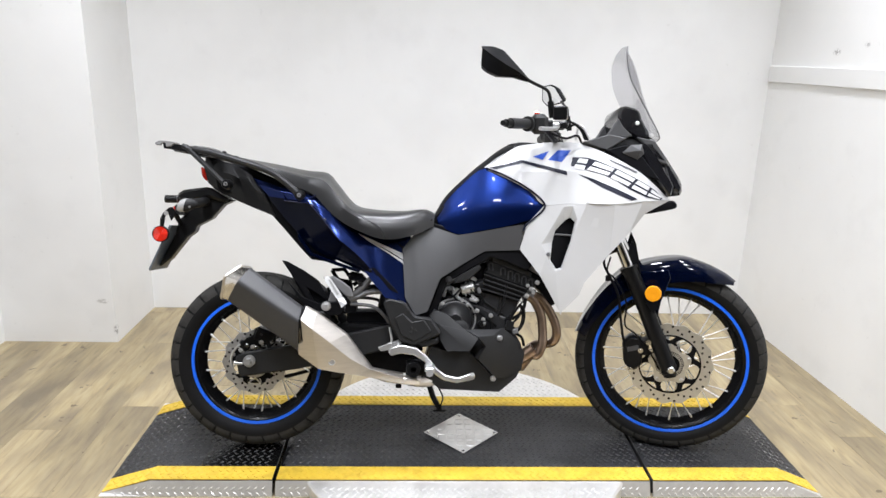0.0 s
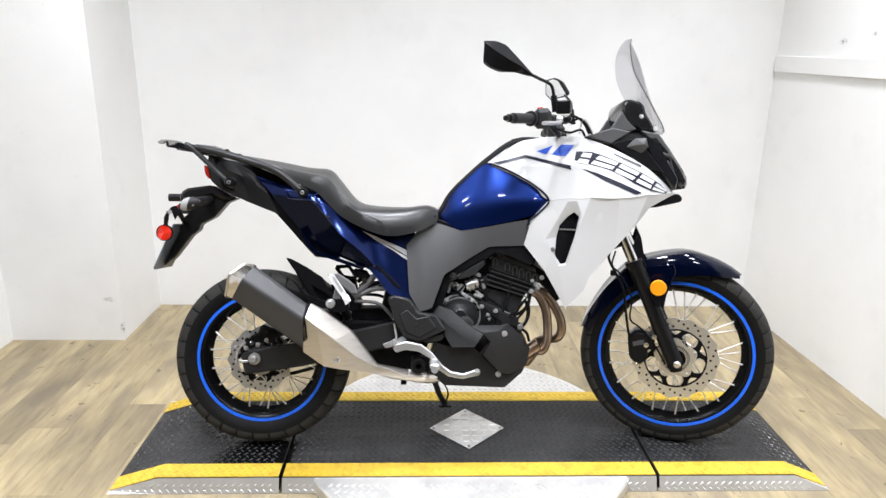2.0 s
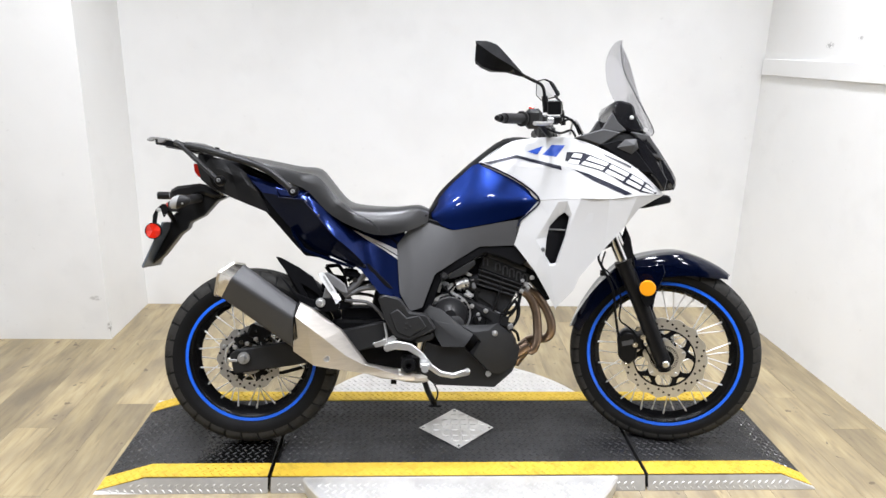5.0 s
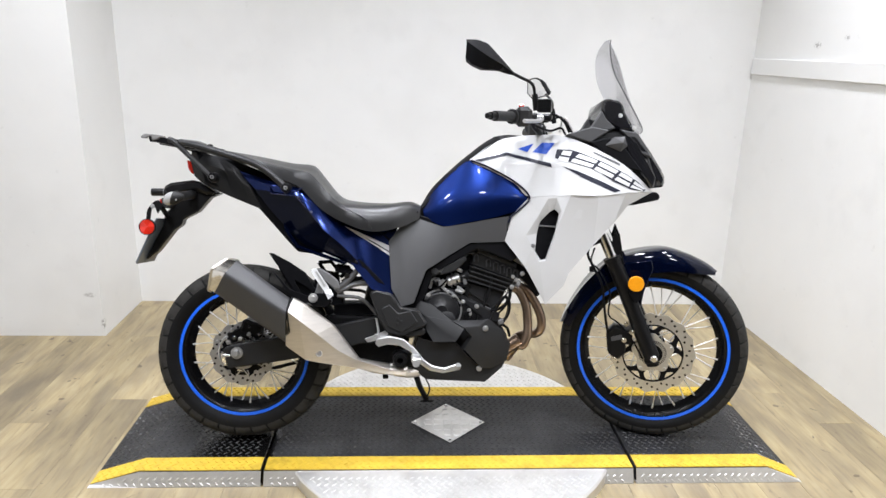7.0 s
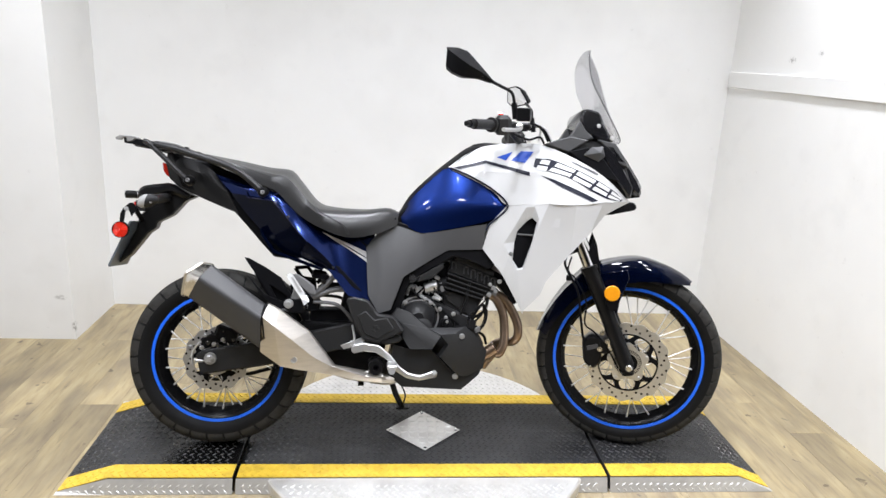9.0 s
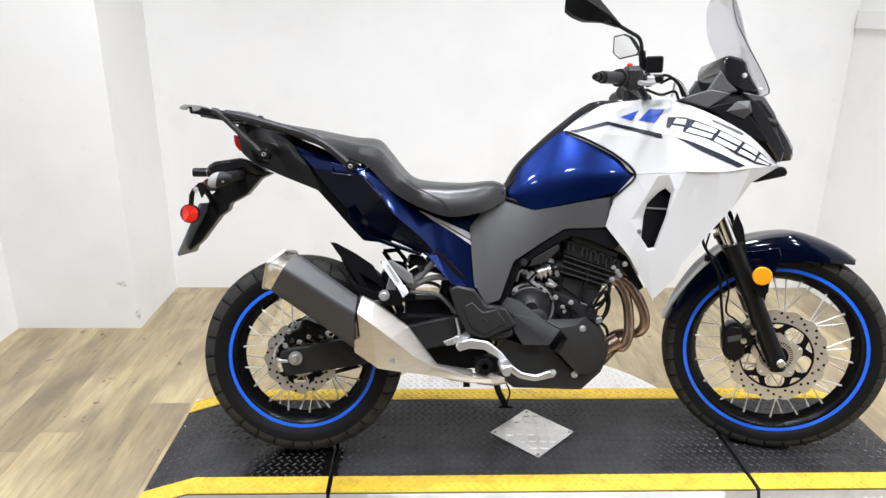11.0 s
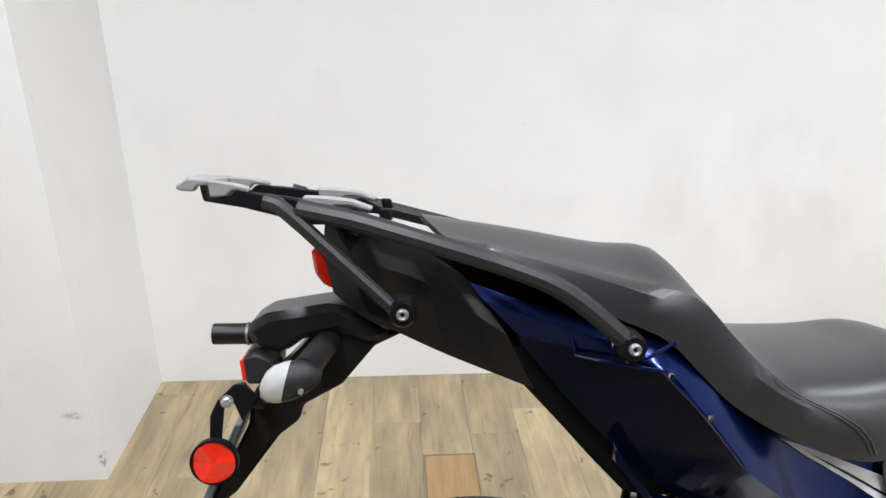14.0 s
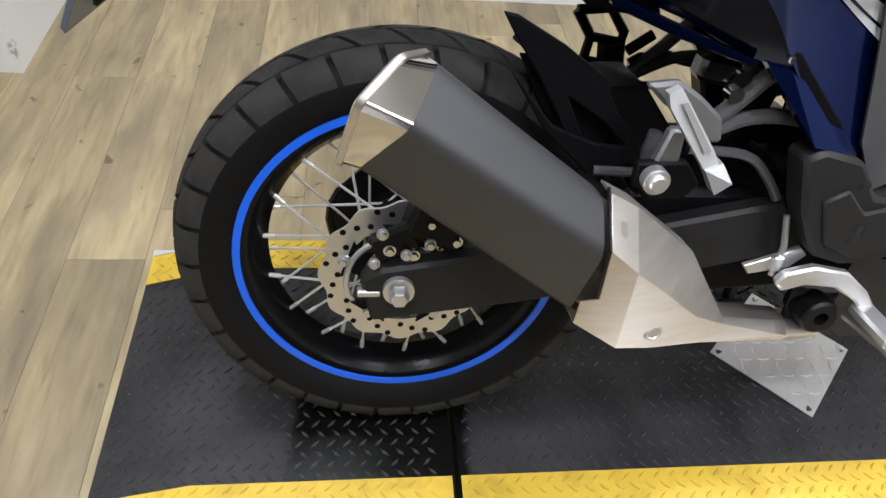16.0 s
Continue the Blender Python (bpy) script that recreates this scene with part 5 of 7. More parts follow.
for p in [(-0.793, -0.128, 0.917), (-0.544, -0.168, 0.883)]:
    part("rail_boss", lathe([(0, -0.001), (0.013, -0.001), (0.016, 0.003), (0.018, 0.03), (0, 0.03)], p, 18), SATIN, BIKE)
    part("rail_bolt", lathe([(0.0025, -0.005), (0.005, -0.007), (0.007, -0.005), (0.007, 0), (0.0025, 0)], p, 16, closed=True), GREYCAST, BIKE)

hanger = part("plate_hanger", prism([(-0.872, -0.020, 0.902), (-0.820, -0.020, 0.873), (-0.791, -0.020, 0.868), (-0.828, -0.020, 0.851), (-0.870, -0.020, 0.802), (-0.921, -0.020, 0.775), (-0.925, -0.020, 0.756), (-0.951, -0.020, 0.737), (-1.008, -0.020, 0.662), (-1.046, -0.020, 0.630), (-1.047, -0.020, 0.640), (-0.990, -0.020, 0.752), (-0.982, -0.020, 0.796), (-0.939, -0.020, 0.833)], -0.024, 0.024, 0.008), TAILGREY, BIKE, "black number plate hanger")
part("plate_back", prism([(-1.056, 0, 0.621), (-1.060, 0, 0.628), (-0.992, 0, 0.777), (-0.984, 0, 0.777)], -0.085, 0.085, 0.001), PLATE, hanger, "blue-grey edge-on number plate mount")
part("hanger_arm", prism([(x, 0, z) for x, z in ((-0.986, 0.884), (-0.958, 0.900), (-0.873, 0.912), (-0.802, 0.868), (-0.830, 0.858), (-0.869, 0.874), (-0.915, 0.866), (-0.941, 0.848), (-0.971, 0.856), (-0.983, 0.872))], -0.044, 0.044, 0.010), TAILGREY, hanger)
part("lamp_stub", tube([(-0.980, -0.012, 0.868), (-1.030, -0.010, 0.868)], 0.0135, 16), TAILGREY, hanger)
part("stub_ring", tube([(-0.988, -0.012, 0.868), (-0.985, -0.012, 0.868)], 0.0148, 16), GREYCAST, hanger)
for s in (-1, 1):
    q = (-0.916, 0.130, 0.845)
    ring = lambda dx, rr, tall=1.0: [(q[0] + dx + 0.25 * rr * math.cos(a), s * q[1] + rr * 0.85 * math.sin(a), q[2] + 0.10 * dx + tall * rr * math.cos(a)) for a in np.linspace(0, 2 * math.pi, 16, endpoint=False)]
    sig = part("turn_signal", ring_loft([ring(-0.006, 0.0232), ring(0.004, 0.0226), ring(0.012, 0.0205), ring(0.024, 0.014), ring(0.032, 0.006)]), COVER, BIKE, "black turn signal with a clear lens")
    part("signal_lens", ring_loft([ring(-0.006, 0.0234), ring(-0.014, 0.0232), ring(-0.024, 0.0205), ring(-0.031, 0.015), ring(-0.034, 0.006)]), CLEAR, sig, "clear lens")
    part("signal_stalk", tube([(q[0] + 0.012, s * 0.115, q[2] + 0.006), (q[0] + 0.030, s * 0.03, q[2] + 0.016)], 0.016, 14), COVER, sig)
    part("signal_screw", lathe([(0, -0.002), (0.003, -0.002), (0.003, 0.002), (0, 0.002)], (q[0] + 0.012, s * 0.1495, q[2] - 0.006), 8), SILVER, sig)
part("plate_lamp", bevel(prism([(-0.990, 0, 0.846), (-0.972, 0, 0.852), (-0.948, 0, 0.840), (-0.952, 0, 0.812), (-0.986, 0, 0.812)], -0.045, 0.045, 0.0), 0.004), COVER, hanger, "black plate lamp housing")
part("lamp_strip", box((-0.989, 0, 0.830), (0.005, 0.086, 0.026), 0.001, (0, -6, 0)), RED, hanger, "narrow red strip lens")
rf = [(-1.008, -0.118, 0.748)]
def facets(c, r, n=6):
    """A round lens: a fan cut into sectors that tilt to and fro, closed behind."""
    bm = bmesh.new()
    mid, back = bm.verts.new((c[0], c[1] - 0.0045, c[2])), bm.verts.new((c[0], c[1] + 0.003, c[2]))
    m = n * 5
    edge = [bm.verts.new((c[0] + r * math.cos(2 * math.pi * k / m), c[1] - 0.0005 - 0.0055 * abs(((k / 5) % 2) - 1), c[2] + r * math.sin(2 * math.pi * k / m))) for k in range(m)]
    for k in range(m):
        u, v = edge[k], edge[(k + 1) % m]
        bm.faces.new((mid, u, v))
        bm.faces.new((back, v, u))
    return bm


refl = part("side_reflector", facets(rf[0], 0.0243), RED, BIKE, "round red side reflector", smooth=5)
part("reflector_rim", lathe([(0.0245, -0.0045), (0.027, -0.004), (0.027, 0.005), (0, 0.005)], rf[0], 30), BLACK, refl)
part("reflector_bracket", prism([(-1.014, 0, 0.770), (-1.012, 0, 0.800), (-1.003, 0, 0.818), (-0.984, 0, 0.836), (-0.972, 0, 0.838), (-0.958, 0, 0.820), (-0.976, 0, 0.792), (-0.985, 0, 0.815), (-0.996, 0, 0.808), (-1.001, 0, 0.770)], -0.113, -0.108, 0.001), SATIN, refl)
part("bracket_bolt", bolt((-0.992, -0.114, 0.817), 0.0055, 0.004), SILVER, refl)
part("bracket_post", tube([(-0.965, -0.108, 0.816), (-0.970, -0.030, 0.782)], 0.008, 8), BLACK, refl)

# -- exhaust --
def can_ring(top, bottom, half, cy, dent=0.45, fold=-0.15):
    """A wedge-sided section between a top and a bottom point, its outer crease below the middle."""
    t, b = Vector((top[0], 0, top[2])), Vector((bottom[0], 0, bottom[2]))
    c, h = (t + b) / 2, (t - b) / 2
    return [tuple(c + h * u + Vector((0, cy + half * v, 0))) for u, v in ((1, -dent), (fold, -1), (-1, -dent), (-1, dent), (-0.1, 1), (0.92, dent * 0.1))]


tops = [(-0.690, 0, 0.646), (-0.520, 0, 0.525)]
lows = [(-0.764, 0, 0.537), (-0.532, 0, 0.380)]
silencer = part("silencer", ring_loft(between([rounded(can_ring(tops[0], lows[0], 0.076, -0.192, 0.25, 0.28), 0.016, 6), rounded(can_ring(tops[1], lows[1], 0.085, -0.195, 0.5, 0.45), 0.018, 6)], 14)), CAN, BIKE, "matt black angular silencer", smooth=60)
# the end cap is cut off aslant, its outer side the longer
rim0 = [(-0.722, -0.207, 0.648), (-0.760, -0.245, 0.618), (-0.779, -0.216, 0.545), (-0.769, -0.172, 0.541), (-0.736, -0.127, 0.592), (-0.694, -0.166, 0.641)]
mid_c = sum((Vector(p) for p in rim0), Vector()) / 6
rims = [[tuple(mid_c + (Vector(p) - mid_c) * k + Vector((dx, 0, -0.65 * dx))) for p in rim0] for k, dx in ((1.05, 0.001), (1.06, -0.004), (1.0, -0.006), (0.80, -0.003), (0.50, 0.035))]
part("silencer_tip", ring_loft(between([rounded(can_ring(tops[0], lows[0], 0.0745, -0.192, 0.25, 0.28), 0.010), rounded(rim0, 0.010)], 3)), POLISHED, silencer, "polished steel end cap", smooth=45)
part("tip_lip", ring_loft([rounded(r, 0.010) for r in rims]), STEEL, silencer, "rolled steel rim of the end cap", smooth=35)
st = [(-0.516, 0, 0.512), (-0.448, 0, 0.470), (-0.386, 0, 0.408), (-0.330, 0, 0.330), (-0.262, 0, 0.288), (-0.134, 0, 0.285)]
sb = [(-0.536, 0, 0.390), (-0.490, 0, 0.352), (-0.427, 0, 0.322), (-0.354, 0, 0.300), (-0.252, 0, 0.264), (-0.144, 0, 0.248)]
shield_rings = [can_ring(p, q, w, cy, 0.42, fd) for fd, p, q, w, cy in zip((0.05, 0.0, 0.05, 0.3, 0.3, 0.3), st, sb, (0.066, 0.058, 0.040, 0.030, 0.022, 0.022), (-0.185, -0.182, -0.172, -0.160, -0.145, -0.130))]
part("shield_core", ring_loft(between([rounded(r, 0.007) for r in shield_rings], 5)), STEEL, silencer, "steel link pipe under the heat shield", smooth=50)
SHIELD = dict(zip("A B C D E".split(), [(-0.508, -0.228, 0.525), (-0.474, -0.223, 0.506), (-0.382, -0.195, 0.432), (-0.298, -0.167, 0.314), (-0.195, -0.150, 0.292)]))
SHIELD.update(zip("R1 R2 R3 R4 R5 R6".split(), [(-0.517, -0.281, 0.489), (-0.482, -0.277, 0.460), (-0.427, -0.252, 0.412), (-0.363, -0.214, 0.352), (-0.309, -0.186, 0.318), (-0.195, -0.165, 0.278)]))
SHIELD.update(zip("L1 L2 L3 L4 L5 L6 L7".split(), [(-0.510, -0.262, 0.416), (-0.527, -0.254, 0.407), (-0.528, -0.249, 0.374), (-0.465, -0.237, 0.325), (-0.412, -0.222, 0.312), (-0.338, -0.196, 0.296), (-0.186, -0.150, 0.258)]))
for k in "A B C D E L3 L4 L5 L6 L7".split():
    x, y, z = SHIELD[k]
    SHIELD[k + "i"] = (x, y + 0.035, z - 0.003)
FOLDS = ["A B R2 R1", "B C R3 R2", "C R4 R3", "C D R5 R4", "D E R6 R5", "R1 R2 L1", "R2 L4 L1", "L1 L4 L3 L2", "R2 R3 L4", "R3 L5 L4", "R3 R4 L5", "R4 L6 L5", "R4 R5 L6", "R5 R6 L7 L6"]
FOLDS += ["%s %s %si %si" % (u, v, v, u) for u, v in ("AB", "BC", "CD", "DE")] + ["L%d L%d L%di L%di" % (k, k + 1, k + 1, k) for k in (3, 4, 5, 6)]
shield = part("heat_shield", bevel(faceted(SHIELD, FOLDS, 0.002), 0.004, 3, 9), STEEL, silencer, "brushed steel heat shield with a folded ridge", smooth=60)
# dark thin tube drawn in for the shaded gap at the shield's rear edge
part("shield_lip", tube([(-0.511, -0.224, 0.529), (-0.519, -0.281, 0.490), (-0.514, -0.264, 0.420)], 0.0022, 6), SATIN, silencer)
bx = (-0.424, 0, 0.346)
part("shield_badge", lathe([(0, -0.0015), (0.007, -0.0015), (0.008, -0.003), (0.010, -0.003), (0.0115, 0.0), (0.0115, 0.006), (0, 0.006)], (bx[0], on_side(shield, bx[0], bx[2]), bx[2]), 18), SILVER, silencer, "small stamped badge")
part("mid_pipe", tube([(-0.176, -0.115, 0.264), (-0.118, -0.105, 0.257), (-0.050, -0.080, 0.269), (0.051, -0.050, 0.273)], 0.019, 10, 12), STEEL, silencer)
part("pipe_clamp", tube([(-0.220, -0.120, 0.245), (-0.201, -0.120, 0.245)], 0.008, 8), SATIN, silencer)
for pts in ([(0.227, -0.035, 0.551), (0.259, -0.035, 0.535), (0.285, -0.038, 0.485), (0.292, -0.045, 0.426), (0.289, -0.052, 0.377), (0.274, -0.052, 0.342), (0.256, -0.040, 0.341), (0.239, -0.020, 0.315), (0.224, 0.000, 0.287)],
            [(0.244, -0.030, 0.558), (0.284, -0.030, 0.538), (0.318, -0.035, 0.495), (0.339, -0.042, 0.446), (0.342, -0.038, 0.405), (0.328, -0.020, 0.380), (0.299, 0.020, 0.371), (0.273, 0.050, 0.356), (0.242, 0.050, 0.329)]):
    pipe = part("header_pipe", tube(pts, 0.0160, 14, 48), BRONZE, BIKE, "heat-stained bronze exhaust header")
    part("pipe_flange", tube([pts[0], tuple(Vector(pts[0]).lerp(Vector(pts[1]), 0.35))], 0.021, 14), GREYCAST, pipe)
part("pipe_joint", tube([(0.262, -0.048, 0.362), (0.225, -0.040, 0.336), (0.185, -0.040, 0.318)], 0.024, 14, 10), BRONZE, BIKE, "brown collector pipe")

# -- engine --
crank = part("engine", bevel(prism([(-0.106, -0.100, 0.430), (-0.062, -0.100, 0.517), (0.005, -0.100, 0.552), (0.068, -0.100, 0.517), (0.161, -0.100, 0.475), (0.213, -0.100, 0.381), (0.206, -0.100, 0.293), (0.144, -0.100, 0.240), (-0.070, -0.100, 0.254)], -0.11, 0.12, 0.0), 0.008), ENGINE, BIKE, "black parallel-twin engine")
part("clutch_cover", join(lathe([(0, -0.030), (0.020, -0.030), (0.024, -0.027), (0.055, -0.022), (0.062, -0.010), (0.064, 0.0), (0.066, 0.02), (0, 0.02)], (-0.024, -0.120, 0.475), 32)), CASE, crank)
part("cover_ring", lathe([(0.068, 0.004), (0.074, 0.004), (0.074, 0.012), (0.068, 0.012)], (-0.024, -0.120, 0.475), 32, closed=True), SILVER, crank)
def side_prism(name, pts, half, material, w=0.003, label=""):
    """A body across the engine with the outline pts (x, z)."""
    return part(name, prism([(x, 0, z) for x, z in pts], -half, half, w), material, crank, label)


side_prism("cylinder_barrel", [(0.067, 0.574), (0.205, 0.540), (0.195, 0.520), (0.156, 0.445), (0.107, 0.452), (0.061, 0.521)], 0.094, ENGINE, 0.006)
side_prism("cylinder_block", [(0.080, 0.629), (0.233, 0.576), (0.203, 0.541), (0.069, 0.578)], 0.100, FIN, 0.002)
side_prism("cylinder_head", [(0.098, 0.680), (0.240, 0.624), (0.262, 0.608), (0.258, 0.589), (0.237, 0.576), (0.076, 0.635)], 0.100, FIN, 0.004)
side_prism("cam_cover", [(0.105, 0.693), (0.242, 0.638), (0.240, 0.622), (0.099, 0.677)], 0.106, GREYCAST_DARK, 0.003, "dark grey cam cover edge")
for (xa, za), (xb, zb) in (((0.077, 0.629), (0.237, 0.576)), ((0.074, 0.613), (0.227, 0.563)), ((0.071, 0.597), (0.217, 0.550)), ((0.068, 0.581), (0.205, 0.539))):
    side_prism("cooling_fin", [(xa, za + 0.0022), (xb, zb + 0.0022), (xb, zb - 0.0022), (xa, za - 0.0022)], 0.113, GREYCAST_DARK, 0.0006)
for k, (x, z) in enumerate(((0.098, 0.657), (0.141, 0.640), (0.167, 0.630), (0.190, 0.621), (0.214, 0.611), (0.237, 0.602))):
    tall = 0.013 if k < 2 else 0.017
    eye = [(x + 0.0075 * math.cos(radians(a)), -0.106, z + 0.006 + 0.0075 * math.sin(radians(a))) for a in range(0, 181, 30)]
    part("head_boss", tube([(x + 0.0075, -0.106, z - tall)] + eye + [(x - 0.0075, -0.106, z - tall)], 0.0026, 6), GREYCAST_DARK, crank)
part("oil_line", tube([(0.155, -0.104, 0.598), (0.146, -0.106, 0.540), (0.122, -0.104, 0.470)], 0.0042, 7, 16), SATIN, crank)
for q0, q1 in (((0.075, -0.100, 0.537), (0.149, -0.100, 0.489)), ((0.137, -0.100, 0.553), (0.122, -0.100, 0.483)), ((0.215, -0.100, 0.537), (0.157, -0.100, 0.479))):
    part("barrel_rib", tube([(q0[0], -0.098, q0[2]), (q1[0], -0.098, q1[2])], 0.003, 6), FIN, crank)
part("water_pump_pipe", tube([(-0.010, -0.100, 0.575), (0.020, -0.100, 0.579), (0.053, -0.100, 0.572), (0.080, -0.090, 0.555)], 0.008, 10, 12), SATIN, crank)
part("throttle_body", tube([(-0.002, -0.090, 0.574), (0.041, -0.090, 0.586)], 0.019, 14), SILVER, crank, "cast aluminium throttle body")
part("throttle_flange", tube([(0.017, -0.092, 0.579), (0.023, -0.092, 0.581)], 0.024, 16), SILVER, crank)
part("intake_boot", tube([(0.043, -0.090, 0.586), (0.076, -0.090, 0.594)], 0.021, 14), RUBBER, crank)
part("vacuum_pipe", tube([(-0.064, -0.100, 0.550), (-0.053, -0.100, 0.579), (-0.034, -0.100, 0.581), (-0.022, -0.100, 0.556), (0.002, -0.100, 0.537)], 0.006, 8, 14), SILVER, crank)
part("injector", box((0.040, -0.090, 0.613), (0.022, 0.03, 0.012), 0.003, (0, 25, 0)), SILVER, crank)
part("thermostat", box((0.039, -0.110, 0.540), (0.03, 0.02, 0.012), 0.004, (0, 20, 0)), SILVER, crank)
part("starter_cap", lathe([(0, -0.012), (0.010, -0.012), (0.012, -0.006), (0.012, 0.01), (0, 0.01)], (0.066, -0.120, 0.460), 16), SATIN, crank)
for p in [(-0.069, -0.130, 0.528), (-0.001, -0.130, 0.540), (0.051, -0.130, 0.506), (0.077, -0.130, 0.464), (0.100, -0.120, 0.489), (0.224, -0.115, 0.558), (0.239, -0.115, 0.582), (0.257, -0.130, 0.606)]:
    part("engine_bolt", bolt(p, 0.006, 0.006), SILVER, crank)
for pts, r in (([(-0.076, -0.125, 0.510), (-0.044, -0.130, 0.532), (-0.001, -0.130, 0.536), (0.032, -0.130, 0.511)], 0.0035), ([(0.039, -0.120, 0.520), (0.077, -0.125, 0.486), (0.120, -0.125, 0.453)], 0.004), ([(0.150, -0.110, 0.471), (0.189, -0.110, 0.484), (0.214, -0.105, 0.509), (0.223, -0.100, 0.547)], 0.006), ([(0.162, -0.100, 0.450), (0.201, -0.100, 0.440), (0.216, -0.100, 0.479), (0.209, -0.100, 0.518)], 0.006), ([(0.180, -0.110, 0.432), (0.211, -0.100, 0.411), (0.222, -0.090, 0.380)], 0.005), ([(-0.054, -0.120, 0.577), (0.004, -0.120, 0.520), (0.043, -0.120, 0.491)], 0.004)):
    part("engine_hose", tube(pts, r, 7, 14), SATIN, crank)
for p, size, turn in (((-0.019, -0.110, 0.567), (0.020, 0.012, 0.030), 28), ((-0.042, -0.110, 0.578), (0.022, 0.014, 0.012), -30), ((0.045, -0.110, 0.548), (0.034, 0.014, 0.009), 38), ((0.057, -0.100, 0.581), (0.014, 0.02, 0.036), -15)):
    part("intake_bracket", box(p, size, 0.003, (0, turn, 0)), SILVER if turn > 0 else GREYCAST, crank)
for a, b, r in (((0.004, -0.095, 0.573), (0.009, -0.095, 0.575), 0.023), ((0.031, -0.095, 0.583), (0.036, -0.095, 0.585), 0.023)):
    part("clamp_ring", tube([a, b], r, 18), SILVER, crank)
part("barrel_gasket", tube([(0.062, -0.102, 0.516), (0.102, -0.102, 0.496), (0.153, -0.102, 0.477)], 0.0028, 6), GREYCAST, crank)
part("cover_edge", tube([(-0.077, -0.130, 0.513), (-0.054, -0.132, 0.529), (-0.026, -0.133, 0.536), (0.003, -0.132, 0.531), (0.026, -0.130, 0.513)], 0.0022, 6, 14), GREYCAST, crank)
part("filler_cap", join(lathe([(0.008, -0.010), (0.013, -0.010), (0.014, -0.006), (0.014, 0.006), (0.008, 0.006)], (0.073, -0.125, 0.459), 18, closed=True), box((0.073, -0.128, 0.459), (0.02, 0.006, 0.005), 0.001, (0, 20, 0))), SATIN, crank)
part("sensor_block", box((0.166, -0.112, 0.453), (0.028, 0.02, 0.036), 0.003, (0, 12, 0)), CASE, crank, "dark grey sensor connector")
part("sensor_plug", box((0.187, -0.112, 0.434), (0.022, 0.016, 0.018), 0.003, (0, -20, 0)), GREYCAST, crank)
for pts, r in (([(0.166, -0.120, 0.470), (0.181, -0.120, 0.501), (0.204, -0.118, 0.524), (0.217, -0.115, 0.500), (0.213, -0.115, 0.462), (0.194, -0.115, 0.433)], 0.0045), ([(0.174, -0.118, 0.462), (0.197, -0.118, 0.485), (0.207, -0.116, 0.510)], 0.0035), ([(0.085, -0.122, 0.478), (0.101, -0.122, 0.459), (0.097, -0.120, 0.439)], 0.0035), ([(-0.053, -0.118, 0.548), (-0.031, -0.118, 0.554), (-0.004, -0.118, 0.581)], 0.0035), ([(0.035, -0.115, 0.565), (0.066, -0.115, 0.554), (0.074, -0.115, 0.523)], 0.004)):
    part("engine_hose", tube(pts, r, 7, 16), SATIN, crank)
for p in [(-0.099, -0.130, 0.482), (-0.093, -0.130, 0.463), (0.018, -0.134, 0.527), (0.073, -0.128, 0.477), (0.226, -0.120, 0.594), (0.246, -0.120, 0.571)]:
    part("engine_bolt", bolt(p, 0.005, 0.006), SILVER, crank)
part("intake_core", prism([(-0.098, 0.000, 0.475), (-0.068, 0.000, 0.566), (0.088, 0.000, 0.667), (0.114, 0.000, 0.485), (0.054, 0.000, 0.445), (-0.047, 0.000, 0.414)], -0.04, 0.10, 0.004), BLACK, BIKE)
part("radiator", box((0.375, 0, 0.66), (0.04, 0.13, 0.17), 0.004, (0, -14, 0)), BLACK, BIKE, "black radiator behind the fairing")
part("air_box", prism([(-0.169, -0.100, 0.709), (-0.054, -0.100, 0.749), (0.196, -0.100, 0.779), (0.256, -0.100, 0.693), (0.139, -0.100, 0.692), (-0.053, -0.100, 0.614), (-0.110, -0.100, 0.498), (-0.158, -0.100, 0.497)], -0.070, 0.070, 0.005), BLACK, BIKE)
part("front_core", prism([(0.098, -0.100, 0.960), (0.328, -0.100, 1.035), (0.483, -0.100, 1.022), (0.563, -0.100, 0.926), (0.487, -0.100, 0.829), (0.370, -0.100, 0.809), (0.255, -0.100, 0.770), (0.196, -0.100, 0.798)], -0.068, 0.068, 0.005), BLACK, BIKE)

crank.location = (0.0035, 0.035, -0.0045)

# lower engine covers
def cover(name, pts, y0, y1, lab, w=0.006):
    both_sides(name, lambda s: prism(pts, s * y1, s * y0, w), COVER, lab)


COWL = dict(zip("a b c d e f g h q".split(), [(-0.116, -0.122, 0.476), (-0.094, -0.118, 0.506), (-0.053, -0.122, 0.493), (0.017, -0.136, 0.437), (0.054, -0.172, 0.418), (0.026, -0.168, 0.374), (-0.051, -0.165, 0.374), (-0.074, -0.13, 0.408), (-0.077, -0.134, 0.458)]))
COWL.update({k + "i": (COWL[k][0], -0.08, COWL[k][2]) for k in "abcdefgh"})
COWL_SKIN = ["a b c q", "a q h", "q c d", "q d e f", "q f g h"] + ["%s %s %si %si" % (u, v, v, u) for u, v in zip("abcdefgh", "bcdefgha")]
both_sides("engine_cover", lambda s: bevel(faceted({k: (x, -s * y, z) for k, (x, y, z) in COWL.items()}, COWL_SKIN), 0.0016, 2, 8), COVER, "black angular engine cover", smooth=18)
cover("engine_cover_wing", [(-0.158, -0.160, 0.401), (-0.086, -0.160, 0.418), (-0.073, -0.160, 0.407), (-0.083, -0.160, 0.392), (-0.139, -0.160, 0.380)], 0.12, 0.15, "black cover wing")
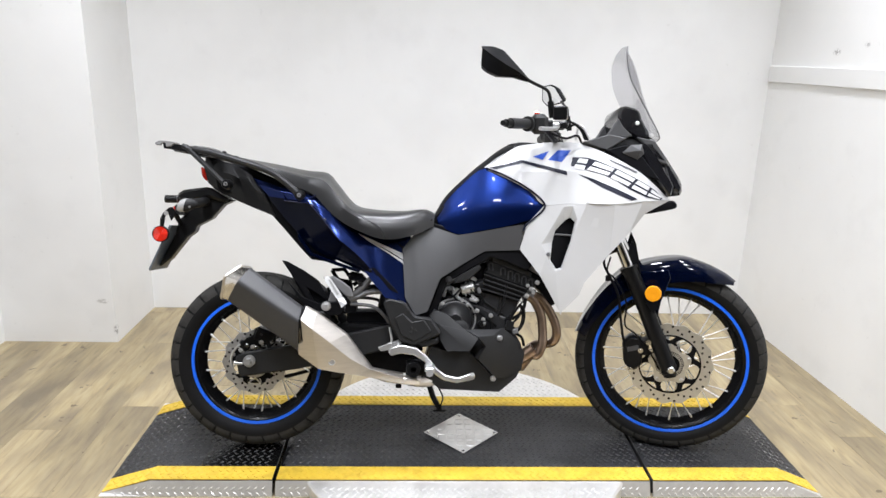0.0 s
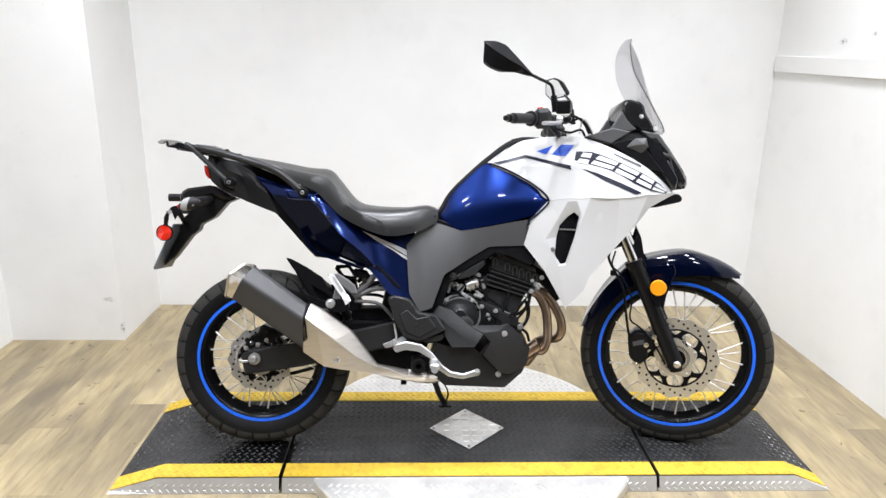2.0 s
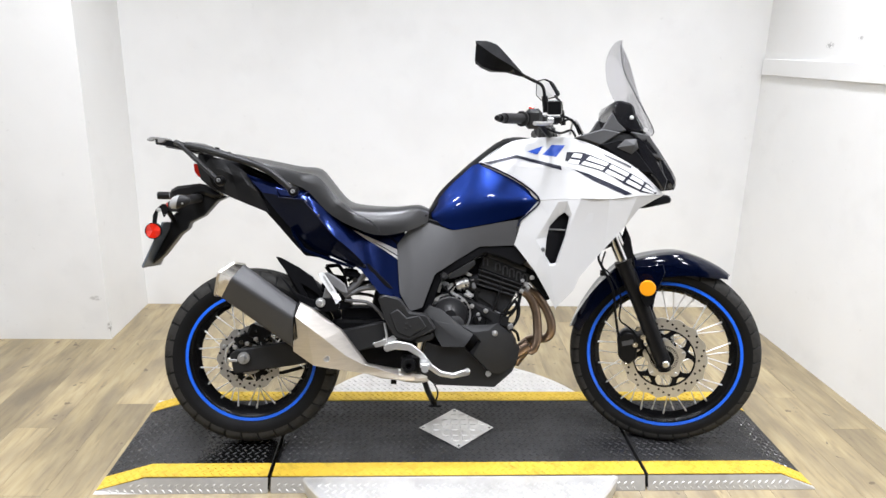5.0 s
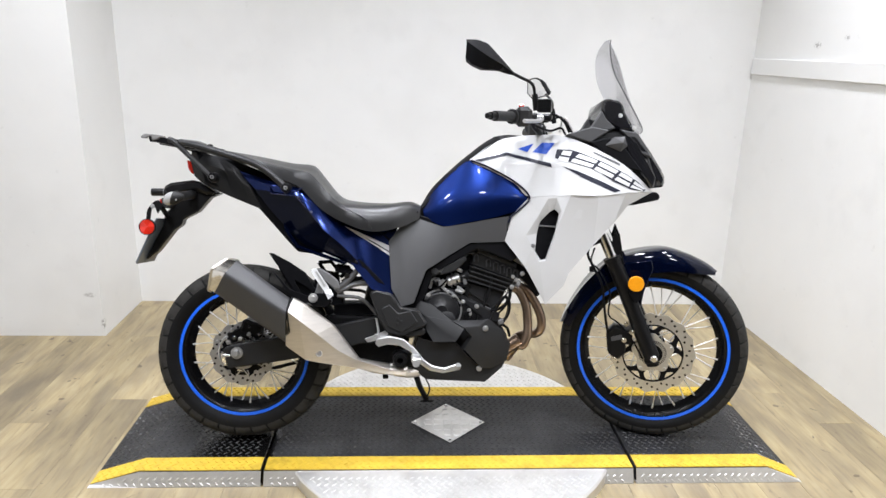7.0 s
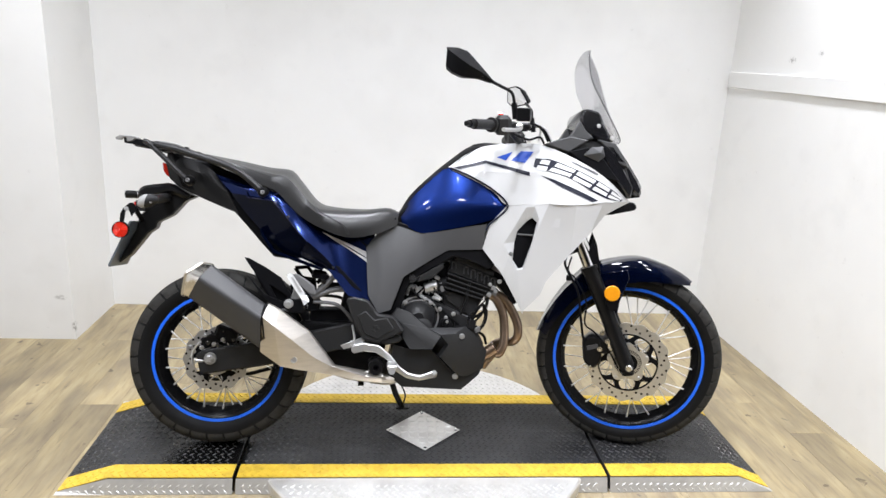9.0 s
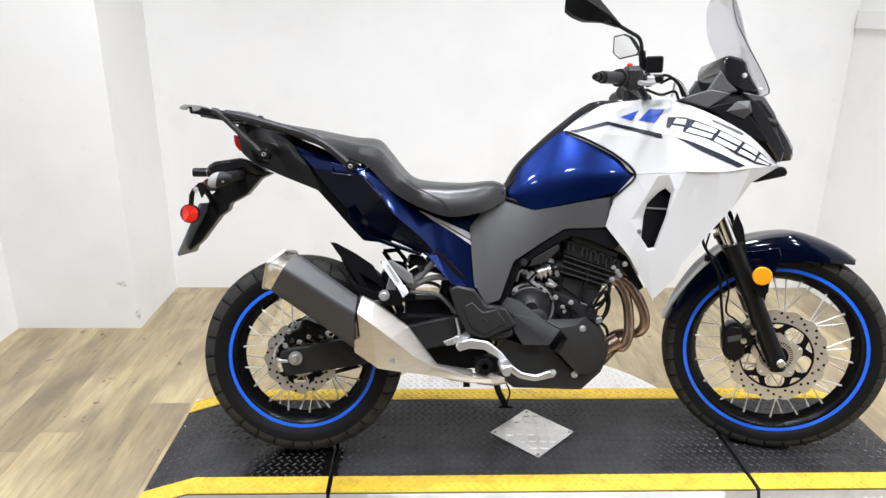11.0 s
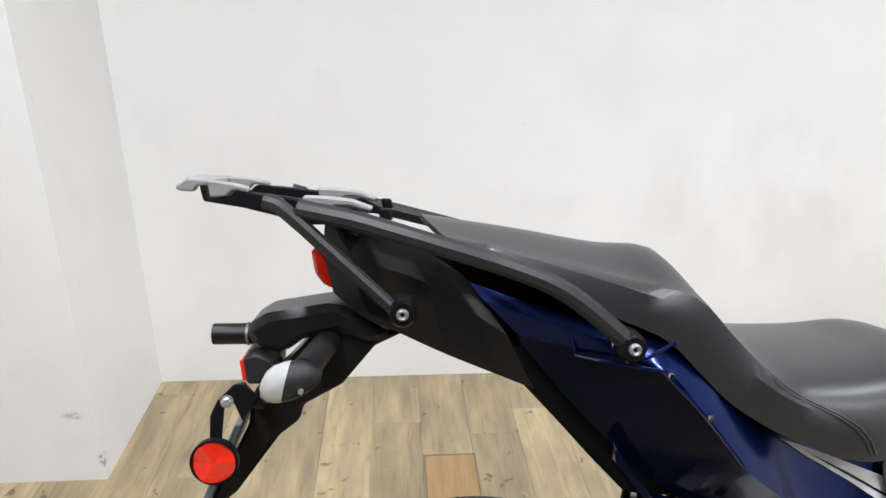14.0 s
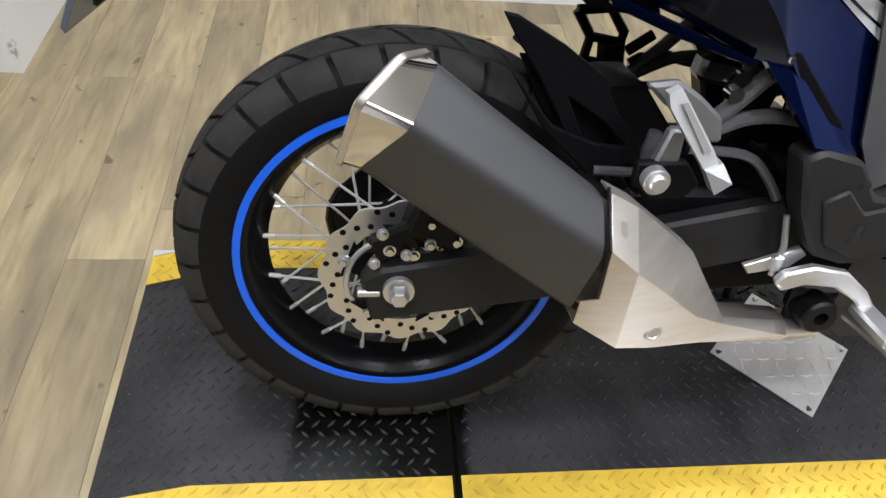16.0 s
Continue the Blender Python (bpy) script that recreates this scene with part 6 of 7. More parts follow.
cover("belly_cover_base", [(0.029, 0, 0.424), (0.143, 0, 0.434), (0.215, 0, 0.370), (0.214, 0, 0.292), (0.160, 0, 0.269), (0.111, 0, 0.277), (0.045, 0, 0.341), (0.049, 0, 0.373)], 0.03, 0.055, "black belly cover base", 0.003)
BELLY = dict(zip("A B C D K J I H G F E N Q R".split(), [(0.011, -0.132, 0.442), (0.119, -0.108, 0.440), (0.107, -0.134, 0.423), (0.053, -0.160, 0.422), (0.082, -0.150, 0.388), (0.057, -0.158, 0.345), (0.121, -0.118, 0.275), (0.154, -0.104, 0.270), (0.215, -0.072, 0.292), (0.228, -0.062, 0.352), (0.194, -0.078, 0.402), (0.146, -0.098, 0.444), (0.073, -0.128, 0.388), (0.044, -0.135, 0.348)]))
BELLY_SKIN = ("A B C D", "B N C", "C N E", "D C K", "C E F K", "K F G", "K G H", "K H I", "K I J", "Q K J R", "D K Q")
both_sides("belly_cover", lambda s: bevel(faceted({k: (x, -s * y, z) for k, (x, y, z) in BELLY.items()}, BELLY_SKIN), 0.0015, 2, 10), COVER, "black faceted belly cover")
part("cover_boss", lathe([(0, -0.008), (0.026, -0.007), (0.034, -0.003), (0.037, 0.004), (0.037, 0.03), (0, 0.03)], (-0.006, -0.112, 0.436), 32), COVER, BIKE, "round cover boss")
PAN = [(-0.101, 0.381), (-0.047, 0.365), (0.028, 0.363), (0.104, 0.284), (0.153, 0.274), (0.206, 0.289), (0.198, 0.271), (0.136, 0.221), (-0.072, 0.235), (-0.126, 0.280)]
both_sides("belly_pan", lambda s: bevel(ring_loft([[(x, s * 0.03, z) for x, z in PAN], [(x, s * (0.118 - 0.21 * max(0.0, x - 0.028)), z) for x, z in PAN]]), 0.004, 2), COVER, "black belly pan")
for p in [(0.131, -0.124, 0.413), (0.112, -0.114, 0.272)]:
    part("cover_bolt", bolt(p, 0.0075, 0.005), SILVER, BIKE)

# -- swingarm, frame, foot controls --
both_sides("swingarm", lambda s: prism([(-0.761, -0.100, 0.338), (-0.732, -0.100, 0.353), (-0.542, -0.100, 0.384), (-0.264, -0.100, 0.447), (-0.177, -0.100, 0.459), (-0.158, -0.100, 0.400), (-0.244, -0.100, 0.369), (-0.436, -0.100, 0.322), (-0.551, -0.100, 0.299), (-0.746, -0.100, 0.270)], s * 0.118, s * 0.088, 0.005), COVER, "black box-section swingarm")
both_sides("chain_adjuster", lambda s: box((RC[0] - 0.045, s * 0.112, RC[1] + 0.002), (0.03, 0.014, 0.010), 0.002), SILVER)
part("rear_axle_nut", join(lathe([(0, -0.016), (0.010, -0.016), (0.012, -0.013), (0.013, 0), (0, 0)], (RA[0], -0.132, RA[1] + 0.004), 6), lathe([(0, -0.004), (0.020, -0.004), (0.020, 0.004), (0, 0.004)], (RA[0], -0.124, RA[1] + 0.003), 18)), SILVER, BIKE, "steel rear axle nut")
part("rear_caliper", join(box((RA[0] + 0.045, -0.085, RA[1] + 0.082), (0.075, 0.05, 0.05), 0.008, (0, 20, 0)), box((RA[0] - 0.005, -0.098, RA[1] + 0.06), (0.06, 0.018, 0.04), 0.005, (0, -25, 0))), SATIN, BIKE, "black rear brake caliper")
for dx, dz in ((-0.02, 0.062), (0.01, 0.055), (0.03, 0.10), (0.062, 0.075), (-0.03, 0.03)):
    part("caliper_bolt", bolt((RC[0] + dx, -0.108, RC[1] + dz), 0.006), CHROME, BIKE)
bow = lambda r, y, a0, a1: [(RA[0] + r * math.cos(radians(d)), y, RA[1] + r * math.sin(radians(d))) for d in np.linspace(a0, a1, 14)]
part("caliper_bracket_edge", tube(bow(0.066, -0.100, 70, 200), 0.004, 8), SILVER, BIKE, "bright edge of the rear caliper bracket")
for d, r in ((80, 0.05), (105, 0.082), (130, 0.048), (150, 0.080), (60, 0.075)):
    part("bracket_bolt", bolt((RA[0] + r * math.cos(radians(d)), -0.112, RA[1] + r * math.sin(radians(d))), 0.0055, 0.008, 12), SILVER, BIKE)
part("brake_line", tube([(RA[0] + 0.07, -0.105, RA[1] + 0.095), (RA[0] + 0.12, -0.112, RA[1] + 0.085), (RA[0] + 0.20, -0.116, RA[1] + 0.07), (RA[0] + 0.34, -0.118, RA[1] + 0.075)], 0.0045, 7, 16), SATIN, BIKE, "rear brake hose along the swingarm")
part("sprocket", join(lathe([(0.05, 0.072), (0.098, 0.072), (0.098, 0.078), (0.05, 0.078)], (RC[0], 0, RC[1]), 46, closed=True)), SATIN, BIKE)
part("drive_chain", tube([(RC[0] - 0.0, 0.075, RC[1] + 0.1), (-0.2, 0.075, 0.43), (-0.15, 0.075, 0.40), (-0.2, 0.075, 0.36), (RC[0], 0.075, RC[1] - 0.1), (RC[0] - 0.09, 0.075, RC[1] - 0.04), (RC[0] - 0.09, 0.075, RC[1] + 0.04), (RC[0], 0.075, RC[1] + 0.1)], 0.007, 6, 60), SATIN, BIKE, "drive chain")
both_sides("pivot_plate", lambda s: prism([(-0.266, -0.150, 0.536), (-0.243, -0.150, 0.547), (-0.191, -0.150, 0.534), (-0.158, -0.150, 0.489), (-0.102, -0.150, 0.481), (-0.069, -0.150, 0.432), (-0.158, -0.150, 0.390), (-0.209, -0.150, 0.405), (-0.243, -0.150, 0.466)], s * 0.166, s * 0.12, 0.006), COVER, "black frame pivot cover")
both_sides("pivot_step", lambda s: prism([(x, 0, z) for x, z in ((-0.226, 0.484), (-0.199, 0.500), (-0.168, 0.470), (-0.128, 0.479), (-0.102, 0.440), (-0.158, 0.404), (-0.203, 0.424))], s * 0.171, s * 0.16, 0.003), COVER, "raised lower field of the pivot cover")
for p in [(-0.181, -0.166, 0.504), (-0.171, -0.171, 0.434), (-0.158, -0.171, 0.442), (-0.169, -0.171, 0.449)]:
    part("pivot_bolt", bolt(p, 0.006, 0.0012), COVER, BIKE)
def arc(r, y, angles):
    return [(RC[0] + r * math.cos(radians(a)), y * k, RC[1] + r * math.sin(radians(a))) for a, k in angles]


HUG = ((67, 0.05), (61, 0.5), (53, 0.9), (42, 1.0), (28, 1.0), (12, 1.0))
hug = part("rear_hugger", sheet([arc(0.322, -0.078, HUG), arc(0.334, -0.045, HUG), arc(0.336, 0.0, HUG)], 18, 0.003, 0, both=True), BLACK, BIKE, "black rear wheel hugger")
for outline in ([(-0.612, -0.092, 0.665), (-0.595, -0.092, 0.662), (-0.539, -0.092, 0.632), (-0.487, -0.092, 0.597), (-0.468, -0.092, 0.560), (-0.426, -0.092, 0.514), (-0.445, -0.092, 0.511), (-0.481, -0.092, 0.546), (-0.528, -0.092, 0.575), (-0.500, -0.092, 0.522), (-0.483, -0.092, 0.512), (-0.517, -0.092, 0.513), (-0.537, -0.092, 0.553), (-0.568, -0.092, 0.601), (-0.598, -0.092, 0.643)],
                [(-0.602, -0.098, 0.610), (-0.542, -0.098, 0.542), (-0.488, -0.098, 0.521), (-0.428, -0.098, 0.515), (-0.416, -0.098, 0.498), (-0.482, -0.098, 0.490), (-0.488, -0.098, 0.479), (-0.552, -0.098, 0.537)]):
    part("hugger_side", prism(outline, outline[0][1] - 0.004, outline[0][1] + 0.005, 0.002), BLACK, hug, "black openwork hugger side")
part("hugger_web", prism([(-0.585, 0, 0.615), (-0.535, 0, 0.612), (-0.470, 0, 0.560), (-0.440, 0, 0.515), (-0.500, 0, 0.505), (-0.545, 0, 0.545)], -0.072, -0.066, 0.002), BLACK, hug)
part("hugger_stay", tube([(-0.485, -0.105, 0.489), (-0.433, -0.115, 0.492)], 0.006, 8), TUBE, hug)
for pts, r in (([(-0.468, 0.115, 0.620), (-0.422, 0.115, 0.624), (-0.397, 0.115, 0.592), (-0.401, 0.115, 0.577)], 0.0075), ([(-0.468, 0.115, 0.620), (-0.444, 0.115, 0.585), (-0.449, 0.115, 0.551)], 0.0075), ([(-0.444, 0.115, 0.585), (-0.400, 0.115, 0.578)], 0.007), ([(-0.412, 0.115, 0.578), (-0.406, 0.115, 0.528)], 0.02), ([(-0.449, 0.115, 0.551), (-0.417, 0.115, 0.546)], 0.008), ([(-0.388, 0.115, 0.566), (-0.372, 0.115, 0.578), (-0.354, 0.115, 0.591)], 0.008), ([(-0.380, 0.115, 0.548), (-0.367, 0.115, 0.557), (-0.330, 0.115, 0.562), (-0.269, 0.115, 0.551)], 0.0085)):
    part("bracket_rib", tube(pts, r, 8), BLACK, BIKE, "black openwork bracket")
part("peg_bracket", prism([(-0.466, 0, 0.613), (-0.430, 0, 0.618), (-0.400, 0, 0.600), (-0.371, 0, 0.577), (-0.365, 0, 0.549), (-0.386, 0, 0.549), (-0.420, 0, 0.578), (-0.442, 0, 0.592)], -0.156, -0.142, 0.004), GREYCAST, BIKE, "cast aluminium passenger peg bracket")
PEG = [(-0.456, -0.190, 0.616), (-0.443, -0.188, 0.622), (-0.400, -0.205, 0.563), (-0.393, -0.211, 0.549), (-0.408, -0.213, 0.543), (-0.453, -0.194, 0.603)]
peg = part("passenger_peg", bevel(ring_loft([[(x, y + 0.012, z) for x, y, z in PEG], PEG]), 0.003, 2), PADLIGHT, BIKE, "folded light grey aluminium passenger footpeg", smooth=35)
part("peg_rubber", bevel(ring_loft([[(-0.443, -0.194, 0.609), (-0.437, -0.194, 0.610), (-0.405, -0.207, 0.564), (-0.412, -0.208, 0.561)], [(-0.443, -0.196, 0.609), (-0.437, -0.196, 0.610), (-0.405, -0.209, 0.564), (-0.412, -0.210, 0.561)]]), 0.001), PAD, peg, "grey rubber strip")
part("peg_end", bevel(ring_loft([[(x, y + 0.014, z) for x, y, z in ((-0.409, -0.212, 0.545), (-0.391, -0.210, 0.553), (-0.380, -0.220, 0.534), (-0.396, -0.220, 0.521))], [(-0.409, -0.215, 0.545), (-0.391, -0.213, 0.553), (-0.380, -0.223, 0.534), (-0.396, -0.223, 0.521)]]), 0.004, 2), SILVER, peg, "bright cast hinge of the footpeg", smooth=35)
part("peg_strut", prism([(-0.436, 0, 0.572), (-0.420, 0, 0.572), (-0.418, 0, 0.536), (-0.433, 0, 0.518), (-0.450, 0, 0.520)], -0.176, -0.160, 0.003), GREYCAST, BIKE, "cast bracket arm down to the silencer bolt")
part("hanger_bolt", join(bolt((-0.449, -0.198, 0.522), 0.010, 0.008, 12), lathe([(0, 0), (0.015, 0), (0.015, 0.012), (0, 0.012)], (-0.449, -0.198, 0.522), 20)), SILVER, BIKE, "large silencer mounting bolt")
part("hanger_bracket", prism([(-0.466, -0.170, 0.535), (-0.410, -0.170, 0.537), (-0.389, -0.170, 0.510), (-0.404, -0.170, 0.492), (-0.446, -0.170, 0.490), (-0.466, -0.170, 0.506)], -0.180, -0.166, 0.003), BLACK, BIKE)
part("rear_inner_mass", prism([(-0.467, -0.040, 0.571), (-0.418, -0.040, 0.573), (-0.393, -0.040, 0.543), (-0.362, -0.040, 0.506), (-0.367, -0.040, 0.470), (-0.408, -0.040, 0.482), (-0.452, -0.040, 0.531)], -0.05, 0.05, 0.004), BLACK, BIKE, "black inner mudguard")
for pts, r in (([(-0.382, -0.110, 0.536), (-0.340, -0.110, 0.575), (-0.306, -0.110, 0.613), (-0.287, -0.110, 0.637)], 0.010), ([(-0.378, -0.110, 0.533), (-0.321, -0.110, 0.560), (-0.273, -0.110, 0.564), (-0.245, -0.110, 0.560)], 0.009), ([(-0.378, -0.110, 0.521), (-0.302, -0.110, 0.514), (-0.264, -0.110, 0.483), (-0.244, -0.110, 0.456)], 0.006), ([(-0.264, -0.100, 0.574), (-0.222, -0.100, 0.559), (-0.197, -0.100, 0.551)], 0.006), ([(-0.432, -0.130, 0.551), (-0.433, -0.130, 0.513), (-0.394, -0.130, 0.506)], 0.008)):
    both_sides("subframe_tube", lambda s, pts=pts, r=r: tube([(x, -s * y, z) for x, y, z in pts], r, 9, 12), TUBE, "dark frame tube")
part("shock", join(tube([(-0.28, 0, 0.42), (-0.22, 0, 0.70)], 0.028, 12)), SATIN, BIKE)
part("frame_core", prism([(-0.396, 0, 0.488), (-0.229, 0, 0.488), (-0.141, 0, 0.379), (-0.141, 0, 0.279), (-0.249, 0, 0.270), (-0.347, 0, 0.310), (-0.390, 0, 0.399)], -0.055, 0.055, 0.006), BLACK, BIKE, "black frame casting behind the swingarm")
part("linkage", box((-0.28, 0, 0.40), (0.30, 0.16, 0.10), 0.01), SATIN, BIKE)
part("reservoir", join(box((-0.361, -0.090, 0.612), (0.05, 0.03, 0.03), 0.006, (0, 10, 0)), lathe([(0, -0.01), (0.012, -0.01), (0.012, 0.01), (0, 0.01)], (-0.337, -0.100, 0.603), 14)), GLOSS, BIKE)
part("reservoir_cap", lathe([(0, -0.006), (0.009, -0.006), (0.010, 0.01), (0, 0.01)], (-0.344, -0.115, 0.591), 14), CHROME, BIKE)
pedal = part("brake_pedal", prism([(-0.246, -0.160, 0.369), (-0.237, -0.160, 0.384), (-0.201, -0.160, 0.393), (-0.152, -0.160, 0.384), (-0.114, -0.160, 0.354), (-0.082, -0.160, 0.314), (-0.053, -0.160, 0.293), (-0.012, -0.160, 0.285), (0.032, -0.160, 0.300), (0.047, -0.160, 0.295), (0.041, -0.160, 0.279), (-0.015, -0.160, 0.268), (-0.059, -0.160, 0.276), (-0.091, -0.160, 0.297), (-0.126, -0.160, 0.339), (-0.163, -0.160, 0.361), (-0.205, -0.160, 0.365), (-0.235, -0.160, 0.356)], -0.172, -0.158, 0.003), SILVER, BIKE, "cast aluminium brake pedal")
part("pedal_tip", tube([(0.035, -0.165, 0.294), (0.032, -0.200, 0.302)], 0.008, 10), SILVER, pedal)
part("master_rod", join(tube([(-0.241, -0.150, 0.367), (-0.235, -0.145, 0.408), (-0.243, -0.140, 0.449)], 0.004, 8), box((-0.241, -0.150, 0.386), (0.014, 0.012, 0.022), 0.002)), SILVER, pedal)
part("heel_plate", prism([(-0.281, -0.140, 0.380), (-0.243, -0.140, 0.394), (-0.213, -0.140, 0.407), (-0.201, -0.140, 0.396), (-0.220, -0.140, 0.377), (-0.243, -0.140, 0.373), (-0.271, -0.140, 0.367)], -0.148, -0.140, 0.001), SILVER, BIKE)
part("footpeg_mount", join(lathe([(0.010, -0.03), (0.022, -0.03), (0.025, -0.026), (0.025, 0.02), (0.010, 0.02)], (-0.161, -0.140, 0.310), 20, closed=True), box((-0.152, -0.130, 0.309), (0.07, 0.02, 0.06), 0.008)), SATIN, BIKE)
part("footpeg", join(tube([(-0.106, -0.150, 0.304), (-0.109, -0.260, 0.319)], 0.012, 10), box((-0.108, -0.200, 0.324), (0.032, 0.08, 0.016), 0.004)), SILVER, BIKE, "aluminium footpeg")
part("side_stand", join(tube([(-0.108, 0.100, 0.219), (-0.085, 0.140, 0.145), (-0.058, 0.175, 0.088)], 0.011, 10), box((-0.058, 0.178, 0.087), (0.05, 0.035, 0.008), 0.002, (11, 0, 0))), SATIN, BIKE, "black side stand, down")
part("stand_spring", tube([(-0.072, 0.110, 0.199), (-0.049, 0.130, 0.147), (-0.055, 0.155, 0.106)], 0.003, 6, 10), SATIN, BIKE)

# -- front end --
def steer_part(name, bm, material, label="", **kw):
    return part(name, bm, material, BIKE, label, m=TURNED, **kw)


for s in (-1, 1):
    leg = [(x, -s * y, z) for x, y, z in [(0.753, -0.098, 0.326), (0.715, -0.098, 0.412), (0.657, -0.098, 0.553), (0.607, -0.098, 0.666)]]
    steer_part("fork_leg", join(tube(leg, 0.0275, 16), tube([leg[0], tuple(Vector(leg[0]) + Vector((0.006, 0, -0.03)))], 0.022, 14), tube([leg[-1], tuple(Vector(leg[-1]) + Vector((-0.005, 0, 0.012)))], 0.032, 16)), SATIN, "black fork leg")
    up = [(x, -s * y, z) for x, y, z in [(0.607, -0.098, 0.666), (0.570, -0.098, 0.751), (0.513, -0.098, 0.881)]]
    part("fork_tube", tube(up, 0.0200, 16), CHROME, BIKE, "polished fork tube", m=TURNED)
    guard = [(x, y, z) for x, y, z in [(0.608, -0.100, 0.658), (0.594, -0.100, 0.709), (0.610, -0.100, 0.772), (0.631, -0.100, 0.726), (0.645, -0.100, 0.652)]]
    steer_part("fork_guard", prism(guard, s * 0.108, s * 0.098, 0.002), BLACK)
    steer_part("axle_pinch", box(tuple(Vector(leg[0]) + Vector((0, 0, -0.004))), (0.05, 0.045, 0.05), 0.012), SATIN)
steer_part("front_axle", lathe([(0, -0.148), (0.009, -0.148), (0.013, -0.144), (0.013, 0.14), (0, 0.14)], (FC[0], 0, FC[1]), 16), CHROME, "steel front axle")
amb = [(0.686, -0.140, 0.594)]
steer_part("front_reflector", lathe([(0, -0.004), (0.025, -0.004), (0.027, -0.002), (0.027, 0.004), (0, 0.004)], amb[0], 28), AMBER, "round amber side reflector")
steer_part("reflector_bracket", prism([(0.664, -0.135, 0.602), (0.708, -0.135, 0.604), (0.707, -0.135, 0.545), (0.690, -0.135, 0.525), (0.666, -0.135, 0.553)], -0.135, -0.125, 0.001), BLACK)
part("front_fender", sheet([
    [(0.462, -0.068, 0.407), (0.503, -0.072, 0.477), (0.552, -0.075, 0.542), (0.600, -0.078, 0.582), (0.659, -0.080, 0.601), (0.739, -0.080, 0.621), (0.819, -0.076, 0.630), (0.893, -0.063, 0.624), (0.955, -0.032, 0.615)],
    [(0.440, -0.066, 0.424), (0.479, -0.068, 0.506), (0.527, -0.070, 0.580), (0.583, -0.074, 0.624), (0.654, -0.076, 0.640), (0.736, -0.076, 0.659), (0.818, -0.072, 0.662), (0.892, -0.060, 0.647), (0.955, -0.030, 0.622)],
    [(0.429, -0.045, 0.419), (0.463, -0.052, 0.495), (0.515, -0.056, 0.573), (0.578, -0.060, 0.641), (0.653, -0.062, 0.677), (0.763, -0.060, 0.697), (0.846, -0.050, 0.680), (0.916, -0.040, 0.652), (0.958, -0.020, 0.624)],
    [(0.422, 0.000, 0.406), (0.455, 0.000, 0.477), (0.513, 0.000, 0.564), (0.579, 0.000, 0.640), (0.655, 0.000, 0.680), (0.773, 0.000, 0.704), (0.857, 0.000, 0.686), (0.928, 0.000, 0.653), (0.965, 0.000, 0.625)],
], 34, 0.003, 15, both=True), SHADE_NAVY, BIKE, "glossy navy front fender, its shade put into the colour", m=TURNED)
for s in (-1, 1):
    steer_part("fender_stay", prism([(0.645, -0.090, 0.654), (0.736, -0.090, 0.670), (0.745, -0.090, 0.639), (0.716, -0.090, 0.555), (0.705, -0.090, 0.474), (0.677, -0.090, 0.513), (0.656, -0.090, 0.581)], s * 0.088, s * 0.076, 0.003), SHADE_NAVY, "glossy navy fender side bracket, its shade put into the colour")
cal = steer_part("front_caliper", join(prism([(0.593, -0.090, 0.406), (0.621, -0.090, 0.432), (0.655, -0.090, 0.426), (0.664, -0.090, 0.390), (0.663, -0.090, 0.333), (0.633, -0.090, 0.305), (0.601, -0.090, 0.334)], -0.110, -0.045, 0.007), box((0.664, -0.090, 0.390), (0.04, 0.03, 0.05), 0.006)), SATIN, "black front brake caliper")
for p in [(0.661, -0.112, 0.443), (0.656, -0.112, 0.384), (0.625, -0.112, 0.312), (0.681, -0.112, 0.414)]:
    part("caliper_bolt", bolt(p, 0.0065), CHROME, cal, m=TURNED)
part("caliper_print", prism([(0.610, -0.110, 0.392), (0.648, -0.110, 0.403), (0.650, -0.110, 0.387), (0.613, -0.110, 0.376)], -0.1112, -0.1095, 0.0), GREY, cal, m=TURNED)
steer_part("brake_hose", tube([(0.527, -0.100, 0.716), (0.520, -0.115, 0.685), (0.541, -0.125, 0.643), (0.571, -0.125, 0.585), (0.583, -0.120, 0.505), (0.594, -0.115, 0.433), (0.602, -0.110, 0.408)], 0.0045, 7, 30), BLACK, "black brake hose")
steer_part("sensor_wire", tube([(0.542, -0.080, 0.704), (0.532, -0.100, 0.657), (0.560, -0.110, 0.631), (0.600, -0.120, 0.555), (0.599, -0.120, 0.475), (0.633, -0.110, 0.445), (0.683, -0.100, 0.384), (0.724, -0.090, 0.313)], 0.003, 6, 30), BLACK)
steer_part("hose_clip", box((0.537, -0.118, 0.635), (0.02, 0.012, 0.02), 0.003), SATIN)
steer_part("steering_stem", join(tube([(0.53, 0, 0.74), (0.42, 0, 1.0)], 0.04, 14), box((0.545, 0, 0.735), (0.06, 0.23, 0.03), 0.008, (0, -24, 0)), box((0.425, 0, 0.99), (0.06, 0.19, 0.025), 0.008, (0, -24, 0))), SATIN, "black triple clamp")

# handlebar, controls and mirrors
GR = [(0.215, -0.343, 1.152), (0.258, -0.250, 1.156), (0.300, -0.170, 1.157), (0.341, -0.120, 1.147)]
GZ = GR[1][2]
BX = GR[1][0]
LG = [(0.239, 0.385, 1.105), (0.268, 0.290, 1.119)]
bar_pts = [(GR[0][0], -0.348, GZ), (BX, -0.25, GZ), (GR[2][0], -0.16, GZ - 0.005), (0.335, -0.08, GZ - 0.05), (0.34, 0, GZ - 0.05), (0.335, 0.08, GZ - 0.05), (GR[2][0], 0.19, (GZ + LG[1][2]) / 2 - 0.01), LG[1], LG[0]]
steer_part("handlebar", tube(bar_pts, 0.011, 10, 44), SATIN, "black handlebar")


def hb(s, *pts):
    return [(x, s * y, z) for x, y, z in pts]


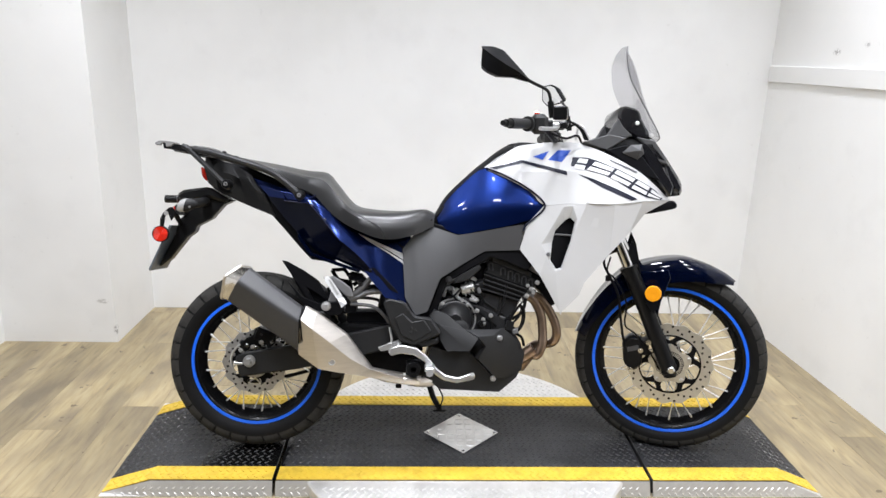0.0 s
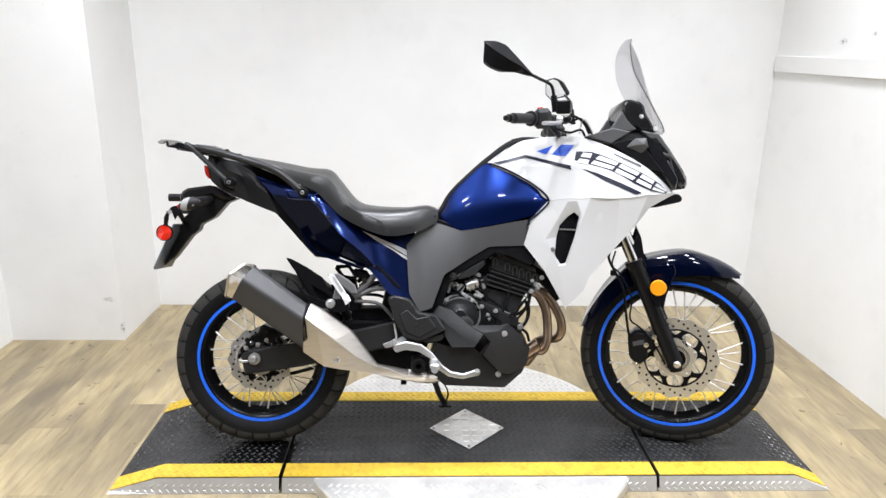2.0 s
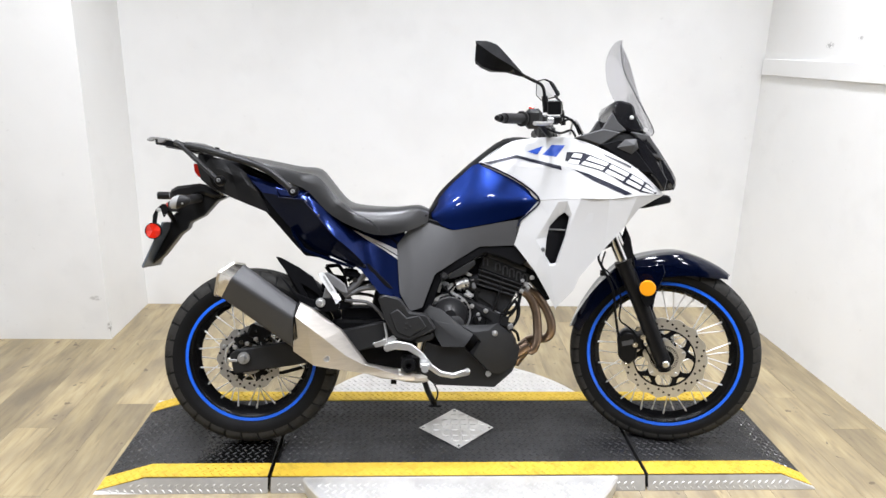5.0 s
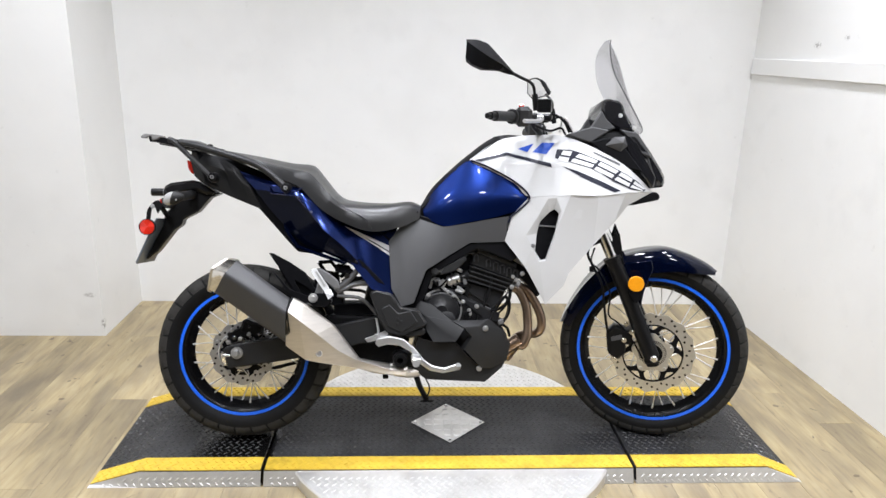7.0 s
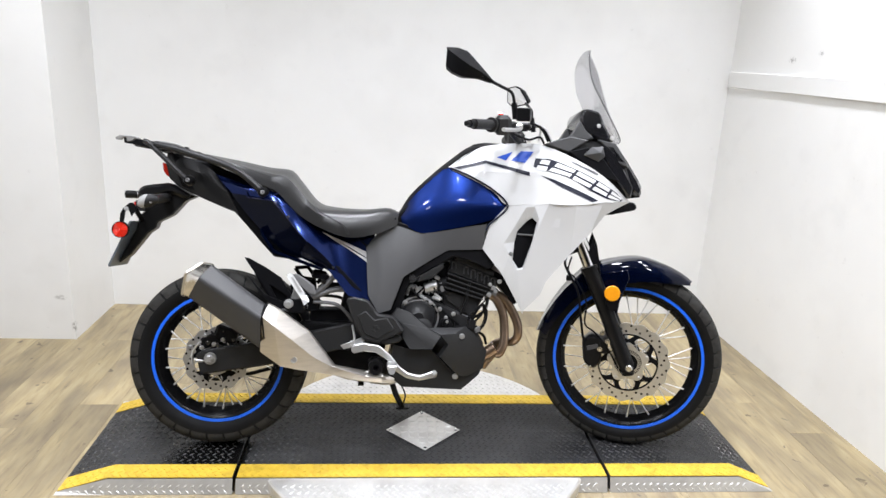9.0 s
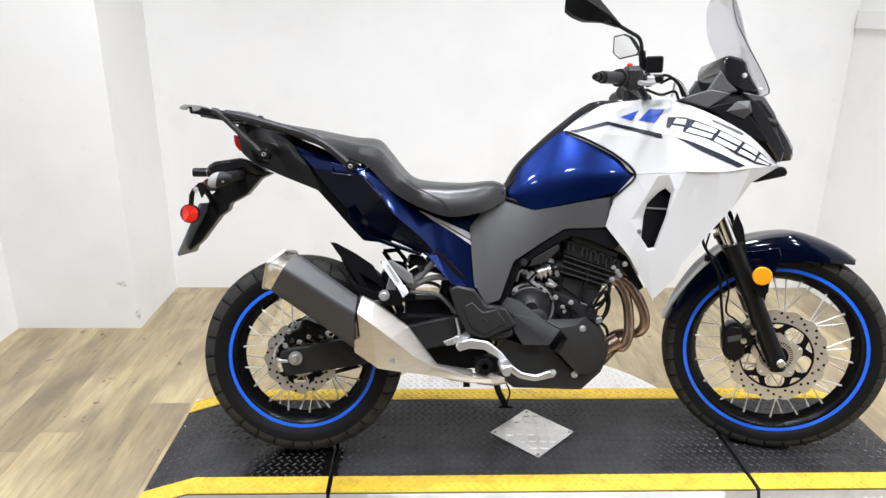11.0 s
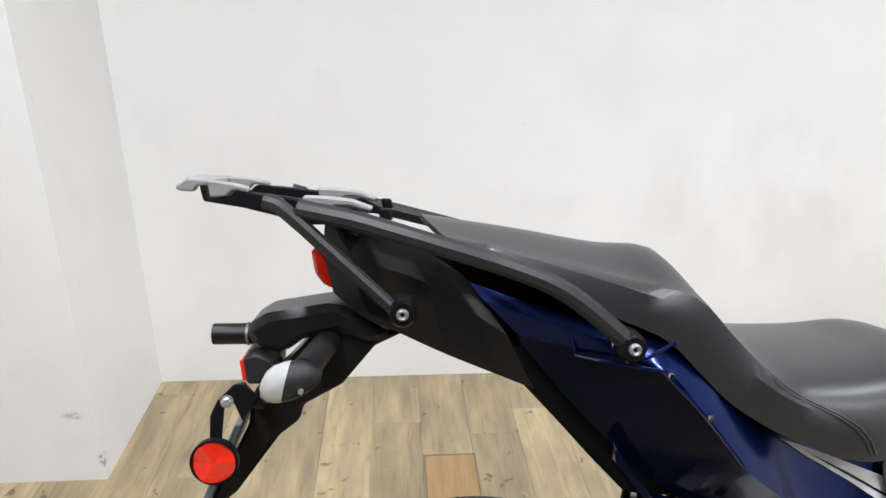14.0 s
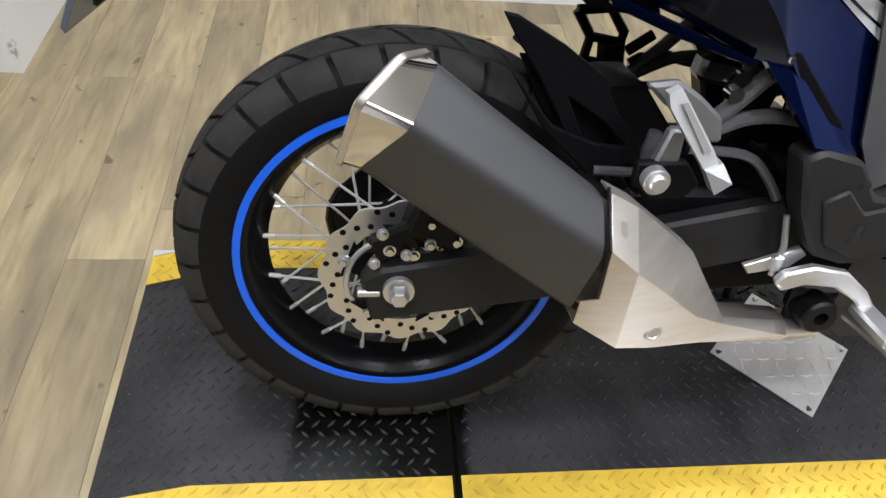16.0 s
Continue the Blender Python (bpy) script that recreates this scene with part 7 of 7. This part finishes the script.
for s in (-1, 1):
    g0, g1 = hb(s, (GR[0][0] + 0.004, 0.336, GZ), (BX + 0.002, 0.235, GZ)) if s < 0 else (LG[0], LG[1])
    gz = GZ if s < 0 else LG[1][2]
    dg = (Vector(g0) - Vector(g1)).normalized()
    steer_part("grip", join(tube([g0, g1], 0.0165, 14), tube([g1, tuple(Vector(g1) - dg * 0.008)], 0.025, 14)), COVER, "black rubber grip")
    steer_part("bar_end", join(tube([g0, tuple(Vector(g0) + dg * 0.026)], 0.0125, 12), tube([tuple(Vector(g0) + dg * 0.026), tuple(Vector(g0) + dg * 0.045)], 0.0085, 12)), SATIN)
    steer_part("switch_box", join(box((GR[2][0] - 0.006, s * (0.195 if s < 0 else 0.232), gz), (0.056, 0.062, 0.066), 0.014, (0, 0, s * -14)), box((GR[2][0] + 0.02, s * (0.145 if s < 0 else 0.18), gz - 0.004), (0.034, 0.045, 0.036), 0.006)), COVER, "black switch housing")
    steer_part("switch_button", box((GR[2][0] - 0.012, s * (0.20 if s < 0 else 0.24), gz + 0.034), (0.016, 0.018, 0.012), 0.003), RED)
    lx = GR[2][0] + 0.045
    steer_part("lever", tube(hb(s, (lx, 0.17, gz - 0.008), (lx + 0.008, 0.215, gz - 0.014), (lx - 0.014, 0.29, gz - 0.016), (lx - 0.03, 0.345, gz - 0.016)), 0.0065, 8, 14), SILVER, "aluminium hand lever")
    steer_part("riser", tube([(0.385, s * 0.05, 1.0), (0.338, s * 0.05, GZ - 0.05)], 0.014, 10), SATIN)
steer_part("brake_master", join(box((0.348, -0.112, 1.155), (0.07, 0.05, 0.024), 0.006), box((0.356, -0.102, 1.195), (0.048, 0.055, 0.046), 0.004)), SATIN, "brake master cylinder and reservoir")
steer_part("lever_clamp", box((0.327, -0.142, 1.152), (0.06, 0.04, 0.020), 0.004), SILVER)
steer_part("clutch_perch", box((GR[2][0] + 0.03, 0.185, GZ), (0.04, 0.04, 0.03), 0.006), SATIN)
for pts in ([(0.334, -0.170, 1.125), (0.378, -0.140, 1.110), (0.414, -0.120, 1.119), (0.428, -0.100, 1.098)], [(0.341, -0.150, 1.143), (0.385, -0.120, 1.165), (0.422, -0.110, 1.143), (0.441, -0.090, 1.105)], [(0.376, -0.120, 1.143), (0.408, -0.100, 1.156), (0.430, -0.090, 1.137), (0.449, -0.070, 1.105)]):
    steer_part("control_cable", tube(pts, 0.004, 6, 24), BLACK)
steer_part("cable_guide", tube([(0.409, -0.100, 1.105), (0.417, -0.100, 1.147), (0.430, -0.100, 1.150), (0.454, -0.100, 1.109)], 0.003, 6, 16), SILVER)

# the right mirror, turned edge-on with its shell outwards
IN = Matrix.Translation((-0.011, 0.065, 0.007))
ms = part("mirror", join(tube([(0.337, -0.160, 1.172), (0.331, -0.160, 1.227)], 0.0105, 12), tube([(0.331, -0.160, 1.227), (0.327, -0.165, 1.251), (0.317, -0.180, 1.266), (0.290, -0.220, 1.279), (0.259, -0.260, 1.294)], 0.0055, 8, 24)), SATIN, BIKE, "black rear-view mirror on a bent stem", m=TURNED @ IN)
part("mirror_shell", sheet([
    [(0.120, -0.315, 1.396), (0.158, -0.310, 1.395), (0.190, -0.300, 1.383), (0.234, -0.280, 1.335), (0.272, -0.265, 1.292)],
    [(0.127, -0.340, 1.388), (0.166, -0.350, 1.360), (0.205, -0.345, 1.334), (0.239, -0.310, 1.315), (0.271, -0.268, 1.290)],
    [(0.122, -0.335, 1.336), (0.143, -0.340, 1.315), (0.181, -0.335, 1.299), (0.225, -0.300, 1.297), (0.267, -0.268, 1.286)],
    [(0.120, -0.315, 1.325), (0.137, -0.310, 1.311), (0.167, -0.305, 1.298), (0.217, -0.280, 1.297), (0.259, -0.262, 1.285)],
], 18, 0.004, 0, soft=False), BLACK, ms, "black angular mirror shell", m=TURNED @ IN, smooth=20)
part("mirror_glass", prism([(0.124, -0.300, 1.388), (0.156, -0.300, 1.390), (0.189, -0.300, 1.375), (0.237, -0.300, 1.322), (0.246, -0.300, 1.295), (0.157, -0.300, 1.309), (0.128, -0.300, 1.333)], -0.300, -0.297, 0.0), MIRROR, ms, "mirror glass", m=TURNED @ IN)
# the left mirror, its glass towards the rider
ml = steer_part("mirror", join(tube([(0.356, 0.360, 1.140), (0.347, 0.360, 1.198)], 0.010, 12), tube([(0.347, 0.360, 1.198), (0.345, 0.365, 1.224), (0.334, 0.380, 1.239), (0.314, 0.430, 1.259)], 0.0055, 8, 20)), SATIN, "black rear-view mirror on a bent stem")
lm = [(0.226, 0.530, 1.269), (0.227, 0.520, 1.328), (0.263, 0.495, 1.334), (0.286, 0.480, 1.323), (0.324, 0.455, 1.263), (0.313, 0.465, 1.255), (0.250, 0.515, 1.245)]
nrm = (Vector(lm[2]) - Vector(lm[0])).cross(Vector(lm[4]) - Vector(lm[0])).normalized()
nrm = nrm if nrm.y > 0 else -nrm
mid = sum((Vector(p) for p in lm), Vector()) / len(lm)
part("mirror_shell", ring_loft([[tuple(Vector(p) - nrm * 0.003) for p in lm], [tuple(Vector(p) + nrm * 0.008) for p in lm], [tuple(mid + (Vector(p) - mid) * 0.7 + nrm * 0.035) for p in lm], [tuple(mid + (Vector(p) - mid) * 0.3 + nrm * 0.045) for p in lm]]), BLACK, ml, "black angular mirror shell", m=TURNED, smooth=25)
part("mirror_glass", ring_loft([[tuple(mid + (Vector(p) - mid) * 0.9 - nrm * 0.0045) for p in lm], [tuple(mid + (Vector(p) - mid) * 0.9 - nrm * 0.002) for p in lm]]), MIRROR, ml, "mirror glass", m=TURNED, smooth=0)

# screen, instrument and headlight
screen_c = [(0.564, 0.000, 1.435), (0.608, 0.000, 1.366), (0.645, 0.000, 1.252), (0.673, 0.000, 1.173), (0.700, 0.000, 1.107)]
screen_e = [(x, -y, z) for x, y, z in [(0.563, 0.070, 1.422), (0.555, 0.090, 1.382), (0.565, 0.100, 1.310), (0.596, 0.105, 1.246), (0.668, 0.100, 1.121)]]
screen_m = [(0.35 * a[0] + 0.65 * b[0], 0.55 * a[1], 0.4 * a[2] + 0.6 * b[2]) for a, b in zip(screen_e, screen_c)]
ws = part("windscreen", sheet([screen_e, screen_m, screen_c], 20, 0.003, 17, both=True), SCREEN, BIKE, "smoked clear windscreen")
ws.visible_shadow = False
part("screen_edge", tube(screen_e + [screen_c[-1]], 0.0018, 6, 30), GREY, ws)
cowl = part("front_cowl", prism([(0.411, 0, 1.083), (0.446, 0, 1.093), (0.520, 0, 1.110), (0.600, 0, 1.103), (0.651, 0, 1.095), (0.701, 0, 1.033), (0.729, 0, 0.948), (0.718, 0, 0.901), (0.624, 0, 0.966), (0.545, 0, 1.027), (0.482, 0, 1.046)], -0.085, 0.085, 0.010), COVER, BIKE, "charcoal front cowl and instrument hood")
part("instrument_hood", prism([(0.529, 0, 1.172), (0.532, 0, 1.205), (0.548, 0, 1.217), (0.604, 0, 1.204), (0.613, 0, 1.170), (0.656, 0, 1.098), (0.590, 0, 1.106), (0.540, 0, 1.135)], -0.094, 0.094, 0.012), GLOSS, cowl, "gloss black instrument hood")
both_sides("hood_bracket", lambda s: prism([(0.488, 0, 1.108), (0.529, 0, 1.172), (0.547, 0, 1.140), (0.580, 0, 1.112), (0.560, 0, 1.104)], s * 0.098, s * 0.082, 0.004), DASH, "smoky grey screen bracket")
both_sides("cowl_shoulder", lambda s: prism([(0.404, 0, 1.085), (0.450, 0, 1.101), (0.496, 0, 1.114), (0.559, 0, 1.103), (0.524, 0, 1.080), (0.490, 0, 1.058)], s * 0.105, s * 0.05, 0.004), DASH, "grey dash shoulder")
both_sides("cowl_side", lambda s: prism([(0.593, 0, 1.108), (0.658, 0, 1.096), (0.689, 0, 1.052), (0.709, 0, 1.010), (0.672, 0, 1.024), (0.633, 0, 1.070)], s * 0.100, s * 0.07, 0.004), DASH, "dark grey outer cowl panel")
both_sides("headlight_trim", lambda s: prism([(0.611, -0.100, 1.088), (0.649, -0.100, 1.089), (0.706, -0.100, 1.020), (0.678, -0.100, 1.027), (0.729, -0.100, 0.943), (0.716, -0.100, 0.901), (0.664, -0.100, 0.966), (0.619, -0.100, 1.038)], s * 0.10, s * 0.05, 0.006), GLOSS, "black headlight side trim")
WING = dict(a=(0.540, -0.112, 1.050), b=(0.568, -0.116, 1.078), c=(0.607, -0.116, 1.081), d=(0.617, -0.112, 1.049), e=(0.593, -0.112, 1.028), f=(0.596, -0.130, 1.058))
both_sides("cowl_winglet", lambda s: bevel(faceted({k: (x, -s * y, z) for k, (x, y, z) in WING.items()}, ["a b f", "b c f", "c d f", "d e f", "e a f"]), 0.001, 2, 10), DASH, "grey faceted cowl winglet", smooth=16)
both_sides("cowl_gap", lambda s: prism([(0.484, -0.110, 1.061), (0.557, -0.110, 1.079), (0.616, -0.110, 1.037), (0.676, -0.110, 0.961), (0.617, -0.110, 0.972), (0.539, -0.110, 1.025)], s * 0.108, s * 0.06, 0.004), BLACK)
part("headlight", prism([(0.697, -0.000, 1.063), (0.756, 0.000, 0.974), (0.774, 0.000, 0.938), (0.758, 0.000, 0.901), (0.695, 0.000, 0.973)], -0.075, 0.075, 0.012), GLOSS, BIKE, "dark headlight glass")
part("front_beak", prism([(0.637, -0.060, 0.853), (0.666, -0.060, 0.873), (0.731, -0.060, 0.895), (0.750, -0.060, 0.887), (0.752, -0.060, 0.867), (0.728, -0.060, 0.861), (0.653, -0.060, 0.845)], -0.075, 0.075, 0.006), BLACK, BIKE, "black lower beak")
for p in [(0.590, -0.112, 1.153), (0.639, -0.112, 1.112)]:
    part("screen_bolt", bolt(p, 0.0055, 0.004, 12), SILVER, BIKE)

# ---- last: floor planks ----
def floor():
    bm = box(((LEFT + R1[0]) / 2, (BACK + FRONT) / 2, -0.03), (5.0, 8.3, 0.05))
    base = part("floor", bm, UNDERLAY, smooth=0)
    tagged(base, "pale wood-look vinyl plank floor", "floor", kind="structure")
    w, l = 0.150, 1.22
    meshes = {}
    rnd = random.Random(4)
    x = -2.24 + 0.0055
    while x < R1[0] + 0.05:
        y = BACK - rnd.random() * l
        top = BACK
        while top > FRONT:
            y0 = max(y, FRONT)
            key = round(top - y0, 3)
            if key > 0.02:
                if key not in meshes:
                    b = box((0, 0, -0.004), (w - 0.0006, key - 0.0007, 0.008), 0.0003)
                    me = bpy.data.meshes.new("plank")
                    b.to_mesh(me)
                    b.free()
                    me.materials.append(PLANK)
                    meshes[key] = me
                ob = new("plank", meshes[key])
                ob.location = (x + w / 2, (top + y0) / 2, 0.0)
                ob.parent = base
            top, y = y0, y0 - l
        x += w


def patch():
    """The short replaced piece of plank behind the machine."""
    b = box((-0.655, 0.93, 0.0), (0.142, 0.20, 0.005), 0.0008)
    ob = part("floor_patch", b, PATCH)
    tagged(ob, "short loose replacement piece of wood-look plank", "floor patch", kind="structure")
    bm = join(box((-0.655, 1.033, 0.0), (0.152, 0.005, 0.0045)), box((-0.7285, 0.93, 0.0), (0.005, 0.2, 0.0045)), box((-0.5815, 0.93, 0.0), (0.005, 0.2, 0.0045)))
    part("gap", bm, UNDERLAY, ob, "dark open joint", smooth=0)


mesh_frame()
turntable()
platform("ramp_section", XL0, SEAM_L - 0.004, "black tread deck end section with yellow edges and a short ramp")
platform("deck_section", SEAM_L + 0.006, SEAM_R - 0.006, "black tread deck middle section with yellow edges")
platform("ramp_section", SEAM_R + 0.004, XR0, "black tread deck end section with yellow edges and a short ramp")
insert_plate()
floor()
patch()
